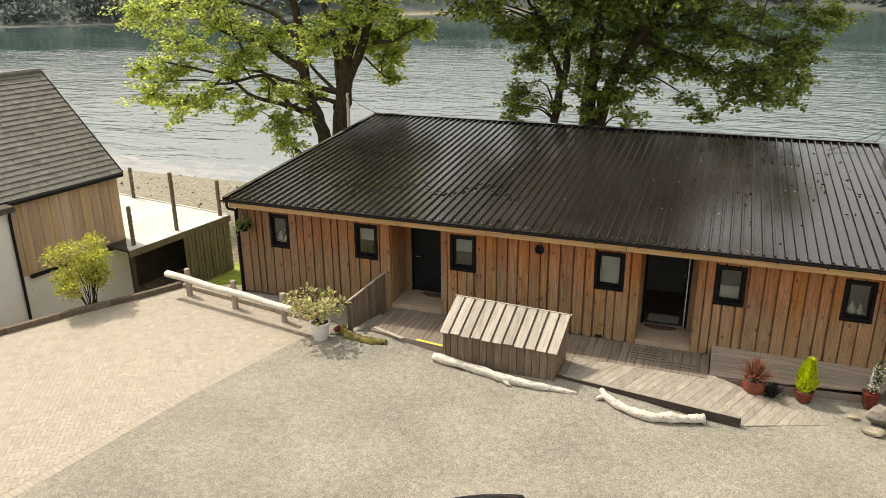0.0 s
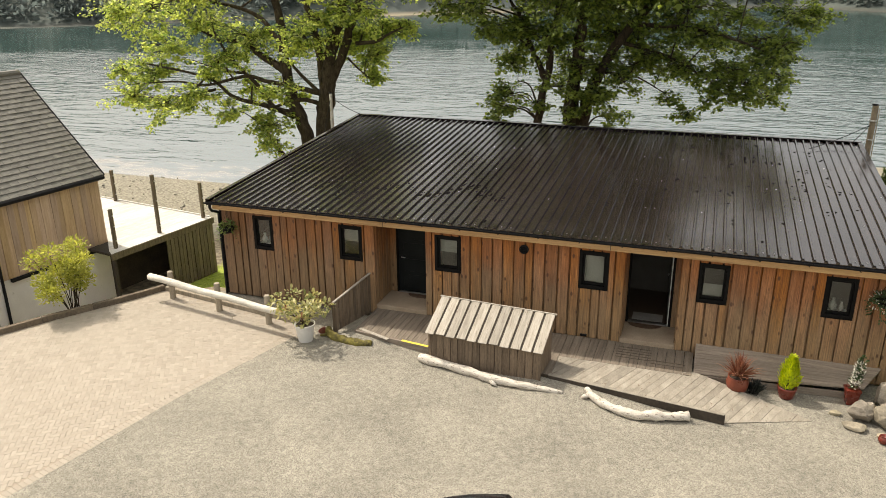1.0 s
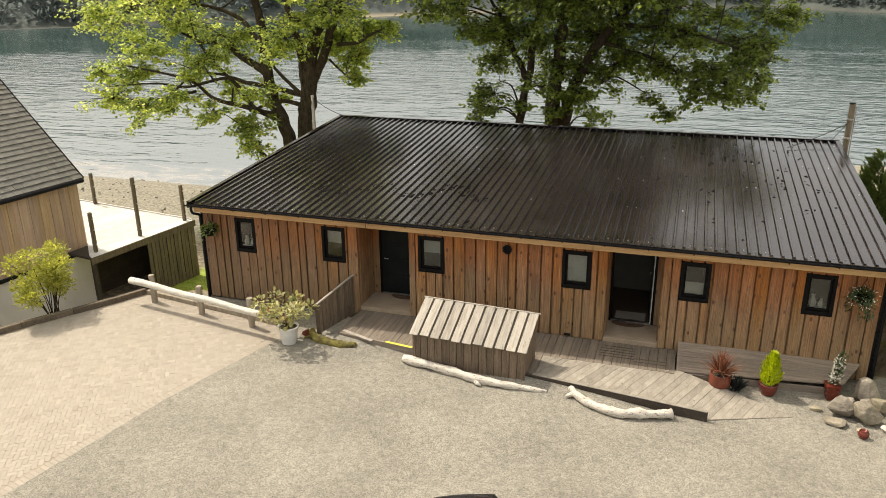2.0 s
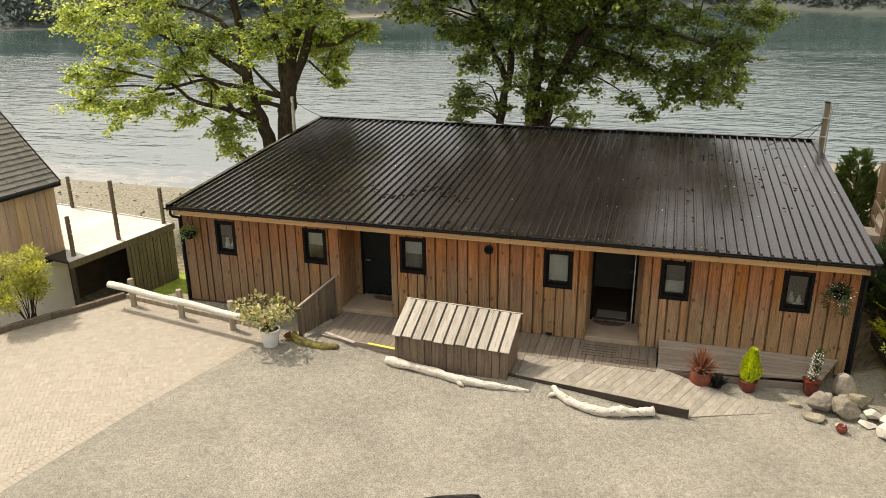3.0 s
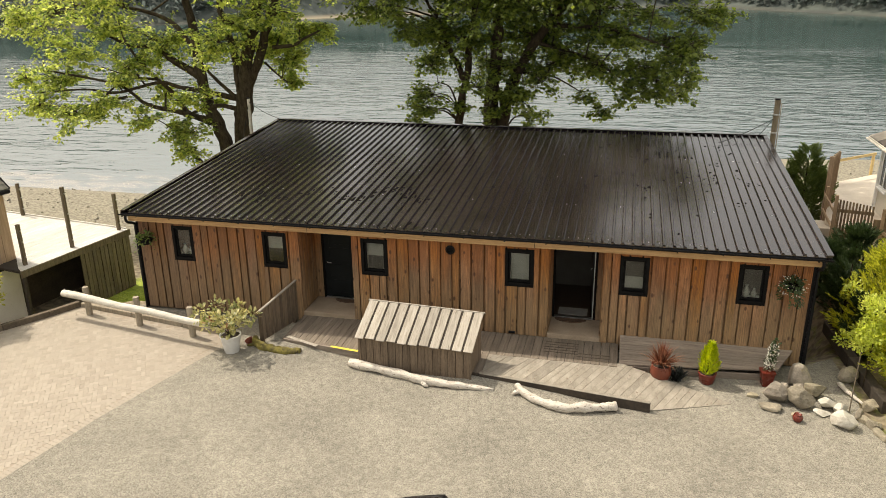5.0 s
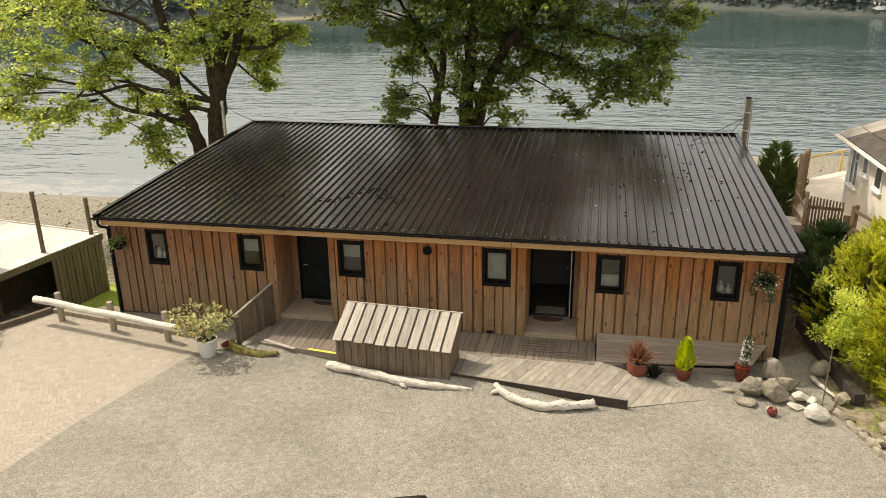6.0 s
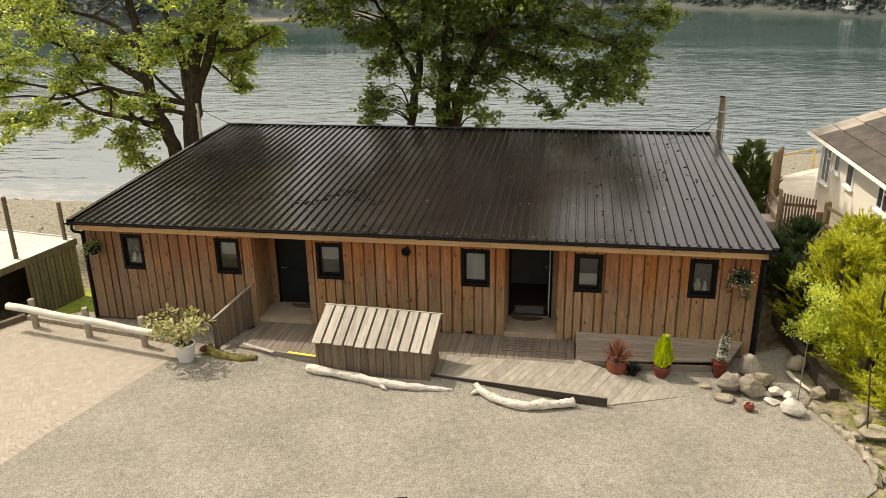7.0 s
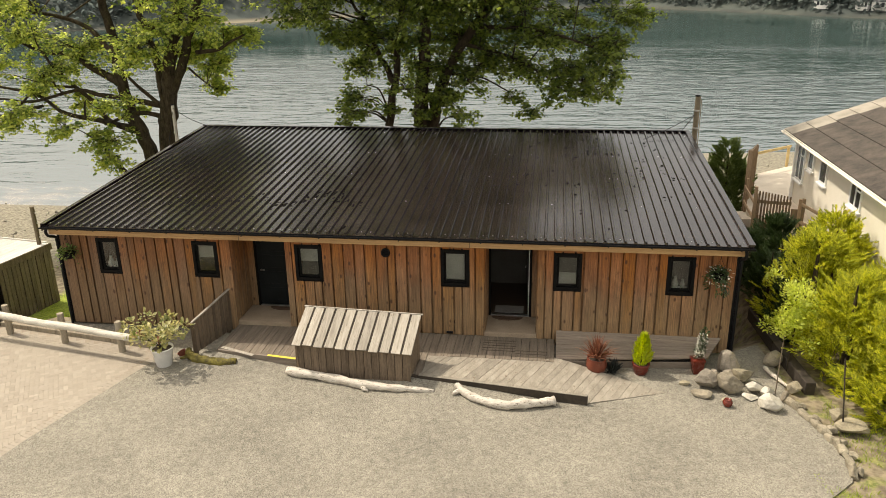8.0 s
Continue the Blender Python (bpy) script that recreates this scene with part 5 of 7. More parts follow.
# ---- the neighbour's house at the left ----
def left_house():
    root = thing("slate_house", "house with slate roof, larch boards and white rendered base", "house")
    A, B = Vector((-3.72, -3.3, 0)), Vector((-3.12, 0.15, 0))
    u = (B - A).normalized()
    n = Vector((-u.y, u.x, 0))
    L = (B - A).length
    M = Matrix(((u.x, n.x, 0, A.x), (u.y, n.y, 0, A.y), (0, 0, 1, 0), (0, 0, 0, 1)))   # local x along the wall, y into the house
    root.matrix_basis = Matrix.Translation((-6.578, -1.208, -1.312)) @ M.to_3x3().to_4x4() @ Matrix.Scale(1.15, 4)
    part("lower_wall", boxed(0, L, 0.05, 0.3, -1.2, 0.95, 0), RENDER, root, "white rendered base wall")
    part("upper_wall", boxed(0, L, 0.04, 0.3, 0.951, 3.12, 0), LARCH, root)
    up = part("end_wall", boxed(L - 0.25, L, 0.301, 5.9, -1.0, 3.12, 0), LARCH, root)
    part("gable", prism([(L - 0.2, 0.31), (L - 0.02, 0.31), (L - 0.02, 2.93), (L - 0.02, 5.6), (L - 0.2, 5.6), (L - 0.2, 2.93)], 3.121, lambda x, y: 3.13 + max(0, 2.75 - abs(y - 2.93)) * 0.88), LARCH, root)
    part("side_wing", boxed(-3.2, -0.01, -0.25, 5.7, -1.0, 3.05, 0), RENDER, root, "white rendered wing")
    part("ledge", boxed(0.35, L + 0.02, -0.06, 0.035, 0.86, 0.95, 0.01), BLACKPLASTIC, root, "black drip ledge")
    nb = 22
    w = (L - 0.02) / nb
    for k in range(nb):
        proud = 0.0 if k % 2 else 0.02
        part("cladding_board", board_mesh(w + (0.02 if proud else -0.012), 0.02, 2.14, LARCH), up, m=pose(0.01 + k * w - (0.01 if proud else -0.006), 0.018 - proud, 0.965))
    # roof: slates in courses on one slope, plain on the other
    pitch = math.atan(0.893)
    ez, ey = 3.14, -0.16
    run = 3.09
    rx0, rx1 = -3.4, L + 0.06
    S = Matrix.Translation((0, ey, ez)) @ Matrix.Rotation(pitch, 4, "X")
    slope_len = run / math.cos(pitch)
    roof = tagged(new("roof"), "grey slate roof in straight courses")
    roof.parent = root
    part("roof_deck", boxed(rx0, rx1, 0, slope_len, -0.10, -0.02, 0, S), DARKWOOD, roof)
    back = Matrix.Translation((0, ey + 2 * run, ez)) @ Matrix.Rotation(math.pi, 4, "Z") @ Matrix.Rotation(pitch, 4, "X")
    part("rear_slope", boxed(-rx1, -rx0, 0, slope_len, -0.10, 0.0, 0, back), SLATE, roof)
    courses, gauge = 23, slope_len / 23
    rest_v, rest_f = [], []
    rng = random.Random(3)
    sw = 0.255
    near = []
    for c in range(courses):
        x = rx0 - (sw / 2 if c % 2 else 0)
        while x < rx1:
            a, b = max(x + 0.003, rx0), min(x + sw - 0.003, rx1)
            if b - a > 0.04:
                y0, y1 = c * gauge - 0.015, c * gauge + gauge * 1.25
                t0, t1 = 0.032 + rng.uniform(-0.004, 0.006), 0.004
                base = [(a, y0, t0 - 0.012), (b, y0, t0 - 0.012), (b, y1, t1 - 0.006), (a, y1, t1 - 0.006), (a, y0, t0), (b, y0, t0), (b, y1, t1), (a, y1, t1)]
                near.append((a, c, base))
            x += sw
    near.sort(key=lambda e: -e[0] + e[1] * 0.05)
    F6 = [(3, 2, 1, 0), (4, 5, 6, 7), (0, 1, 5, 4), (1, 2, 6, 5), (2, 3, 7, 6), (3, 0, 4, 7)]
    for i, (a, c, base) in enumerate(near):
        if i < 290:
            part("slate", raw(base, F6, SLATE), None, roof, m=S)
        else:
            n0 = len(rest_v)
            rest_v.extend(base)
            rest_f.extend([tuple(n0 + j for j in f) for f in F6])
    tagged(part("slate_field", raw(rest_v, rest_f, SLATE_J), None, roof, m=S), kind="stuff")
    part("ridge_cap", tube(bmesh.new(), [(rx0, ey + run, ez + run * 0.893 + 0.02), (rx1, ey + run, ez + run * 0.893 + 0.02)], [0.09, 0.09], 8), SLATE, roof)
    part("wing_eave", boxed(-3.2, -0.03, -0.62, -0.17, 2.96, 3.12, 0.02), FELT, root, "dark tiled eave of the wing")
    part("gutter", boxed(0.0, rx1, ey - 0.10, ey + 0.01, ez - 0.12, ez - 0.005, 0.03), BLACKPLASTIC, root, "black gutter")
    part("verge_trim", boxed(rx1 + 0.002, rx1 + 0.05, -0.02, slope_len, -0.12, 0.03, 0.004, S), BLACKPLASTIC, roof, "black verge trim")
    ln = smooth_line([(0.12, ey - 0.06, ez - 0.1), (0.02, -0.30, 2.92), (-0.06, -0.31, 2.75), (-0.06, -0.31, 1.0), (-0.06, -0.31, -0.9)], 4)
    part("downpipe", tube(bmesh.new(), ln, [0.04] * len(ln), 10), BLACKPLASTIC, root, "black downpipe", smooth=True)


SLATE_J = mat("grey_slate_field", (0.095, 0.090, 0.074), (0.18, 0.172, 0.145), 0.6, 3, 40, 0.35, vary=0.07, island=True)
left_house()


# ---- the raised deck beside it ----
def raised_deck():
    root = thing("raised_deck", "raised timber deck with sun-bleached boards over a dark store", "deck")
    top = -0.07
    a, b = Vector((-4.80, 1.68, 0)), Vector((-4.02, 6.12, 0))
    d = b - a
    L = d.length
    M = pose(a.x, a.y, 0, 0, 0, math.degrees(math.atan2(d.y, d.x)))   # local x along the front edge, y towards the house
    floor_ = tagged(new("deck_top"), "pale sunlit deck boards")
    floor_.parent = root
    planks([(a.x, a.y), (b.x, b.y), (-10.6, 7.15), (-10.6, 4.2), (-6.0, 2.85), (-5.15, 1.95)], math.atan2(d.y, d.x), 0.145, 0.006, lambda x, y: top, 0.03, floor_, DECKPALE)
    part("joist_deck", boxed(0.06, L - 0.06, 0.06, 1.62, top - 0.12, top - 0.035, 0, M), DARKWOOD, root)
    part("edge_beam", boxed(-0.05, L + 0.06, -0.05, -0.003, top - 0.22, top + 0.01, 0.005, M), GREENPOST, root)
    n = 13
    for k in range(n):
        x = L * 0.50 + k * (L * 0.50 / n)
        part("cladding_board", board_mesh(L * 0.50 / n - 0.022, 0.024, 1.95, GREENPOST), root, m=M @ pose(x, -0.03 - 0.012 * (k % 2), top - 0.225 - 1.95))
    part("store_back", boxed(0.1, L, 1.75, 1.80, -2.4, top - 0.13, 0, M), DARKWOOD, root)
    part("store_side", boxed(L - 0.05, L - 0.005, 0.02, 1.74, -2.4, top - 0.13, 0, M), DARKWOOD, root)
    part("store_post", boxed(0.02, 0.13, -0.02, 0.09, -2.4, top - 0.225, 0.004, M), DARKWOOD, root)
    for x, y, h in ((-5.08, 2.20, 1.38), (-4.73, 4.01, 2.14), (-4.30, 6.00, 1.38), (-9.14, 6.86, 1.28)):
        post = part("post", boxed(x - 0.055, x + 0.055, y - 0.055, y + 0.055, top + 0.001, top + h, 0.01), GREENPOST, root)
        for z in (0.25, h * 0.55, h - 0.25):
            part("bracket", boxed(x + 0.056, x + 0.085, y - 0.02, y + 0.02, top + z, top + z + 0.05, 0.003), STEEL, post, "small steel rail bracket")
    part("rim_board", boxed(0, 6.55, -0.02, 0.03, top - 0.12, top + 0.05, 0.004, pose(-10.6, 7.18, 0, 0, 0, math.degrees(math.atan2(6.15 - 7.18, -4.05 + 10.6)))), DECKPALE, root)





# ---- the neighbour's house at the right ----
def right_house():
    root = thing("white_bungalow", "cream rendered bungalow with a brown felt roof and white windows", "house")
    xw, ya, yb = 21.75, -4.0, 10.0
    z0, ez = 0.6, 3.42
    part("side_wall", boxed(xw, xw + 0.25, ya, yb, z0 - 1.2, ez + 0.1, 0), CREAM, root)
    part("end_wall", boxed(xw + 0.251, xw + 8, yb - 0.25, yb, z0 - 1.2, ez + 0.1, 0), CREAM, root)
    part("rear_wall", boxed(xw + 8.01, xw + 8.2, ya, yb, z0 - 1.2, ez + 0.1, 0), CREAM, root)
    part("front_wall", boxed(xw + 0.251, xw + 8, ya, ya + 0.25, z0 - 1.2, ez + 0.1, 0), CREAM, root)
    sl = 0.36
    roof = tagged(new("roof"), "brown felt roof with paler worn edge strip")
    roof.parent = root
    x0, x1 = xw - 0.40, xw + 4.2
    rng = random.Random(81)
    wk = (x1 - x0) / 7
    for k in range(7):                                       # felt laid in courses along the eave
        xa_, xb_ = x0 + k * wk, x0 + (k + 1) * wk
        rise = 0.012 * (7 - k)
        top = lambda x, y, r=rise: ez + sl * (x - x0) + 0.03 + r * 0.2
        cuts = [ya - 0.3] + sorted(rng.uniform(ya + 1, yb - 1.5) for _ in range(3)) + [yb - 0.35 - 0.5 * rng.random(), yb + 0.4]
        for c, (y0, y1) in enumerate(zip(cuts, cuts[1:])):
            part("roof_strip", prism([(xa_, y0 + 0.004), (xb_ - 0.035, y0 + 0.004), (xb_ - 0.035, y1), (xa_, y1)], lambda x, y: ez + sl * (x - x0) - 0.08, top), FELT if c < 4 else FELTPALE, roof)
        part("roof_batten", prism([(xb_ - 0.034, ya - 0.3), (xb_ - 0.001, ya - 0.3), (xb_ - 0.001, yb + 0.1), (xb_ - 0.034, yb + 0.1)], lambda x, y: ez + sl * (x - x0) - 0.08, lambda x, y: ez + sl * (x - x0) + 0.005), DARKWOOD, roof)
    part("far_slope", prism([(x1 + 0.002, ya - 0.3), (xw + 8.6, ya - 0.3), (xw + 8.6, yb + 0.4), (x1 + 0.002, yb + 0.4)], lambda x, y: ez + sl * (2 * x1 - x - x0) - 0.08, lambda x, y: ez + sl * (2 * x1 - x - x0)), FELT, roof)
    part("fascia", boxed(x0 - 0.03, x0 - 0.002, ya - 0.3, yb + 0.4, ez - 0.055, ez + 0.01, 0.004), CREAM, root, "white fascia board")
    part("gutter", tube(bmesh.new(), [(x0 - 0.07, ya - 0.3, ez - 0.05), (x0 - 0.07, yb + 0.4, ez - 0.05)], [0.032, 0.032], 8), CREAM, root, "white gutter", smooth=True)
    for y, zb, h, w, lights in ((8.98, 1.9, 1.28, 0.82, 2), (8.1, 2.5, 0.65, 0.52, 1), (6.78, 2.38, 0.85, 0.66, 1), (3.95, 2.42, 0.76, 0.86, 2), (0.3, 1.8, 1.15, 1.2, 2)):
        win = tagged(new("window"), "white-framed window")
        win.parent = root
        bm = bmesh.new()
        box(bm, xw - 0.05, xw - 0.002, y, y + 0.07, zb, zb + h, 0.004)
        box(bm, xw - 0.05, xw - 0.002, y + w - 0.07, y + w, zb, zb + h, 0.004)
        box(bm, xw - 0.05, xw - 0.002, y + 0.07, y + w - 0.07, zb + h - 0.07, zb + h, 0.004)
        box(bm, xw - 0.05, xw - 0.002, y + 0.07, y + w - 0.07, zb, zb + 0.07, 0.004)
        if lights == 2:
            box(bm, xw - 0.05, xw - 0.002, y + w * 0.5 - 0.03, y + w * 0.5 + 0.03, zb + 0.07, zb + h - 0.07, 0.004)
            box(bm, xw - 0.05, xw - 0.002, y + 0.07, y + w * 0.5 - 0.03, zb + h * 0.66, zb + h * 0.66 + 0.05, 0.004)
        part("frame", bm, WHITEPVC, win)
        part("pane", boxed(xw - 0.03, xw - 0.004, y + 0.072, y + w - 0.072, zb + 0.072, zb + h - 0.072, 0), FARGLASS, win, "dark reflecting pane")
        part("sill", boxed(xw - 0.12, xw - 0.002, y - 0.05, y + w + 0.05, zb - 0.06, zb - 0.003, 0.006), WHITEPVC, win)
    part("corner_post", boxed(xw - 0.08, xw - 0.002, yb - 0.1, yb + 0.02, z0, ez, 0.004), WHITEPVC, root)


right_house()


# ---- decking and ramp ----
def front_y(x):
    return -1.47 - 0.137 * (x - 5.67)


def clip(poly, px, py, nx, ny):
    """Keeps the side of a convex outline where (p - P) . n >= 0."""
    out = []
    for i, a in enumerate(poly):
        b = poly[(i + 1) % len(poly)]
        da, db = (a[0] - px) * nx + (a[1] - py) * ny, (b[0] - px) * nx + (b[1] - py) * ny
        if da >= 0:
            out.append(a)
        if da * db < 0:
            k = da / (da - db)
            out.append((a[0] + (b[0] - a[0]) * k, a[1] + (b[1] - a[1]) * k))
    return out


def planks(poly, along, width, gap, zf, thick, parent, material, name="plank"):
    """Planks of one direction cut to a convex outline."""
    c, s = math.cos(along), math.sin(along)
    ds = [-p[0] * s + p[1] * c for p in poly]
    d = min(ds)
    rng = random.Random(int(d * 100))
    while d < max(ds):
        q = clip(poly, -s * (d + gap), c * (d + gap), -s, c)
        if len(q) > 2:
            q = clip(q, -s * (d + width), c * (d + width), s, -c)
        if len(q) > 2:
            lift = rng.uniform(-0.003, 0.003)
            part(name, prism(q, lambda x, y: zf(x, y) - thick + lift, lambda x, y: zf(x, y) + lift), material, parent)
        d += width


def ramp_z(x, y):
    s = (x - 14.38) * -0.446 + (y + 2.84) * 0.895
    return 0.012 + (DECK_Z - 0.012) * min(max(s / 1.7, 0), 1)


raised_deck()
deck = thing("deck", "weathered grey timber deck along the cabin's front", "deck")
part("subframe", prism([(5.62, -1.35), (13.2, -2.4), (13.6, -1.2), (13.66, -0.03), (5.62, -0.03)], 0.001, 0.10), DARKWOOD, deck)
planks([(5.55, -0.035), (5.55, front_y(5.55)), (8.3, front_y(8.3)), (10.7, front_y(10.7)), (10.7, -0.035)], math.pi / 2, 0.148, 0.010, lambda x, y: DECK_Z, 0.03, deck, GREYWOOD_Y)
planks([(10.702, -0.035), (10.702, -1.22), (13.68, -1.22), (13.68, -0.035)], math.pi / 2, 0.2, 0.012, lambda x, y: DECK_Z, 0.03, deck, GREYWOOD_Y)
planks([(10.702, -1.225), (10.702, front_y(10.702) + 0.06), (14.36, front_y(14.36) - 0.02), (16.08, -2.02), (13.68, -1.02), (13.3, -1.225)], math.radians(63), 0.148, 0.006, ramp_z, 0.028, deck, RAMPWOOD, "ramp_plank")
fa = math.degrees(math.atan2(-0.137, 1))
part("edge_beam", boxed(0, 2.75, -0.045, 0.0, 0.0, 0.21, 0.004, pose(5.6, front_y(5.6), 0, 0, 0, fa)), GREYWOOD_X, deck)
part("edge_beam", boxed(0, 3.76, -0.06, 0.0, -0.1, 0.21, 0.004, pose(10.66, front_y(10.66) - 0.005, 0, 0, 0, fa)), DARKWOOD, deck, "dark upstanding edge beam")
# added strip: its pale colour carries the beam's sunlit top edge
part("beam_cap", boxed(0, 3.74, -0.062, 0.03, 0.2105, 0.225, 0.003, pose(10.66, front_y(10.66) - 0.005, 0, 0, 0, fa)), RAMPWOOD, deck, "pale strip coloured as the edge beam's sunlit top")
part("edge_beam", boxed(0, 2.3, -0.045, 0.0, 0.0, 0.19, 0.004, pose(8.36, front_y(8.36), 0, 0, 0, fa)), DARKWOOD, deck)
part("edge_strip", boxed(1.32, 2.06, -0.052, 0.03, 0.212, 0.218, 0.001, pose(5.6, front_y(5.6), 0, 0, 0, fa)), YELLOWP, deck, "yellow painted step edge")
part("pale_batten", boxed(0.02, 1.0, -0.05, 0.05, 0.202, 0.212, 0.001, pose(5.62, front_y(5.6) + 0.12, 0, 0, 0, -20)), PALEWOOD, deck)
for k in range(5):                                           # thin dark strips across the boards before the open door
    part("grip_strip", boxed(11.95, 12.75, -0.30 - k * 0.13, -0.275 - k * 0.13, DECK_Z + 0.003, DECK_Z + 0.007, 0), DARKWOOD_B, deck, "thin dark strip on the deck boards")
for k in range(3):
    part("grip_strip", boxed(12.75, 13.5, -0.78 - k * 0.15, -0.75 - k * 0.15, DECK_Z + 0.003, DECK_Z + 0.007, 0), DARKWOOD_B, deck, "thin dark strip on the deck boards")

# ---- low platform under the windows ----
plat = thing("timber_platform", "low grey timber bench platform below the windows", "bench")


def plat_y(x):
    return -1.07 + 0.088 * (x - 13.73)


def plat_z(x, y):
    return 0.45 + (y + 0.045) * 0.26


for k in range(6):
    a, b = (k + 0.02) / 6, (k + 0.98) / 6
    xa, xb = 17.58 - 0.42 * a, 17.58 - 0.42 * b
    e0, e1 = plat_y(13.7) + 0.045, plat_y(17.3) + 0.045
    part("plank", prism([(13.70, -0.045 + e0 * a), (xa, -0.045 + e1 * a), (xb, -0.045 + e1 * b), (13.70, -0.045 + e0 * b)][::-1], lambda x, y: plat_z(x, y) - 0.035, plat_z), GREYWOOD_X, plat)
fa2 = math.degrees(math.atan(0.088))
part("front_board", boxed(0, 3.36, -0.035, -0.004, 0.003, 0.158, 0.004, pose(13.72, plat_y(13.72), 0, 0, 0, fa2)), GREYWOOD_X, plat)
part("side_board", prism([(13.70, -1.06), (13.735, -1.06), (13.735, -0.05), (13.70, -0.05)], 0.003, lambda x, y: plat_z(x, y) - 0.036), DARKWOOD, plat)
part("side_board", prism([(17.05, -0.76), (17.085, -0.76), (17.3, -0.05), (17.26, -0.05)], 0.003, lambda x, y: plat_z(x, y) - 0.036), DARKWOOD, plat)
part("label_plate", boxed(0.06, 0.25, -0.04, -0.036, 0.06, 0.14, 0.002, pose(13.72, plat_y(13.72), 0, 0, 0, fa2)), MARKER, plat, "small pale plate")

# ---- balustrade beside the first porch ----
bal = thing("balustrade", "weathered board balustrade with a sloping handrail", "railing")
pb0, pb1 = Vector((5.02, -1.45, 0)), Vector((5.38, -0.06, 0))
bd = pb1 - pb0
bang = math.degrees(math.atan2(bd.y, bd.x))
BM = pose(pb0.x, pb0.y, 0, 0, 0, bang)
nb = 10
for k in range(nb):
    w = bd.length / nb
    h = 0.72 + 0.28 * (k + 0.5) / nb
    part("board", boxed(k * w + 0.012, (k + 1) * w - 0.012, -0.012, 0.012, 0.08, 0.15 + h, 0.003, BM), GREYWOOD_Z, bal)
rl = bmesh.new()
box(rl, -0.06, bd.length * 1.03, -0.032, 0.032, 0, 0.035, 0.008, BM @ Matrix.Translation((0, 0, 0.885)) @ Matrix.Rotation(-math.atan2(0.28, bd.length), 4, "Y"))
part("handrail", rl, PALEWOOD, bal, "pale sloping handrail")
for k in (0, nb - 1):
    part("post", boxed(k * bd.length / nb, k * bd.length / nb + 0.09, 0.013, 0.10, 0.0, 0.85 + 0.027 * k, 0.005, BM), GREYWOOD_Z, bal)
part("bottom_rail", boxed(0.1, bd.length - 0.1, 0.014, 0.055, 0.25, 0.34, 0.004, BM), GREYWOOD_Z, bal)

# ---- bin store ----
store = thing("bin_store", "low timber bin store with a lean-to board roof", "store", pose(7.8, -2.1, 0, 0, 0, -4))
SW, SD, ZF, ZB = 2.7, 0.86, 0.86, 1.30
n = 15
for k in range(n):
    w = SW / n
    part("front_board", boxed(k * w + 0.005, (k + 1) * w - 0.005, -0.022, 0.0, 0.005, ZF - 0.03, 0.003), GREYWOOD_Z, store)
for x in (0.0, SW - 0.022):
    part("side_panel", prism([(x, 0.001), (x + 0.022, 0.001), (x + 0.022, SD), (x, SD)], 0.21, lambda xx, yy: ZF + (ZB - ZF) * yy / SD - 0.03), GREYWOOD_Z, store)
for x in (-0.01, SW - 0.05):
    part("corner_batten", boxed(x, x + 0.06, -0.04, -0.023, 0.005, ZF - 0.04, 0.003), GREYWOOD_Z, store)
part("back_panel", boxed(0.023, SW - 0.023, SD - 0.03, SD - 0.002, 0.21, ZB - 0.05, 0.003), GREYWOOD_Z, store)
part("floor_panel", boxed(0.023, SW - 0.023, 0.001, SD - 0.031, 0.21, 0.23, 0.0), DARKWOOD, store)
sa = math.atan2(ZB - ZF, SD)
SM = Matrix.Translation((0, 0, ZF)) @ Matrix.Rotation(sa, 4, "X")
sl = math.hypot(SD, ZB - ZF)
nr = 11
pw = (SW + 0.16) / nr
rr = random.Random(8)
for k in range(nr):
    x = -0.08 + k * pw
    part("under_board", boxed(x - 0.02, x + pw - 0.03, -0.10, sl + 0.05, -0.02, -0.001, 0.003, SM), DARKWOOD, store) if k else None
    part("roof_board", boxed(x + 0.026, x + pw - 0.026, -0.12 + rr.uniform(-0.02, 0.01), sl + 0.04, 0.0, 0.022, 0.003, SM), PALEWOOD, store)
part("ridge_batten", boxed(-0.09, SW + 0.09, sl + 0.03, sl + 0.06, -0.01, 0.035, 0.003, SM), PALEWOOD, store)
part("front_rail", boxed(-0.06, SW + 0.06, -0.06, -0.024, ZF - 0.075, ZF - 0.032, 0.003), GREYWOOD_X, store)


# ---- driftwood, logs ----
def branch(name, label, pts, radii, material, seed, cat="log", fork=None):
    rng = random.Random(seed)
    ln = smooth_line(pts, 6)
    nr_ = len(ln)
    rad = [float(np.interp(i / (nr_ - 1), np.linspace(0, 1, len(radii)), radii)) * rng.uniform(0.9, 1.1) for i in range(nr_)]
    bm = tube(bmesh.new(), ln, rad, 11, 0.17, rng)
    if fork:
        tube(bm, fork[0], fork[1], 8, 0.08, rng)
    ob = part(name, bm, material, smooth=True)
    return tagged(ob, label, cat)


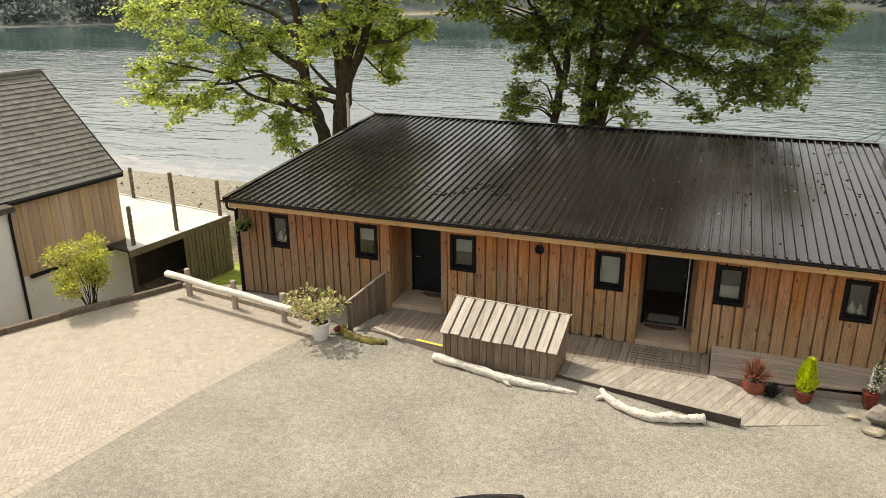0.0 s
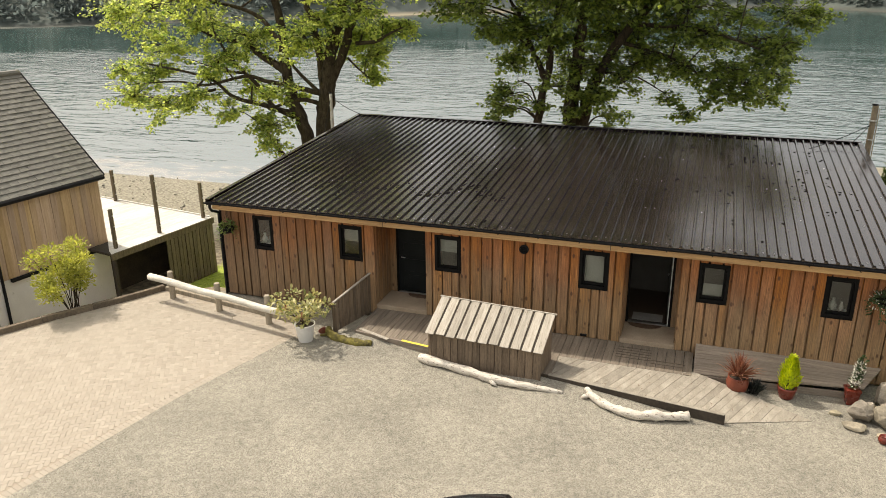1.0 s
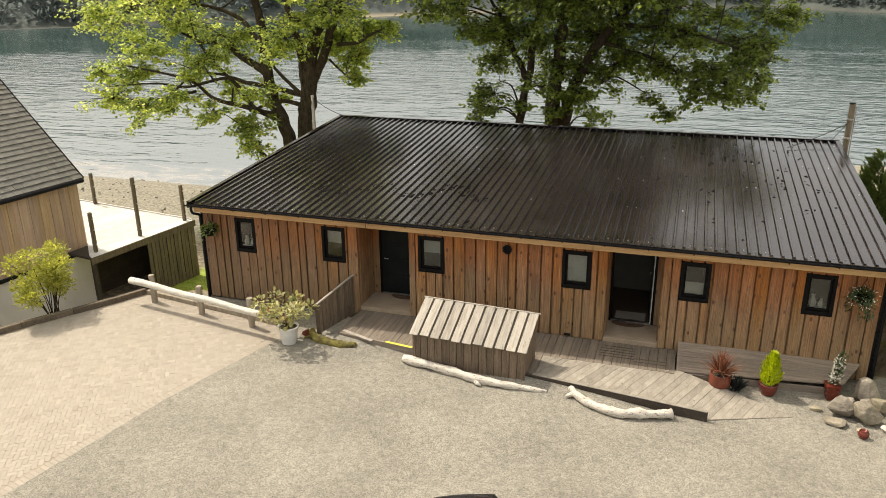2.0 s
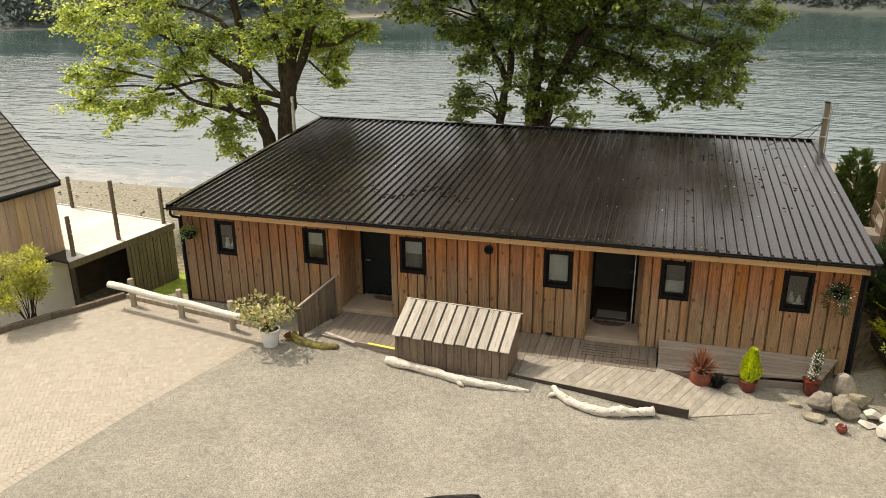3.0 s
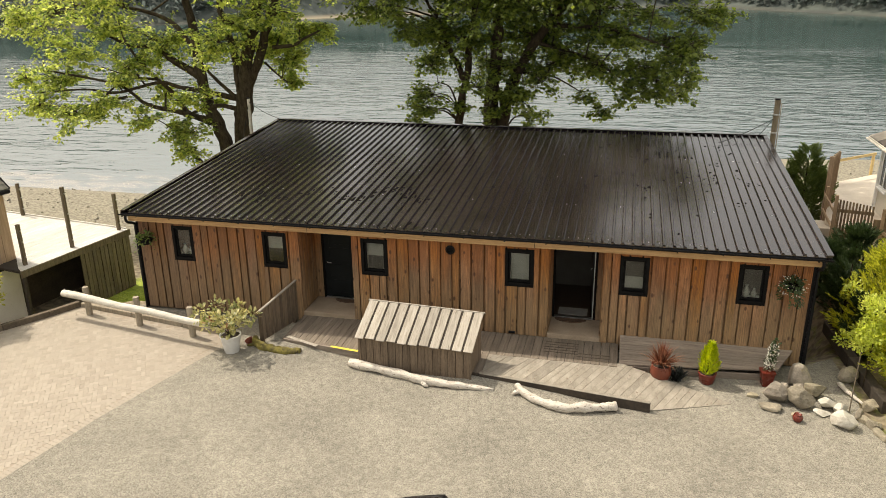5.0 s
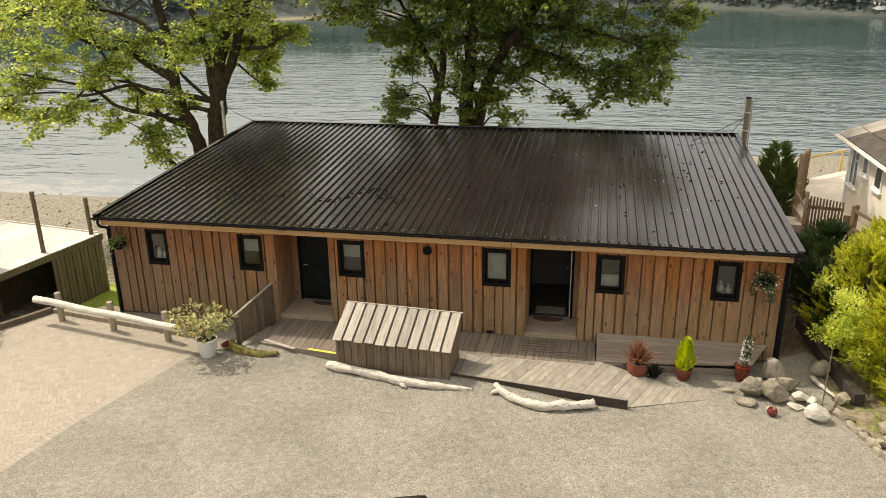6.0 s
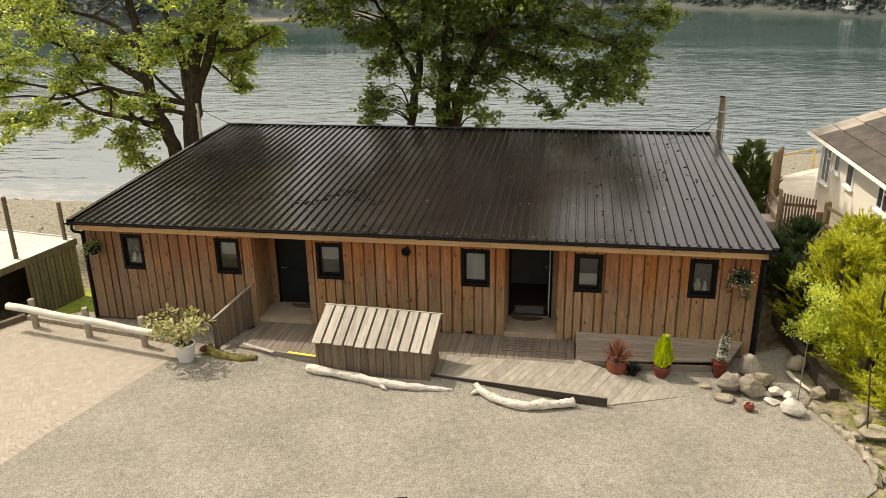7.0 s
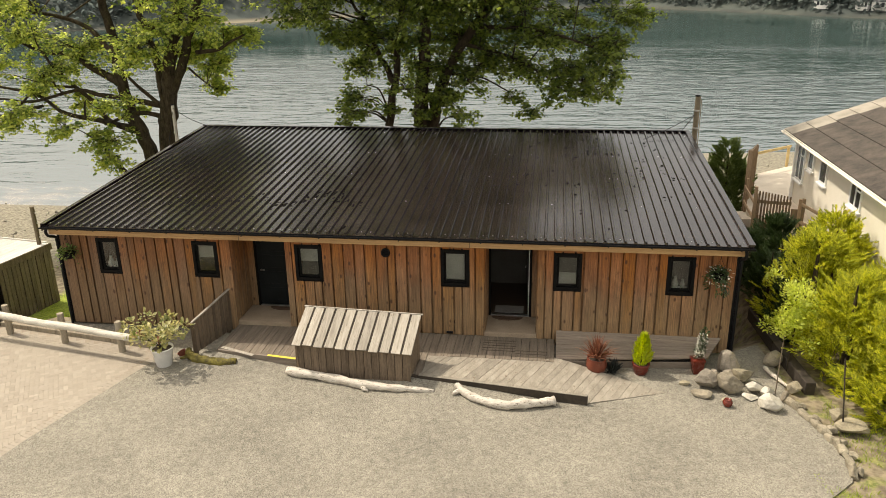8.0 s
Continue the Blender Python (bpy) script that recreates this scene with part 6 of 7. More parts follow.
branch("driftwood_log", "long straight bleached driftwood log on the gravel", [(7.55, -2.13, 0.10), (8.7, -2.36, 0.10), (9.5, -2.56, 0.09), (10.3, -2.60, 0.08), (11.05, -2.58, 0.05)], [0.105, 0.10, 0.10, 0.075, 0.045], DRIFT, 1,
       fork=([(9.42, -2.55, 0.08), (9.5, -2.68, 0.06), (9.6, -2.72, 0.04)], [0.07, 0.05, 0.02]))
branch("driftwood_log", "bowed bleached driftwood branch with a knuckled end", [(11.55, -2.50, 0.20), (11.78, -2.72, 0.13), (12.15, -2.92, 0.09), (12.65, -3.05, 0.09), (13.0, -2.98, 0.11), (13.3, -2.93, 0.11), (13.68, -2.78, 0.10)], [0.05, 0.08, 0.09, 0.095, 0.115, 0.085, 0.095], DRIFT, 2,
       fork=([(11.66, -2.62, 0.12), (11.54, -2.66, 0.10), (11.48, -2.68, 0.06)], [0.06, 0.05, 0.03]))
branch("mossy_log", "short mossy yellow-green log on the gravel", [(4.86, -1.52, 0.20), (4.95, -1.66, 0.12), (5.3, -1.86, 0.10), (5.8, -1.93, 0.10), (6.2, -1.86, 0.10)], [0.06, 0.10, 0.115, 0.11, 0.085], MOSSLOG, 3,
       fork=([(4.95, -1.62, 0.1), (4.82, -1.72, 0.07), (4.72, -1.74, 0.05)], [0.07, 0.04, 0.02]))
rock("pink_stone", "small rounded pinkish stone beside the white pot", (4.66, -1.48, 0.0), (0.13, 0.11, 0.10), 9, TERRA)

# ---- log rail at the paving's edge ----
rail = thing("log_rail", "peeled log rail on three round posts", "railing")
p0, p1 = Vector((-0.98, -1.02, 0.66)), Vector((3.95, -1.93, 0.60))
ln = [p0.lerp(p1, k / 10) + Vector((0, 0, 0.015 * math.sin(k * 1.3))) for k in range(11)]
part("rail_log", tube(bmesh.new(), ln, [0.098 - 0.0012 * k for k in range(11)], 14, 0.03, random.Random(5)), LOGWOOD, rail, "pale peeled log", smooth=True)
for x, y in ((-0.42, -0.93), (1.34, -1.25), (3.07, -1.55)):
    bm = bmesh.new()
    lathe(bm, [(0.085, -0.05), (0.083, 0.6), (0.08, 0.80), (0.072, 0.815)], 14)
    part("post", bm, POSTWOOD, rail, m=pose(x, y + 0.09, 0), smooth=False)

# ---- timber kerb round the paving ----
kerb = thing("timber_kerb", "dark sleeper kerb round the paving's edge", "kerb")
ys = [-9.0, -7.4, -5.9, -4.5, -3.3, -2.2, -1.2, -0.42]
for a, b in zip(ys, ys[1:]):
    xa, xb = kerb_x(a), kerb_x(b)
    L = math.hypot(xb - xa, b - a)
    part("sleeper", boxed(0.005, L - 0.005, 0.0, 0.14, -0.3, 0.15, 0.012, pose(xa, a, 0, 0, 0, math.degrees(math.atan2(b - a, xb - xa)))), DARKWOOD_B, kerb)
for x0, x1 in ((-1.0, 0.8), (0.8, 2.5), (2.5, 4.2)):
    a, b = pave_back(x0) + 0.02, pave_back(x1) + 0.02
    part("sleeper", boxed(0.005, math.hypot(x1 - x0, b - a) - 0.005, 0.0, 0.12, -0.1, 0.12, 0.012, pose(x0, a, 0, 0, 0, math.degrees(math.atan2(b - a, x1 - x0)))), POSTWOOD, kerb)


# ---- pots and plants ----
def pot(name, label, at, prof, material):
    root = thing(name, label, "plant pot", pose(*at))
    top_r, top_z = prof[-1]
    part("pot", lathe(bmesh.new(), prof + [(top_r - 0.02, top_z), (top_r - 0.03, top_z - 0.05), (0.01, top_z - 0.05)]), material, root, smooth=True)
    part("soil", lathe(bmesh.new(), [(top_r - 0.032, top_z - 0.045), (0.01, top_z - 0.03)], 20), SOIL, root)
    return root


def leaf_ball(c, r, n, size, rng, up=0.4, flat=0.8, inner=0.5):
    out = []
    for _ in range(n):
        d = Vector((rng.gauss(0, 1), rng.gauss(0, 1), rng.gauss(0, 1))).normalized()
        p = Vector(c) + Vector((d.x, d.y, d.z * flat)) * r * rng.uniform(inner, 1.0)
        out.append((p, d + Vector((rng.gauss(0, 0.4), rng.gauss(0, 0.4), up + rng.gauss(0, 0.3))), size * rng.uniform(0.6, 1.3), rng.uniform(-0.8, 0.8)))
    return out


def white_pot_plant():
    rng = random.Random(31)
    root = pot("potted_shrub", "white ribbed pot with a variegated yellow-green shrub", (4.45, -2.0, 0), [(0.17, 0.0), (0.18, 0.02), (0.19, 0.10), (0.198, 0.11), (0.205, 0.19), (0.213, 0.20), (0.222, 0.30), (0.23, 0.31), (0.24, 0.42), (0.262, 0.44), (0.262, 0.47)], WHITEPOT)
    sp, red = [], []
    for k in range(13):
        a = k * 2.4 + rng.uniform(-0.3, 0.3)
        L = rng.uniform(0.5, 0.9)
        tip = Vector((math.cos(a) * L * 0.85 - 0.05, math.sin(a) * L * 0.7, 0.55 + rng.uniform(0.15, 0.6)))
        part("stem", tube(bmesh.new(), [(0, 0, 0.40), tip * 0.5 + Vector((0, 0, 0.3)), tip], [0.014, 0.010, 0.005], 5), BARK, root)
        sp += leaf_ball(tip, 0.17, 34, 0.13, rng)
        sp += leaf_ball(tip * 0.6 + Vector((0, 0, 0.24)), 0.15, 16, 0.12, rng)
        if k in (2, 7):
            red += leaf_ball(tip + Vector((0, 0, 0.1)), 0.09, 14, 0.09, rng)
    tagged(part("leaves", leaves(sp, "oval", LEAF_POT), root), kind="stuff")
    tagged(part("red_shoots", leaves(red, "oval", LEAF_RED), root), kind="stuff")


white_pot_plant()


def red_grass_pot():
    rng = random.Random(32)
    root = pot("potted_cordyline", "round terracotta-red pot with a spiky red cordyline", (14.62, -1.30, 0), [(0.14, 0.0), (0.18, 0.05), (0.23, 0.2), (0.235, 0.28), (0.205, 0.38), (0.215, 0.41)], TERRA)
    sp = []
    for _ in range(190):
        a, k = rng.uniform(0, 6.28), rng.uniform(0.02, 1.0) ** 1.4
        d = Vector((math.cos(a) * k, math.sin(a) * k, 1.3 - 1.1 * k + rng.uniform(0, 0.25)))
        sp.append((Vector((math.cos(a) * 0.03, math.sin(a) * 0.03, 0.40)), d, rng.uniform(0.36, 0.60), rng.uniform(-0.5, 0.5)))
    tagged(part("leaves", leaves(sp, "spike", LEAF_RED), root), kind="stuff")
    dk = thing("black_grass", "small clump of dark grassy leaves on the gravel", "plant", pose(15.0, -1.2, 0))
    sp = []
    for _ in range(90):
        a, k = rng.uniform(0, 6.28), rng.uniform(0.2, 1.0)
        sp.append((Vector((rng.gauss(0, 0.04), rng.gauss(0, 0.04), 0.0)), Vector((math.cos(a) * k, math.sin(a) * k, 0.9)), rng.uniform(0.22, 0.36), 0.0))
    tagged(part("leaves", leaves(sp, "blade", LEAF_BLK), dk), kind="stuff")


red_grass_pot()


def cypress_pot():
    rng = random.Random(33)
    root = pot("potted_cypress", "red pot with a small bright yellow cypress", (15.63, -1.17, 0), [(0.13, 0.0), (0.15, 0.03), (0.19, 0.20), (0.20, 0.24), (0.20, 0.27)], REDPOT)
    part("trunk", tube(bmesh.new(), [(0, 0, 0.2), (0, 0, 0.5), (0.02, 0, 0.85)], [0.02, 0.015, 0.005], 6), BARK, root)
    sp = []
    for _ in range(1500):
        z = rng.uniform(0, 1)
        r = 0.215 * (math.sin(math.pi * (0.22 + 0.75 * z)) ** 0.8) * (1 - 0.35 * z) * rng.uniform(0.6, 1.2)
        a = rng.uniform(0, 6.28)
        r *= 1 + 0.14 * math.sin(a * 3 + z * 9)
        p = Vector((r * 0.92 * math.cos(a) + 0.03 * z, r * 0.92 * math.sin(a), 0.25 + z * 0.72))
        sp.append((p, (math.cos(a) * 0.5, math.sin(a) * 0.5, 1.0 + rng.gauss(0, 0.25)), rng.uniform(0.05, 0.11), rng.uniform(-0.8, 0.8)))
    tagged(part("foliage", leaves(sp, "frond", LEAF_YEL), root), kind="stuff")


cypress_pot()


def flower_pot():
    rng = random.Random(34)
    root = thing("potted_flower", "square tapered red pot with a white-flowering climber", "plant pot", pose(16.9, -1.0, 0, 0, 0, 8))
    bm = bmesh.new()
    for z0, z1, r0, r1 in ((0.0, 0.32, 0.095, 0.130), (0.32, 0.36, 0.145, 0.145)):
        lo = [bm.verts.new((sx * r0, sy * r0, z0)) for sx, sy in ((-1, -1), (1, -1), (1, 1), (-1, 1))]
        hi = [bm.verts.new((sx * r1, sy * r1, z1)) for sx, sy in ((-1, -1), (1, -1), (1, 1), (-1, 1))]
        bm.faces.new(lo[::-1]); bm.faces.new(hi)
        for i in range(4):
            bm.faces.new((lo[i], lo[(i + 1) % 4], hi[(i + 1) % 4], hi[i]))
    part("pot", bm, REDPOT, root)
    st = bmesh.new()
    tube(st, [(0, 0, 0.37), (0.03, 0, 0.7), (0.10, 0, 1.1)], [0.012, 0.010, 0.005], 6)
    part("stem", st, BARK, root)
    sp, fl = [], []
    for k in range(9):
        c = Vector((0.01 + 0.010 * k, 0, 0.44 + 0.075 * k))
        sp += leaf_ball(c, 0.11 - 0.005 * k, 26, 0.07, rng)
        fl += leaf_ball(c, 0.13 - 0.004 * k, 40 if k < 7 else 6, 0.05, rng)
    tagged(part("leaves", leaves(sp, "oval", LEAF_DRK), root), kind="stuff")
    tagged(part("flowers", leaves(fl, "oval", LEAF_FLW), root, "small white flowers"), kind="stuff")


flower_pot()


def hanging_basket(at, flowers, seed):
    rng = random.Random(seed)
    root = thing("hanging_basket", "hanging basket of trailing green leaves" + (" and white flowers" if flowers else " under the eave"), "plant basket", pose(*at))
    part("basket", lathe(bmesh.new(), [(0.03, -0.17), (0.10, -0.15), (0.16, -0.08), (0.19, 0.0), (0.17, 0.0), (0.02, -0.02)], 18), BLACKFRAME, root)
    ch = bmesh.new()
    for k in range(3):
        a = k * 2.09
        tube(ch, [(0.18 * math.cos(a), 0.18 * math.sin(a), 0.0), (0, 0, 0.42)], [0.004, 0.004], 4)
    part("chain", ch, BLACKFRAME, root)
    part("hook", tube(bmesh.new(), [(0, 0, 0.42), (0, 0.02, 0.46), (0, 0.16, 0.46), (0, 0.34, 0.46)], [0.008] * 4, 6), BLACKFRAME, root)
    sp = leaf_ball((0, 0, 0.02), 0.24, 260, 0.08, rng, 0.1, 0.7, 0.3)
    for k in range(8 if flowers else 4):
        a = rng.uniform(0, 6.28)
        for j in range(14):
            sp.append((Vector((0.24 * math.cos(a), 0.24 * math.sin(a), -0.03 * j)) + Vector((rng.gauss(0, 0.04), rng.gauss(0, 0.04), 0)), (math.cos(a), math.sin(a), -0.5), 0.07, rng.uniform(-0.6, 0.6)))
    tagged(part("leaves", leaves(sp, "oval", LEAF_DRK if flowers else LEAF_MID), root), kind="stuff")
    if flowers:
        fl = leaf_ball((0, 0, -0.02), 0.30, 90, 0.045, rng, 0.0, 0.8, 0.8)
        tagged(part("flowers", leaves(fl, "oval", LEAF_FLW), root, "tiny white flowers"), kind="stuff")


hanging_basket((1.27, -0.30, 2.12), False, 71)
hanging_basket((17.32, -0.30, 2.14), True, 72)


def left_bush():
    rng = random.Random(35)
    root = thing("garden_shrub", "airy yellow-green shrub behind the sleeper kerb", "shrub", pose(-2.72, -2.15, -0.35))
    sp = []
    for k in range(17):
        a = k * 2.4
        r = rng.uniform(0.15, 0.95)
        h = rng.uniform(1.0, 2.25) * (1 - 0.2 * r)
        tip = Vector((math.cos(a) * r * 0.8, math.sin(a) * r * 1.15, h))
        part("stem", tube(bmesh.new(), [(rng.gauss(0, 0.07), rng.gauss(0, 0.07), 0), tip * 0.5 + Vector((0, 0, 0.1)), tip], [0.016, 0.012, 0.005], 5), BARK, root)
        sp += leaf_ball(tip, 0.34, 260, 0.095, rng, 0.4, 0.8, 0.25)
        sp += leaf_ball(tip * 0.75, 0.20, 45, 0.08, rng, 0.4, 0.8, 0.25)
    tagged(part("leaves", leaves(sp, "oval", LEAF_BUSH), root), kind="stuff")


left_bush()

# ---- rockery ----
for i, (x, y, z, sx, sy, sz, rot, m_) in enumerate([
        (17.57, -0.95, 0, 0.31, 0.25, 0.33, 10, None), (16.98, -1.62, 0, 0.36, 0.28, 0.24, 30, None), (17.44, -1.75, 0, 0.38, 0.28, 0.22, -20, None), (17.80, -1.32, 0.08, 0.36, 0.24, 0.16, -25, None),
        (16.85, -2.05, 0, 0.34, 0.20, 0.09, 5, None), (17.95, -1.76, 0.08, 0.26, 0.18, 0.10, 15, QUARTZ), (17.81, -2.05, 0, 0.22, 0.15, 0.08, -5, QUARTZ), (18.13, -2.40, 0, 0.33, 0.23, 0.20, -30, QUARTZ),
        (18.67, -0.45, 0, 0.26, 0.20, 0.20, 0, None), (16.55, -1.60, 0, 0.15, 0.10, 0.06, 0, None), (17.18, -1.42, 0, 0.18, 0.13, 0.20, 0, None), (17.30, -2.26, 0, 0.13, 0.09, 0.07, 0, None),
        (18.22, -1.90, 0, 0.20, 0.15, 0.13, 50, QUARTZ), (17.55, -1.30, 0, 0.22, 0.18, 0.16, 10, None), (18.84, -1.66, 0, 0.25, 0.16, 0.15, 35, None), (18.54, -2.08, 0, 0.14, 0.10, 0.13, 60, None)]):
    rock("garden_stone", "worn tan boulder of the rockery" if m_ is None else "angular white quartz boulder of the rockery", (x, y, z - 0.02), (sx * 0.92, sy * 0.92, sz * 1.05), 100 + i, m_, rot)
edge = [(18.60, -2.20, -50), (18.70, -2.36, -58), (18.78, -2.58, -66), (18.85, -2.80, -68), (18.92, -3.03, -68), (18.98, -3.24, -72), (19.04, -3.46, -74), (19.08, -3.67, -78),
        (19.11, -3.88, -84), (19.12, -4.10, -90), (19.11, -4.34, -95), (19.07, -4.60, -100)]
for i, (x, y, rot) in enumerate(edge):
    rr = random.Random(i)
    rock("edging_stone", "small flat grey stone in the yard's edging", (x, y, -0.03), (rr.uniform(0.19, 0.23), rr.uniform(0.08, 0.11), rr.uniform(0.09, 0.12)), 140 + i, EDGING, rot, group="edging stones")
    if i % 2:
        rock("edging_stone", "small flat grey stone in the yard's edging", (x + 0.13, y + 0.06, -0.03), (rr.uniform(0.10, 0.15), rr.uniform(0.08, 0.11), rr.uniform(0.07, 0.10)), 180 + i, EDGING, rot + 30, group="edging stones")
rock("garden_stone", "flat tan boulder under the conifers", (19.41, -2.71, 0.0), (0.24, 0.18, 0.14), 161, None, 20)
rock("garden_stone", "flat tan boulder under the conifers", (19.52, -3.14, 0.0), (0.36, 0.24, 0.15), 162, None, -15)
bowl = lathe(bmesh.new(), [(0.055, 0.0), (0.085, 0.03), (0.105, 0.09), (0.09, 0.14), (0.066, 0.16), (0.074, 0.172), (0.058, 0.172), (0.05, 0.14), (0.01, 0.12)], 22)
tagged(part("glazed_jar", bowl, REDPOT, m=pose(17.30, -2.42, 0.0), smooth=True), "small round red glazed jar by the stones", "jar")
branch("driftwood_log", "thin bleached branch beside the rockery", [(18.45, -0.75, 0.08), (18.55, -1.1, 0.08), (18.75, -1.55, 0.06)], [0.05, 0.045, 0.03], DRIFT, 8)
st = thing("garden_stake", "slim bamboo stake leaning beside the rockery", "stake")
part("stake", tube(bmesh.new(), [(18.42, -1.80, 0.0), (18.52, -1.5, 0.55), (18.64, -1.15, 1.1)], [0.013, 0.012, 0.010], 7), DARKWOOD_B, st)
st = thing("garden_stake", "dark upright stake in front of the conifers", "stake")
part("stake", tube(bmesh.new(), [(19.37, -3.14, -0.05), (19.28, -3.13, 0.75), (19.18, -3.12, 1.6)], [0.016, 0.015, 0.014], 6), DARKWOOD, st)
part("cross_tie", tube(bmesh.new(), [(19.21, -3.12, 1.18), (19.36, -3.12, 1.2)], [0.01, 0.01], 5), DARKWOOD, st)
sleeper = thing("sleeper_wall", "dark sleeper edging beside the cabin", "kerb")
for (xa, ya), (xb, yb) in (((18.72, 2.2), (18.85, 0.3)), ((18.85, 0.28), (19.05, -1.7))):
    part("sleeper", boxed(0.0, math.hypot(xb - xa, yb - ya), 0.0, 0.22, -0.05, 0.26, 0.01, pose(xa, ya, 0, 0, 0, math.degrees(math.atan2(yb - ya, xb - xa)))), DARKWOOD, sleeper)
climb = thing("garden_shrub", "small-leaved pale green shrub beside the cabin", "shrub", pose(18.95, -0.7, 0))
rng = random.Random(36)
cs = []
for k in range(30):
    cs += leaf_ball((rng.gauss(0, 0.24), rng.gauss(0, 0.3), rng.uniform(0.8, 2.1)), 0.22, 110, 0.07, rng, 0.3, 0.9, 0.2)
part("stem", tube(bmesh.new(), [(0, 0, 0), (0.02, 0, 0.8), (0.05, 0.02, 1.6)], [0.025, 0.02, 0.008], 6), BARK, climb)
tagged(part("leaves", leaves(cs, "oval", LEAF_FRESH), climb), kind="stuff")

# ---- fences, gate and patio at the right ----
gate = thing("picket_gate", "timber picket gate between posts", "gate")
gx0, gy0, gx1, gy1 = 19.90, 7.12, 20.86, 6.90
gl = math.hypot(gx1 - gx0, gy1 - gy0)
GM = pose(gx0, gy0, 0, 0, 0, math.degrees(math.atan2(gy1 - gy0, gx1 - gx0)))
for k in range(11):
    w = gl / 11
    a, b, zt = k * w + 0.009, (k + 1) * w - 0.009, 2.12 - 0.012 * k
    bm = prism([(a, -0.012), (b, -0.012), (b, 0.012), (a, 0.012)], 0.62, zt - 0.05)
    for v in bm.verts:
        if v.co.z > 1.5:
            v.co.x += (0.012 if v.co.x < (a + b) / 2 else -0.012)
            v.co.z += 0.05
    bmesh.ops.transform(bm, matrix=GM, verts=bm.verts)
    part("picket", bm, FENCEDARK, gate)
part("rail", boxed(0, gl, 0.013, 0.05, 0.95, 1.05, 0.004, GM), FENCEDARK, gate)
part("rail", boxed(0, gl, 0.013, 0.05, 1.72, 1.82, 0.004, GM), FENCEDARK, gate)
for x, zt in ((-0.12, 2.25), (gl + 0.2, 1.95)):
    part("post", boxed(x, x + 0.1, -0.05, 0.05, 0.3, zt, 0.006, GM), FENCEWOOD, gate)
part("side_panel", boxed(gl + 0.01, gl + 0.199, -0.012, 0.02, 0.8, 1.62, 0.004, GM), FENCEDARK, gate)
fence = thing("patio_fence", "pale timber post and rail fence round the patio", "fence")
for (xa, ya), (xb, yb), zs, zt, mt in (((21.12, 6.85), (21.6, 4.6), (1.2, 1.75), 1.98, FENCEDARK), ((19.98, 9.15), (19.84, 7.22), (1.15, 1.65), 2.0, FENCEWOOD), ((21.14, 13.37), (23.01, 15.0), (1.82,), 1.9, YELLOWPINE)):
    L = math.hypot(xb - xa, yb - ya)
    FM = pose(xa, ya, 0, 0, 0, math.degrees(math.atan2(yb - ya, xb - xa)))
    for z in zs:
        part("rail", boxed(0, L, -0.02, 0.02, z, z + 0.10, 0.004, FM), mt, fence)
    for x in (0.0, L - 0.1):
        part("post", boxed(x, x + 0.1, 0.021, 0.10, 0.3, zt, 0.006, FM), mt, fence)
screen = thing("fence_screen", "tall boarded timber screen behind the conifer", "fence")
for k in range(7):
    part("board", boxed(20.03 + k * 0.09, 20.07 + k * 0.09, 9.3 + k * 0.2, 9.49 + k * 0.2, 0.3, 2.85, 0.004), FENCEWOOD, screen)
part("post", boxed(19.98, 20.10, 9.18, 9.29, 0.2, 2.95, 0.006), FENCEWOOD, screen)
pat = prism([(20.0, 8.6), (20.6, 7.0), (21.74, 6.6), (21.74, 10.05), (24.5, 10.05), (24.5, 16.2), (23.1, 15.0), (21.24, 13.37), (20.5, 11.6)], 0.2, 1.06)
tagged(part("patio", pat, PATIO), "pale sunlit patio terrace", "patio", kind="structure")
part_steps = thing("garden_steps", "pale timber steps down from the patio", "steps")
for k in range(3):
    part("tread", boxed(19.35 + 0.2 * k, 19.75 + 0.2 * k, 8.2, 9.1, 0.0, 0.45 + 0.2 * k, 0.006), PATIO, part_steps)

# ---- pole and wires behind the cabin ----
def utility_pole(name, label, x, y, z0, z1, r, mt):
    root = thing(name, label, "pole", pose(x, y, 0))
    part("shaft", tube(bmesh.new(), [(0, 0, z0), (0, 0, (z0 + z1) / 2), (0.02, 0, z1)], [r, r * 0.95, r * 0.9], 10), mt, root, smooth=True)
    part("cap", lathe(bmesh.new(), [(r * 0.7, z1), (r, z1 + 0.02), (r * 0.8, z1 + 0.05), (0.02, z1 + 0.06)], 12), BLACKPLASTIC, root)
    for z in (z1 - 0.5, z1 - 1.1):
        part("band", lathe(bmesh.new(), [(r * 1.08, z), (r * 1.1, z + 0.01), (r * 1.1, z + 0.04), (r * 1.08, z + 0.05)], 12), STEEL, root)
    part("conduit", tube(bmesh.new(), [(r + 0.03, -r * 0.6, z0), (r + 0.03, -r * 0.6, z1 - 0.1)], [0.016, 0.016], 7), POSTWOOD, root, "pale cable conduit")
    return root


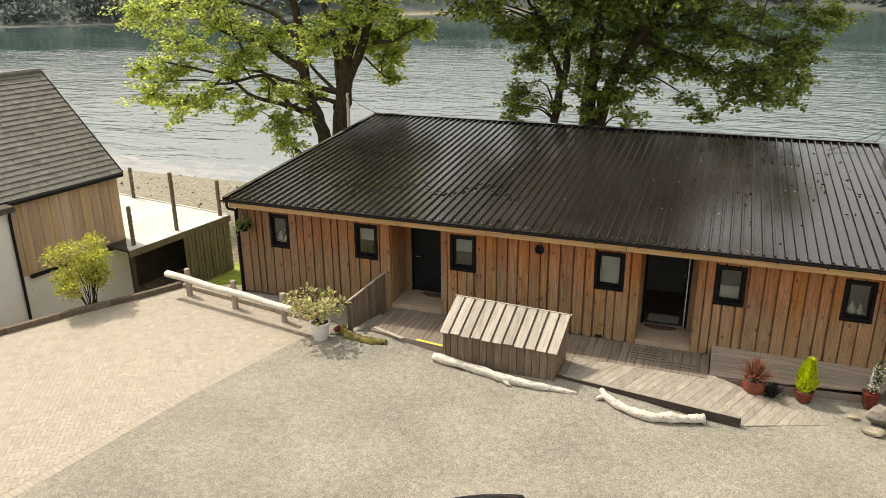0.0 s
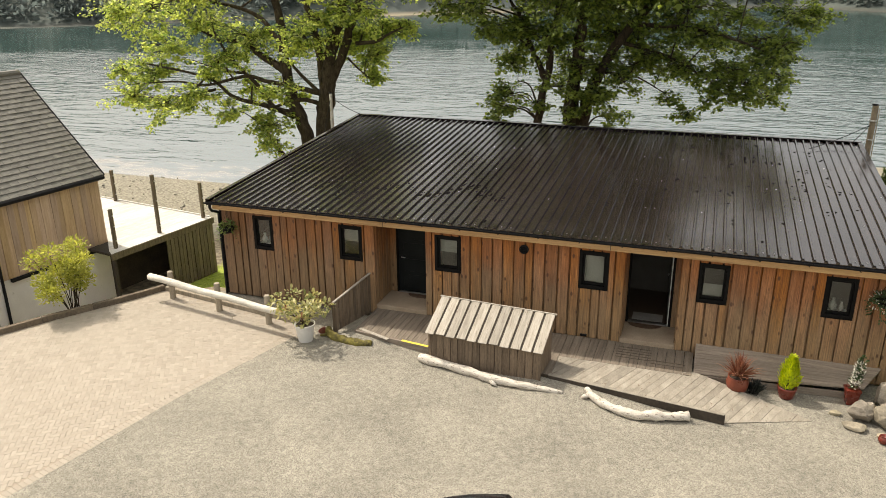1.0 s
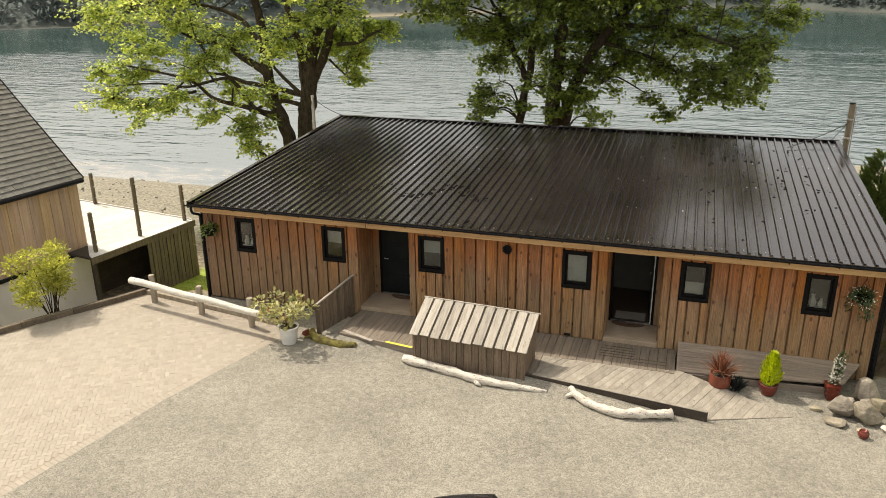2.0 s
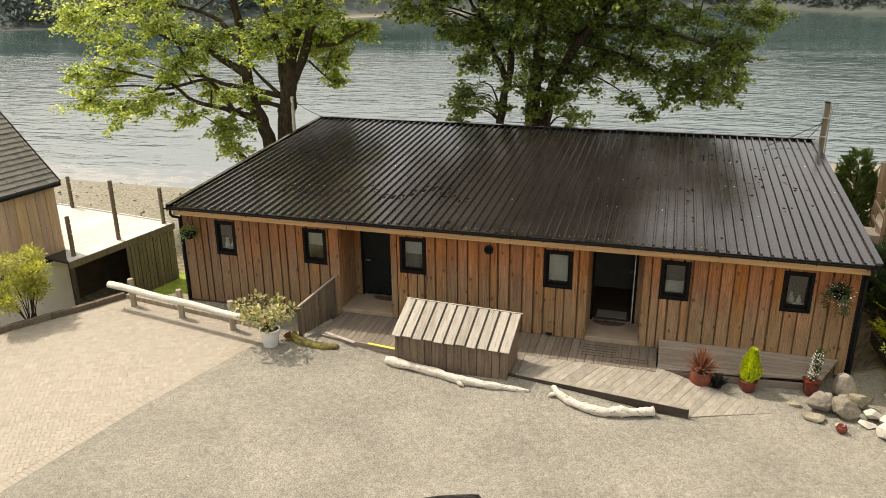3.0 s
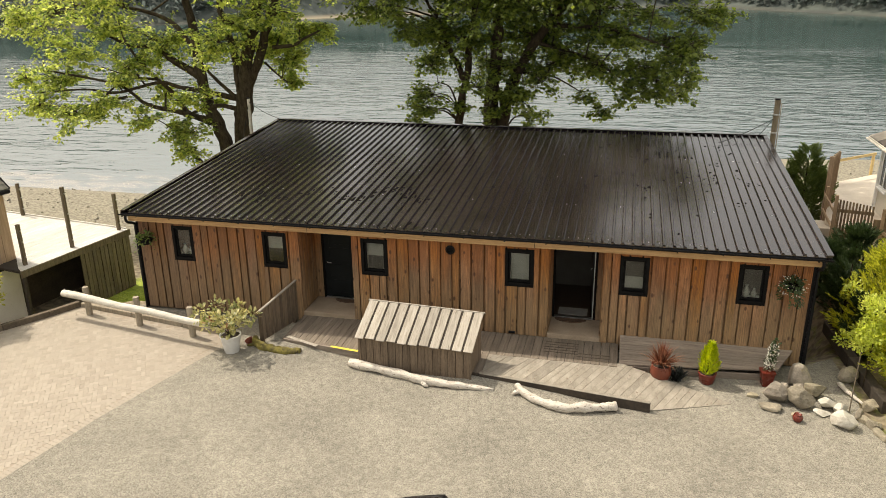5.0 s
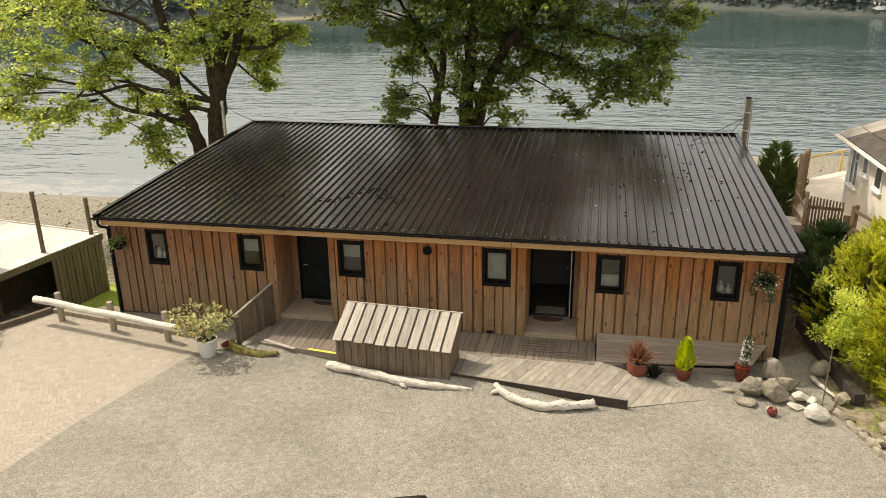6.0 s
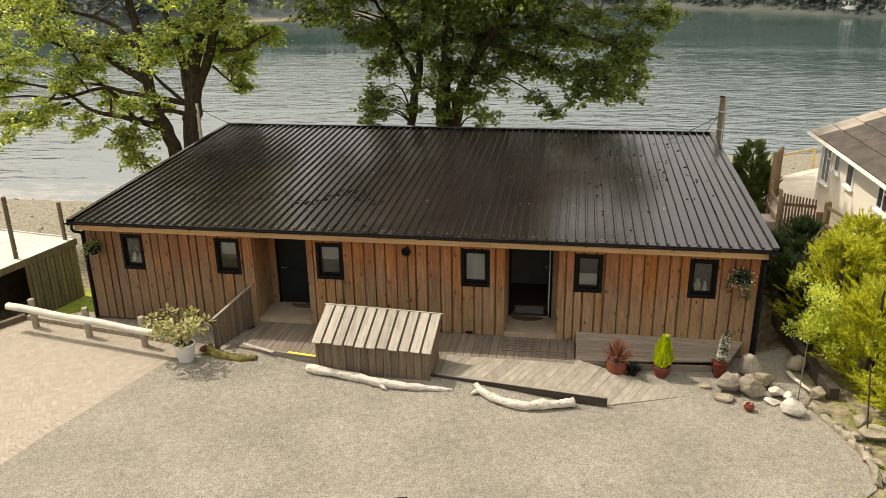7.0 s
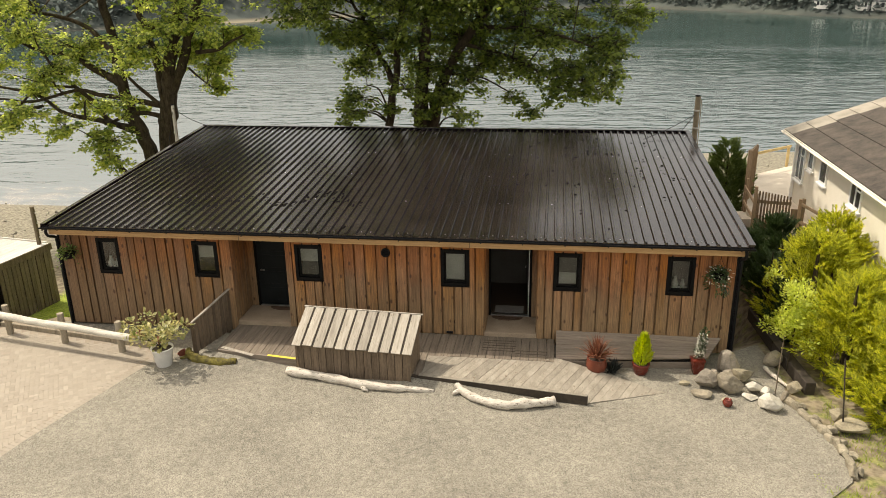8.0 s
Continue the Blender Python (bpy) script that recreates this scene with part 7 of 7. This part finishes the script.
utility_pole("utility_pole", "weathered wooden pole with a cable conduit", 18.28, 9.9, -1.2, 4.62, 0.10, GREENPOST)
utility_pole("utility_pole", "pale slim pole beside the sycamore", -1.55, 11.6, -1.4, 3.9, 0.07, LOGWOOD)
wire = thing("overhead_wires", "thin dark cables from the poles to the roof", "cable")
for a, b, s in (((18.22, 9.85, 4.0), (17.75, 9.3, 3.56), 0.01), ((18.22, 9.85, 4.0), (16.4, 8.2, 3.48), 0.05), ((-1.55, 11.6, 3.8), (0.95, 9.2, 3.58), 0.08), ((-1.55, 11.6, 3.7), (-1.15, 9.8, 2.0), 0.02)):
    a, b = Vector(a), Vector(b)
    ln = [a.lerp(b, k / 8) - Vector((0, 0, s * math.sin(math.pi * k / 8))) for k in range(9)]
    part("cable", tube(bmesh.new(), ln, [0.011] * 9, 5), BLACKPLASTIC, wire)

# ---- small things on the cabin ----
vent = thing("wall_lamp", "round black slatted bulkhead lamp on the boards", "lamp", pose(9.53, -0.066, 2.33, 90, 0, 0))
part("rim", lathe(bmesh.new(), [(0.10, 0.0), (0.115, 0.01), (0.115, 0.04), (0.10, 0.055), (0.085, 0.055), (0.085, 0.03), (0.01, 0.03)], 26), BLACKPLASTIC, vent, smooth=False)
for k in range(3):
    part("slat", boxed(-0.08, 0.08, -0.05 + k * 0.045, -0.035 + k * 0.045, 0.03, 0.06, 0.003), BLACKFRAME, vent)


def half_mat(x, y, z, w, label):
    pts = [(x + w * math.cos(math.pi * k / 14), y - w * 0.55 * math.sin(math.pi * k / 14)) for k in range(15)]
    tagged(part("doormat", prism(pts[::-1], z, z + 0.018), MAT_COIR), label, "doormat", "doormats")


half_mat(12.45, 0.88, 0.312, 0.40, "half-round brown coir doormat at the open door")
half_mat(6.48, 0.88, 0.312, 0.38, "half-round brown coir doormat at the closed door")
tagged(part("inner_mat", boxed(12.1, 12.85, 1.15, 1.6, 0.302, 0.315, 0.003), CURTAIN), "pale grey mat inside the open door", "doormat")
bx = thing("wall_box", "small white box fixed to the lower wall", "box")
part("box_body", boxed(11.0, 11.16, -0.11, -0.066, 0.24, 0.30, 0.008), BLACKPLASTIC, bx)


# ---- rough grass at the yard's corner ----
def tufts():
    rng = random.Random(64)
    sp = []
    for _ in range(2600):
        x, y = rng.uniform(18.45, 21.5), rng.uniform(-7.5, -1.5)
        if x < 19.25 and y > -4.6 or noise.noise(Vector((x * 1.4, y * 1.4, 3))) < -0.05:
            continue
        for _ in range(3):
            a = rng.uniform(0, 6.28)
            sp.append((Vector((x + rng.gauss(0, 0.03), y + rng.gauss(0, 0.03), float(ground_z(x, y)))), (math.cos(a) * 0.5, math.sin(a) * 0.5, 1), rng.uniform(0.04, 0.10), rng.uniform(-0.5, 0.5)))
    tagged(part("grass_tufts", leaves(sp, "blade", GRASSLEAF)), "thin rough grass and weeds on bare soil", "grass", kind="stuff")
    lawn = []
    for _ in range(5000):
        x, y = rng.uniform(-4.4, 0.8), rng.uniform(1.4, 9.5)
        lawn.append((Vector((x, y, float(ground_z(x, y)))), (rng.gauss(0, 0.4), rng.gauss(0, 0.4), 1), rng.uniform(0.05, 0.11), rng.uniform(-0.5, 0.5)))
    tagged(part("lawn_grass", leaves(lawn, "blade", GRASSLEAF)), "bright green lawn grass beside the cabin", "grass", kind="stuff")


tufts()


# ---- a dark car at the yard's near side ----
def car():
    root = thing("car", "dark hatchback parked on the gravel yard", "car", pose(11.45, -9.87, 0, 0, 0, 205))
    # local x across, y forwards; the rear faces the cabin
    def ring(y, w, z0, z1, k=0.16):
        return [(-w, y, z0 + k), (-w + k * 0.6, y, z0), (w - k * 0.6, y, z0), (w, y, z0 + k), (w * 0.99, y, z1 - k), (w - k, y, z1), (-w + k, y, z1), (-w * 0.99, y, z1 - k)]

    def loft(rings):
        bm = bmesh.new()
        vs = [[bm.verts.new(p) for p in r] for r in rings]
        for a, b in zip(vs, vs[1:]):
            for i in range(8):
                bm.faces.new((a[i], a[(i + 1) % 8], b[(i + 1) % 8], b[i]))
        bm.faces.new(vs[0][::-1]); bm.faces.new(vs[-1])
        bmesh.ops.recalc_face_normals(bm, faces=bm.faces[:])
        return bm

    part("body", loft([ring(-2.0, 0.78, 0.35, 0.85), ring(-1.9, 0.86, 0.25, 0.95), ring(-1.0, 0.89, 0.22, 0.97), ring(0.6, 0.89, 0.22, 0.96), ring(1.6, 0.85, 0.24, 0.84), ring(2.0, 0.74, 0.32, 0.70)]), CARPAINT, root, smooth=True)
    part("cabin_glass", loft([ring(-1.86, 0.74, 0.94, 1.02, 0.03), ring(-1.66, 0.70, 0.94, 1.38, 0.08), ring(-0.6, 0.70, 0.94, 1.43, 0.08), ring(0.2, 0.68, 0.94, 1.36, 0.08), ring(0.95, 0.70, 0.93, 0.99, 0.02)]), FARGLASS, root, "dark tinted car glass", smooth=True)
    rf = bmesh.new()
    rows = []
    for y, w, z in ((-1.86, 0.50, 1.405), (-1.82, 0.60, 1.43), (-1.6, 0.66, 1.455), (-0.7, 0.68, 1.475), (0.15, 0.66, 1.42)):
        rows.append([rf.verts.new((x * w, y, z - 0.05 * x * x)) for x in (-1, -0.8, -0.4, 0, 0.4, 0.8, 1)] + [rf.verts.new((x * w, y, z - 0.05 * x * x - 0.03)) for x in (1, 0.8, 0.4, 0, -0.4, -0.8, -1)])
    for a, b in zip(rows, rows[1:]):
        for i in range(14):
            rf.faces.new((a[i], a[(i + 1) % 14], b[(i + 1) % 14], b[i]))
    rf.faces.new(rows[0][::-1]); rf.faces.new(rows[-1])
    bmesh.ops.recalc_face_normals(rf, faces=rf.faces[:])
    part("roof", rf, CARPAINT, root, smooth=True)
    for sx in (-1, 1):
        part("tail_lamp", boxed(sx * 0.72 - 0.09, sx * 0.72 + 0.09, -2.0, -1.93, 0.74, 0.92, 0.02), LAMPRED, root, "red tail lamp")
        part("headlamp", boxed(sx * 0.62 - 0.12, sx * 0.62 + 0.12, 1.86, 1.97, 0.60, 0.70, 0.02), FARGLASS, root)
        part("mirror", boxed(sx * 0.95 - 0.08, sx * 0.95 + 0.08, 0.45, 0.57, 0.92, 1.05, 0.03), CARPAINT, root)
        for y in (-1.25, 1.25):
            wh = tagged(new("wheel"), "alloy wheel")
            wh.parent = root
            wh.matrix_basis = pose(sx * 0.80, y, 0.31, 0, 90, 0)
            part("tyre", lathe(bmesh.new(), [(0.20, -0.1), (0.29, -0.1), (0.31, -0.07), (0.31, 0.07), (0.29, 0.1), (0.20, 0.1)], 24), TYRE, wh, smooth=True)
            part("rim", lathe(bmesh.new(), [(0.05, -0.105), (0.19, -0.10), (0.198, 0.0), (0.19, 0.10), (0.05, 0.105)], 20), ALLOY, wh)


car()


# ---- far shore ----
def far_side():
    rng = random.Random(90)
    spots = []
    for i in range(2900):
        x = rng.uniform(-240, 200) if i % 3 else rng.uniform(20, 120)
        sf = float(shore_far(x))
        d = abs(rng.gauss(0, 1)) * 22 + rng.uniform(5, 12)
        if -80 < x < -44 and d < 16:
            continue
        y = sf + d
        z = float(ground_z(x, y))
        h, r = rng.uniform(2.0, 5.0) * (0.7 + d / 60), rng.uniform(1.3, 3.0)
        for _ in range(28):
            dd = Vector((rng.gauss(0, 1), rng.gauss(0, 1), rng.gauss(0, 1))).normalized()
            p = Vector((x, y, z + h * 0.5)) + Vector((dd.x * r, dd.y * r, dd.z * h * 0.5)) * rng.uniform(0.6, 1.0)
            spots.append((p, dd + Vector((0, 0, 0.3)), rng.uniform(0.9, 1.9), rng.uniform(-1, 1)))
    ob = part("far_woods", leaves(spots, "oval", LEAF_FAR_HAZED))
    tagged(ob, "woods and scrub along the far shore, coloured with distance haze", "woods", kind="stuff")


far_side()


def far_house(x, w, d, h, rot):
    sf = float(shore_far(x))
    y = sf + 8
    z = float(ground_z(x, y)) - 0.3
    root = thing("far_house", "small white house on the far shore", "house", pose(x, y, z, 0, 0, rot), "houses on the far shore")
    part("wall", boxed(-w / 2, w / 2, -d / 2, d / 2, 0, h, 0), FARWHITE, root)
    bm = bmesh.new()
    v = [bm.verts.new(p) for p in ((-w / 2 - 0.2, -d / 2 - 0.2, h), (w / 2 + 0.2, -d / 2 - 0.2, h), (w / 2 + 0.2, d / 2 + 0.2, h), (-w / 2 - 0.2, d / 2 + 0.2, h), (-w / 2 - 0.2, 0, h + d * 0.36), (w / 2 + 0.2, 0, h + d * 0.36))]
    for f in ((0, 1, 5, 4), (2, 3, 4, 5), (0, 4, 3), (1, 2, 5), (3, 2, 1, 0)):
        bm.faces.new([v[i] for i in f])
    part("roof", bm, FARROOF, root)
    for k in range(3):
        part("window", boxed(-w / 2 + w * (k + 0.7) / 3.6, -w / 2 + w * (k + 1.25) / 3.6, -d / 2 - 0.03, -d / 2 - 0.002, 0.9, 1.9, 0), FARGLASS, root)


far_house(79.5, 3.6, 2.4, 1.9, -40)
far_house(86.0, 2.8, 2.2, 2.0, -40)
far_house(90.0, 4.6, 3.0, 2.1, -42)


# ---- stones on the beach ----
def beach_stones():
    rng = random.Random(77)
    bmv, bmf = [], []
    tmpl = bmesh.new()
    bmesh.ops.create_icosphere(tmpl, subdivisions=1, radius=1.0)
    tmpl.verts.ensure_lookup_table()
    tv = [v.co.copy() for v in tmpl.verts]
    tf = [tuple(v.index for v in f.verts) for f in tmpl.faces]
    tmpl.free()
    for _ in range(420):
        x, y = rng.uniform(-26, -2), rng.uniform(13, 21.5)
        if rng.random() < 0.3:
            x, y = rng.uniform(20, 33), rng.uniform(18, 36)
        s = rng.uniform(0.03, 0.09) * (1.6 if rng.random() < 0.08 else 1)
        z = float(ground_z(x, y))
        q = Euler((rng.uniform(0, 3), rng.uniform(0, 3), rng.uniform(0, 6))).to_matrix()
        n0 = len(bmv)
        k = [rng.uniform(0.8, 1.2) for _ in tv]
        bmv.extend([tuple(q @ Vector((v.x * s * kk, v.y * s * 0.8 * kk, v.z * s * 0.5)) + Vector((x, y, z))) for v, kk in zip(tv, k)])
        bmf.extend([tuple(n0 + i for i in f) for f in tf])
    tagged(part("beach_stones", raw(bmv, bmf, BEACH_J, True)), "loose wet stones and weed along the water's edge", "stones", kind="stuff")


BEACH_J = mat("beach_stone", (0.10, 0.092, 0.068), (0.24, 0.215, 0.165), 0.7, 3, 30, 0.4, vary=0.3, island=True)
beach_stones()


# ---- cladding boards of the cabin's front ----
def clad_front():
    holes = [(a, b, WIN_Z0 - 0.024, WIN_Z1) for a, b in WINDOWS] + [(a, b, 0.0, 3.0) for a, b in PORCHES]
    period = 0.286
    rng = random.Random(17)

    def lay(a, b, y, d):
        z0, z1 = (0.215 if 5.5 < (a + b) / 2 < 13.66 else 0.06), 2.655
        cuts = sorted({a, b} | {e for h in holes for e in h[:2] if a < e < b})
        for p, q in zip(cuts, cuts[1:]):
            if q - p < 0.012:
                continue
            hit = [h for h in holes if h[0] - 1e-6 <= (p + q) / 2 <= h[1] + 1e-6]
            spans = [(z0, z1)] if not hit else [(z0, hit[0][2] - 0.002), (hit[0][3] + 0.002, z1)]
            for s0, s1 in spans:
                if s1 - s0 > 0.04:
                    s0j = s0 + (rng.uniform(-0.012, 0.0) if s0 < 1 else 0)
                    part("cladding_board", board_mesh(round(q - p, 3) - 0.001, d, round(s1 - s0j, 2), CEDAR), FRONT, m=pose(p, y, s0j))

    x = X0 + 0.02
    while x < X1 - 0.05:
        step_ = period * rng.choice((0.72, 0.88, 1.0, 1.0, 1.12))
        w = step_ - rng.uniform(0.022, 0.046)
        lay(x + w - 0.03, min(x + step_ + 0.03, X1 - 0.02), 0.012, 0.016)
        lay(x, min(x + w, X1 - 0.02), -0.064, 0.048)
        x += step_


clad_front()


# ---- moss and debris on the roof ----
def roof_moss():
    rng = random.Random(44)
    v, f = [], []

    def blob(x, y, s):
        n0 = len(v)
        k = 7
        for i in range(k):
            a = 2 * math.pi * i / k
            r = s * rng.uniform(0.6, 1.2)
            yy = y + r * 1.3 * math.sin(a)
            v.append((x + r * math.cos(a), yy, roof_z(yy) + 0.002))
        v.append((x, y, roof_z(y) + s * 0.45))
        f.extend([(n0 + i, n0 + (i + 1) % k, n0 + k) for i in range(k)])

    pitch = 0.2254
    for _ in range(230):
        if rng.random() < 0.30:
            k, y = rng.randint(53, 72), rng.uniform(4.0, 9.1) - rng.random() ** 3 * 3
        elif rng.random() < 0.7:
            k = rng.randint(10, 33)
            y = 0.9 + 0.04 * k + 0.5 * math.sin(k * 0.7) + rng.gauss(0, 0.25)
        else:
            k, y = rng.randint(1, 74), rng.uniform(0, 9)
        x = 0.80 + pitch * (k + rng.choice((0.08, 0.58, 0.3)))
        for _ in range(rng.randint(1, 3)):
            blob(x + rng.gauss(0, 0.02), y + rng.gauss(0, 0.08), rng.uniform(0.02, 0.05))
    tagged(part("moss_clumps", raw(v, f, ROOFSPOT), ROOF, "dark moss clumps along the ribs"), kind="stuff")


roof_moss()


# ---- paving blocks ----
def pavers():
    L, W = 0.2, 0.1
    th = math.radians(33)
    c, s = math.cos(th), math.sin(th)
    h_mesh = mesh_of(boxed(0.0012, L - 0.0012, 0.0012, W - 0.0012, -0.05, 0.0, 0.003), BRICK)
    v_mesh = mesh_of(boxed(0.0012, W - 0.0012, 0.0012, L - 0.0012, -0.05, 0.0, 0.003), BRICK)
    blocks = []
    for i in range(-110, 110):
        for j in range(-110, 110):
            k = (i - j) % 4                                 # herringbone in units of half a block
            if k == 0:
                blocks.append((i, j, 0))
            elif k == 3:
                blocks.append((i, j, 1))
    rng = random.Random(6)
    rest_v, rest_f = [], []
    near = []
    for i, j, up in blocks:
        u, v = i * W, j * W
        cu, cv = (u + W / 2, v + W) if up else (u + W, v + W / 2)
        cx, cy = -1.0 + cu * c - cv * s, -5.0 + cu * s + cv * c
        if cy < -10.5 or cy > -0.4 or cx < kerb_x(cy) + 0.13 or cx > pave_right(cy) - 0.20 or cy > pave_back(cx) - 0.1:
            continue
        near.append((cx, cy, u, v, up))
    near.sort(key=lambda e: (e[0] - 2.2) ** 2 + (e[1] + 7.6) ** 2)
    for n_, (cx, cy, u, v, up) in enumerate(near):
        z = 0.002 + rng.uniform(-0.0015, 0.0015)
        x, y = -1.0 + u * c - v * s, -5.0 + u * s + v * c
        if n_ < 290:
            part("paver", v_mesh if up else h_mesh, paving, m=pose(x, y, z, 0, 0, 33))
        else:
            a, b = (W, L) if up else (L, W)
            n0 = len(rest_v)
            for zz, g in ((z - 0.03, 0.0012), (z - 0.002, 0.0012), (z, 0.004)):
                for px, py in ((g, g), (a - g, g), (a - g, b - g), (g, b - g)):
                    rest_v.append((x + px * c - py * s, y + px * s + py * c, zz))
            for lo in (0, 4):
                for q in range(4):
                    rest_f.append((n0 + lo + q, n0 + lo + (q + 1) % 4, n0 + lo + 4 + (q + 1) % 4, n0 + lo + 4 + q))
            rest_f.append((n0 + 8, n0 + 9, n0 + 10, n0 + 11))
    tagged(part("paver_field", raw(rest_v, rest_f, BRICK_J), paving), kind="stuff")
    y = -10.4                                               # a straight border course along the gravel
    edge_mesh = mesh_of(boxed(0.003, 0.197, 0.003, 0.097, -0.05, 0.0, 0.004), BRICK)
    while y < -1.8:
        x = pave_right(y)
        x2 = pave_right(y + 0.1)
        part("border_block", edge_mesh, paving, m=pose(x - 0.2, y, 0.003, 0, 0, -math.degrees(math.atan2(x2 - x, 0.1))))
        y += 0.1
    

pavers()
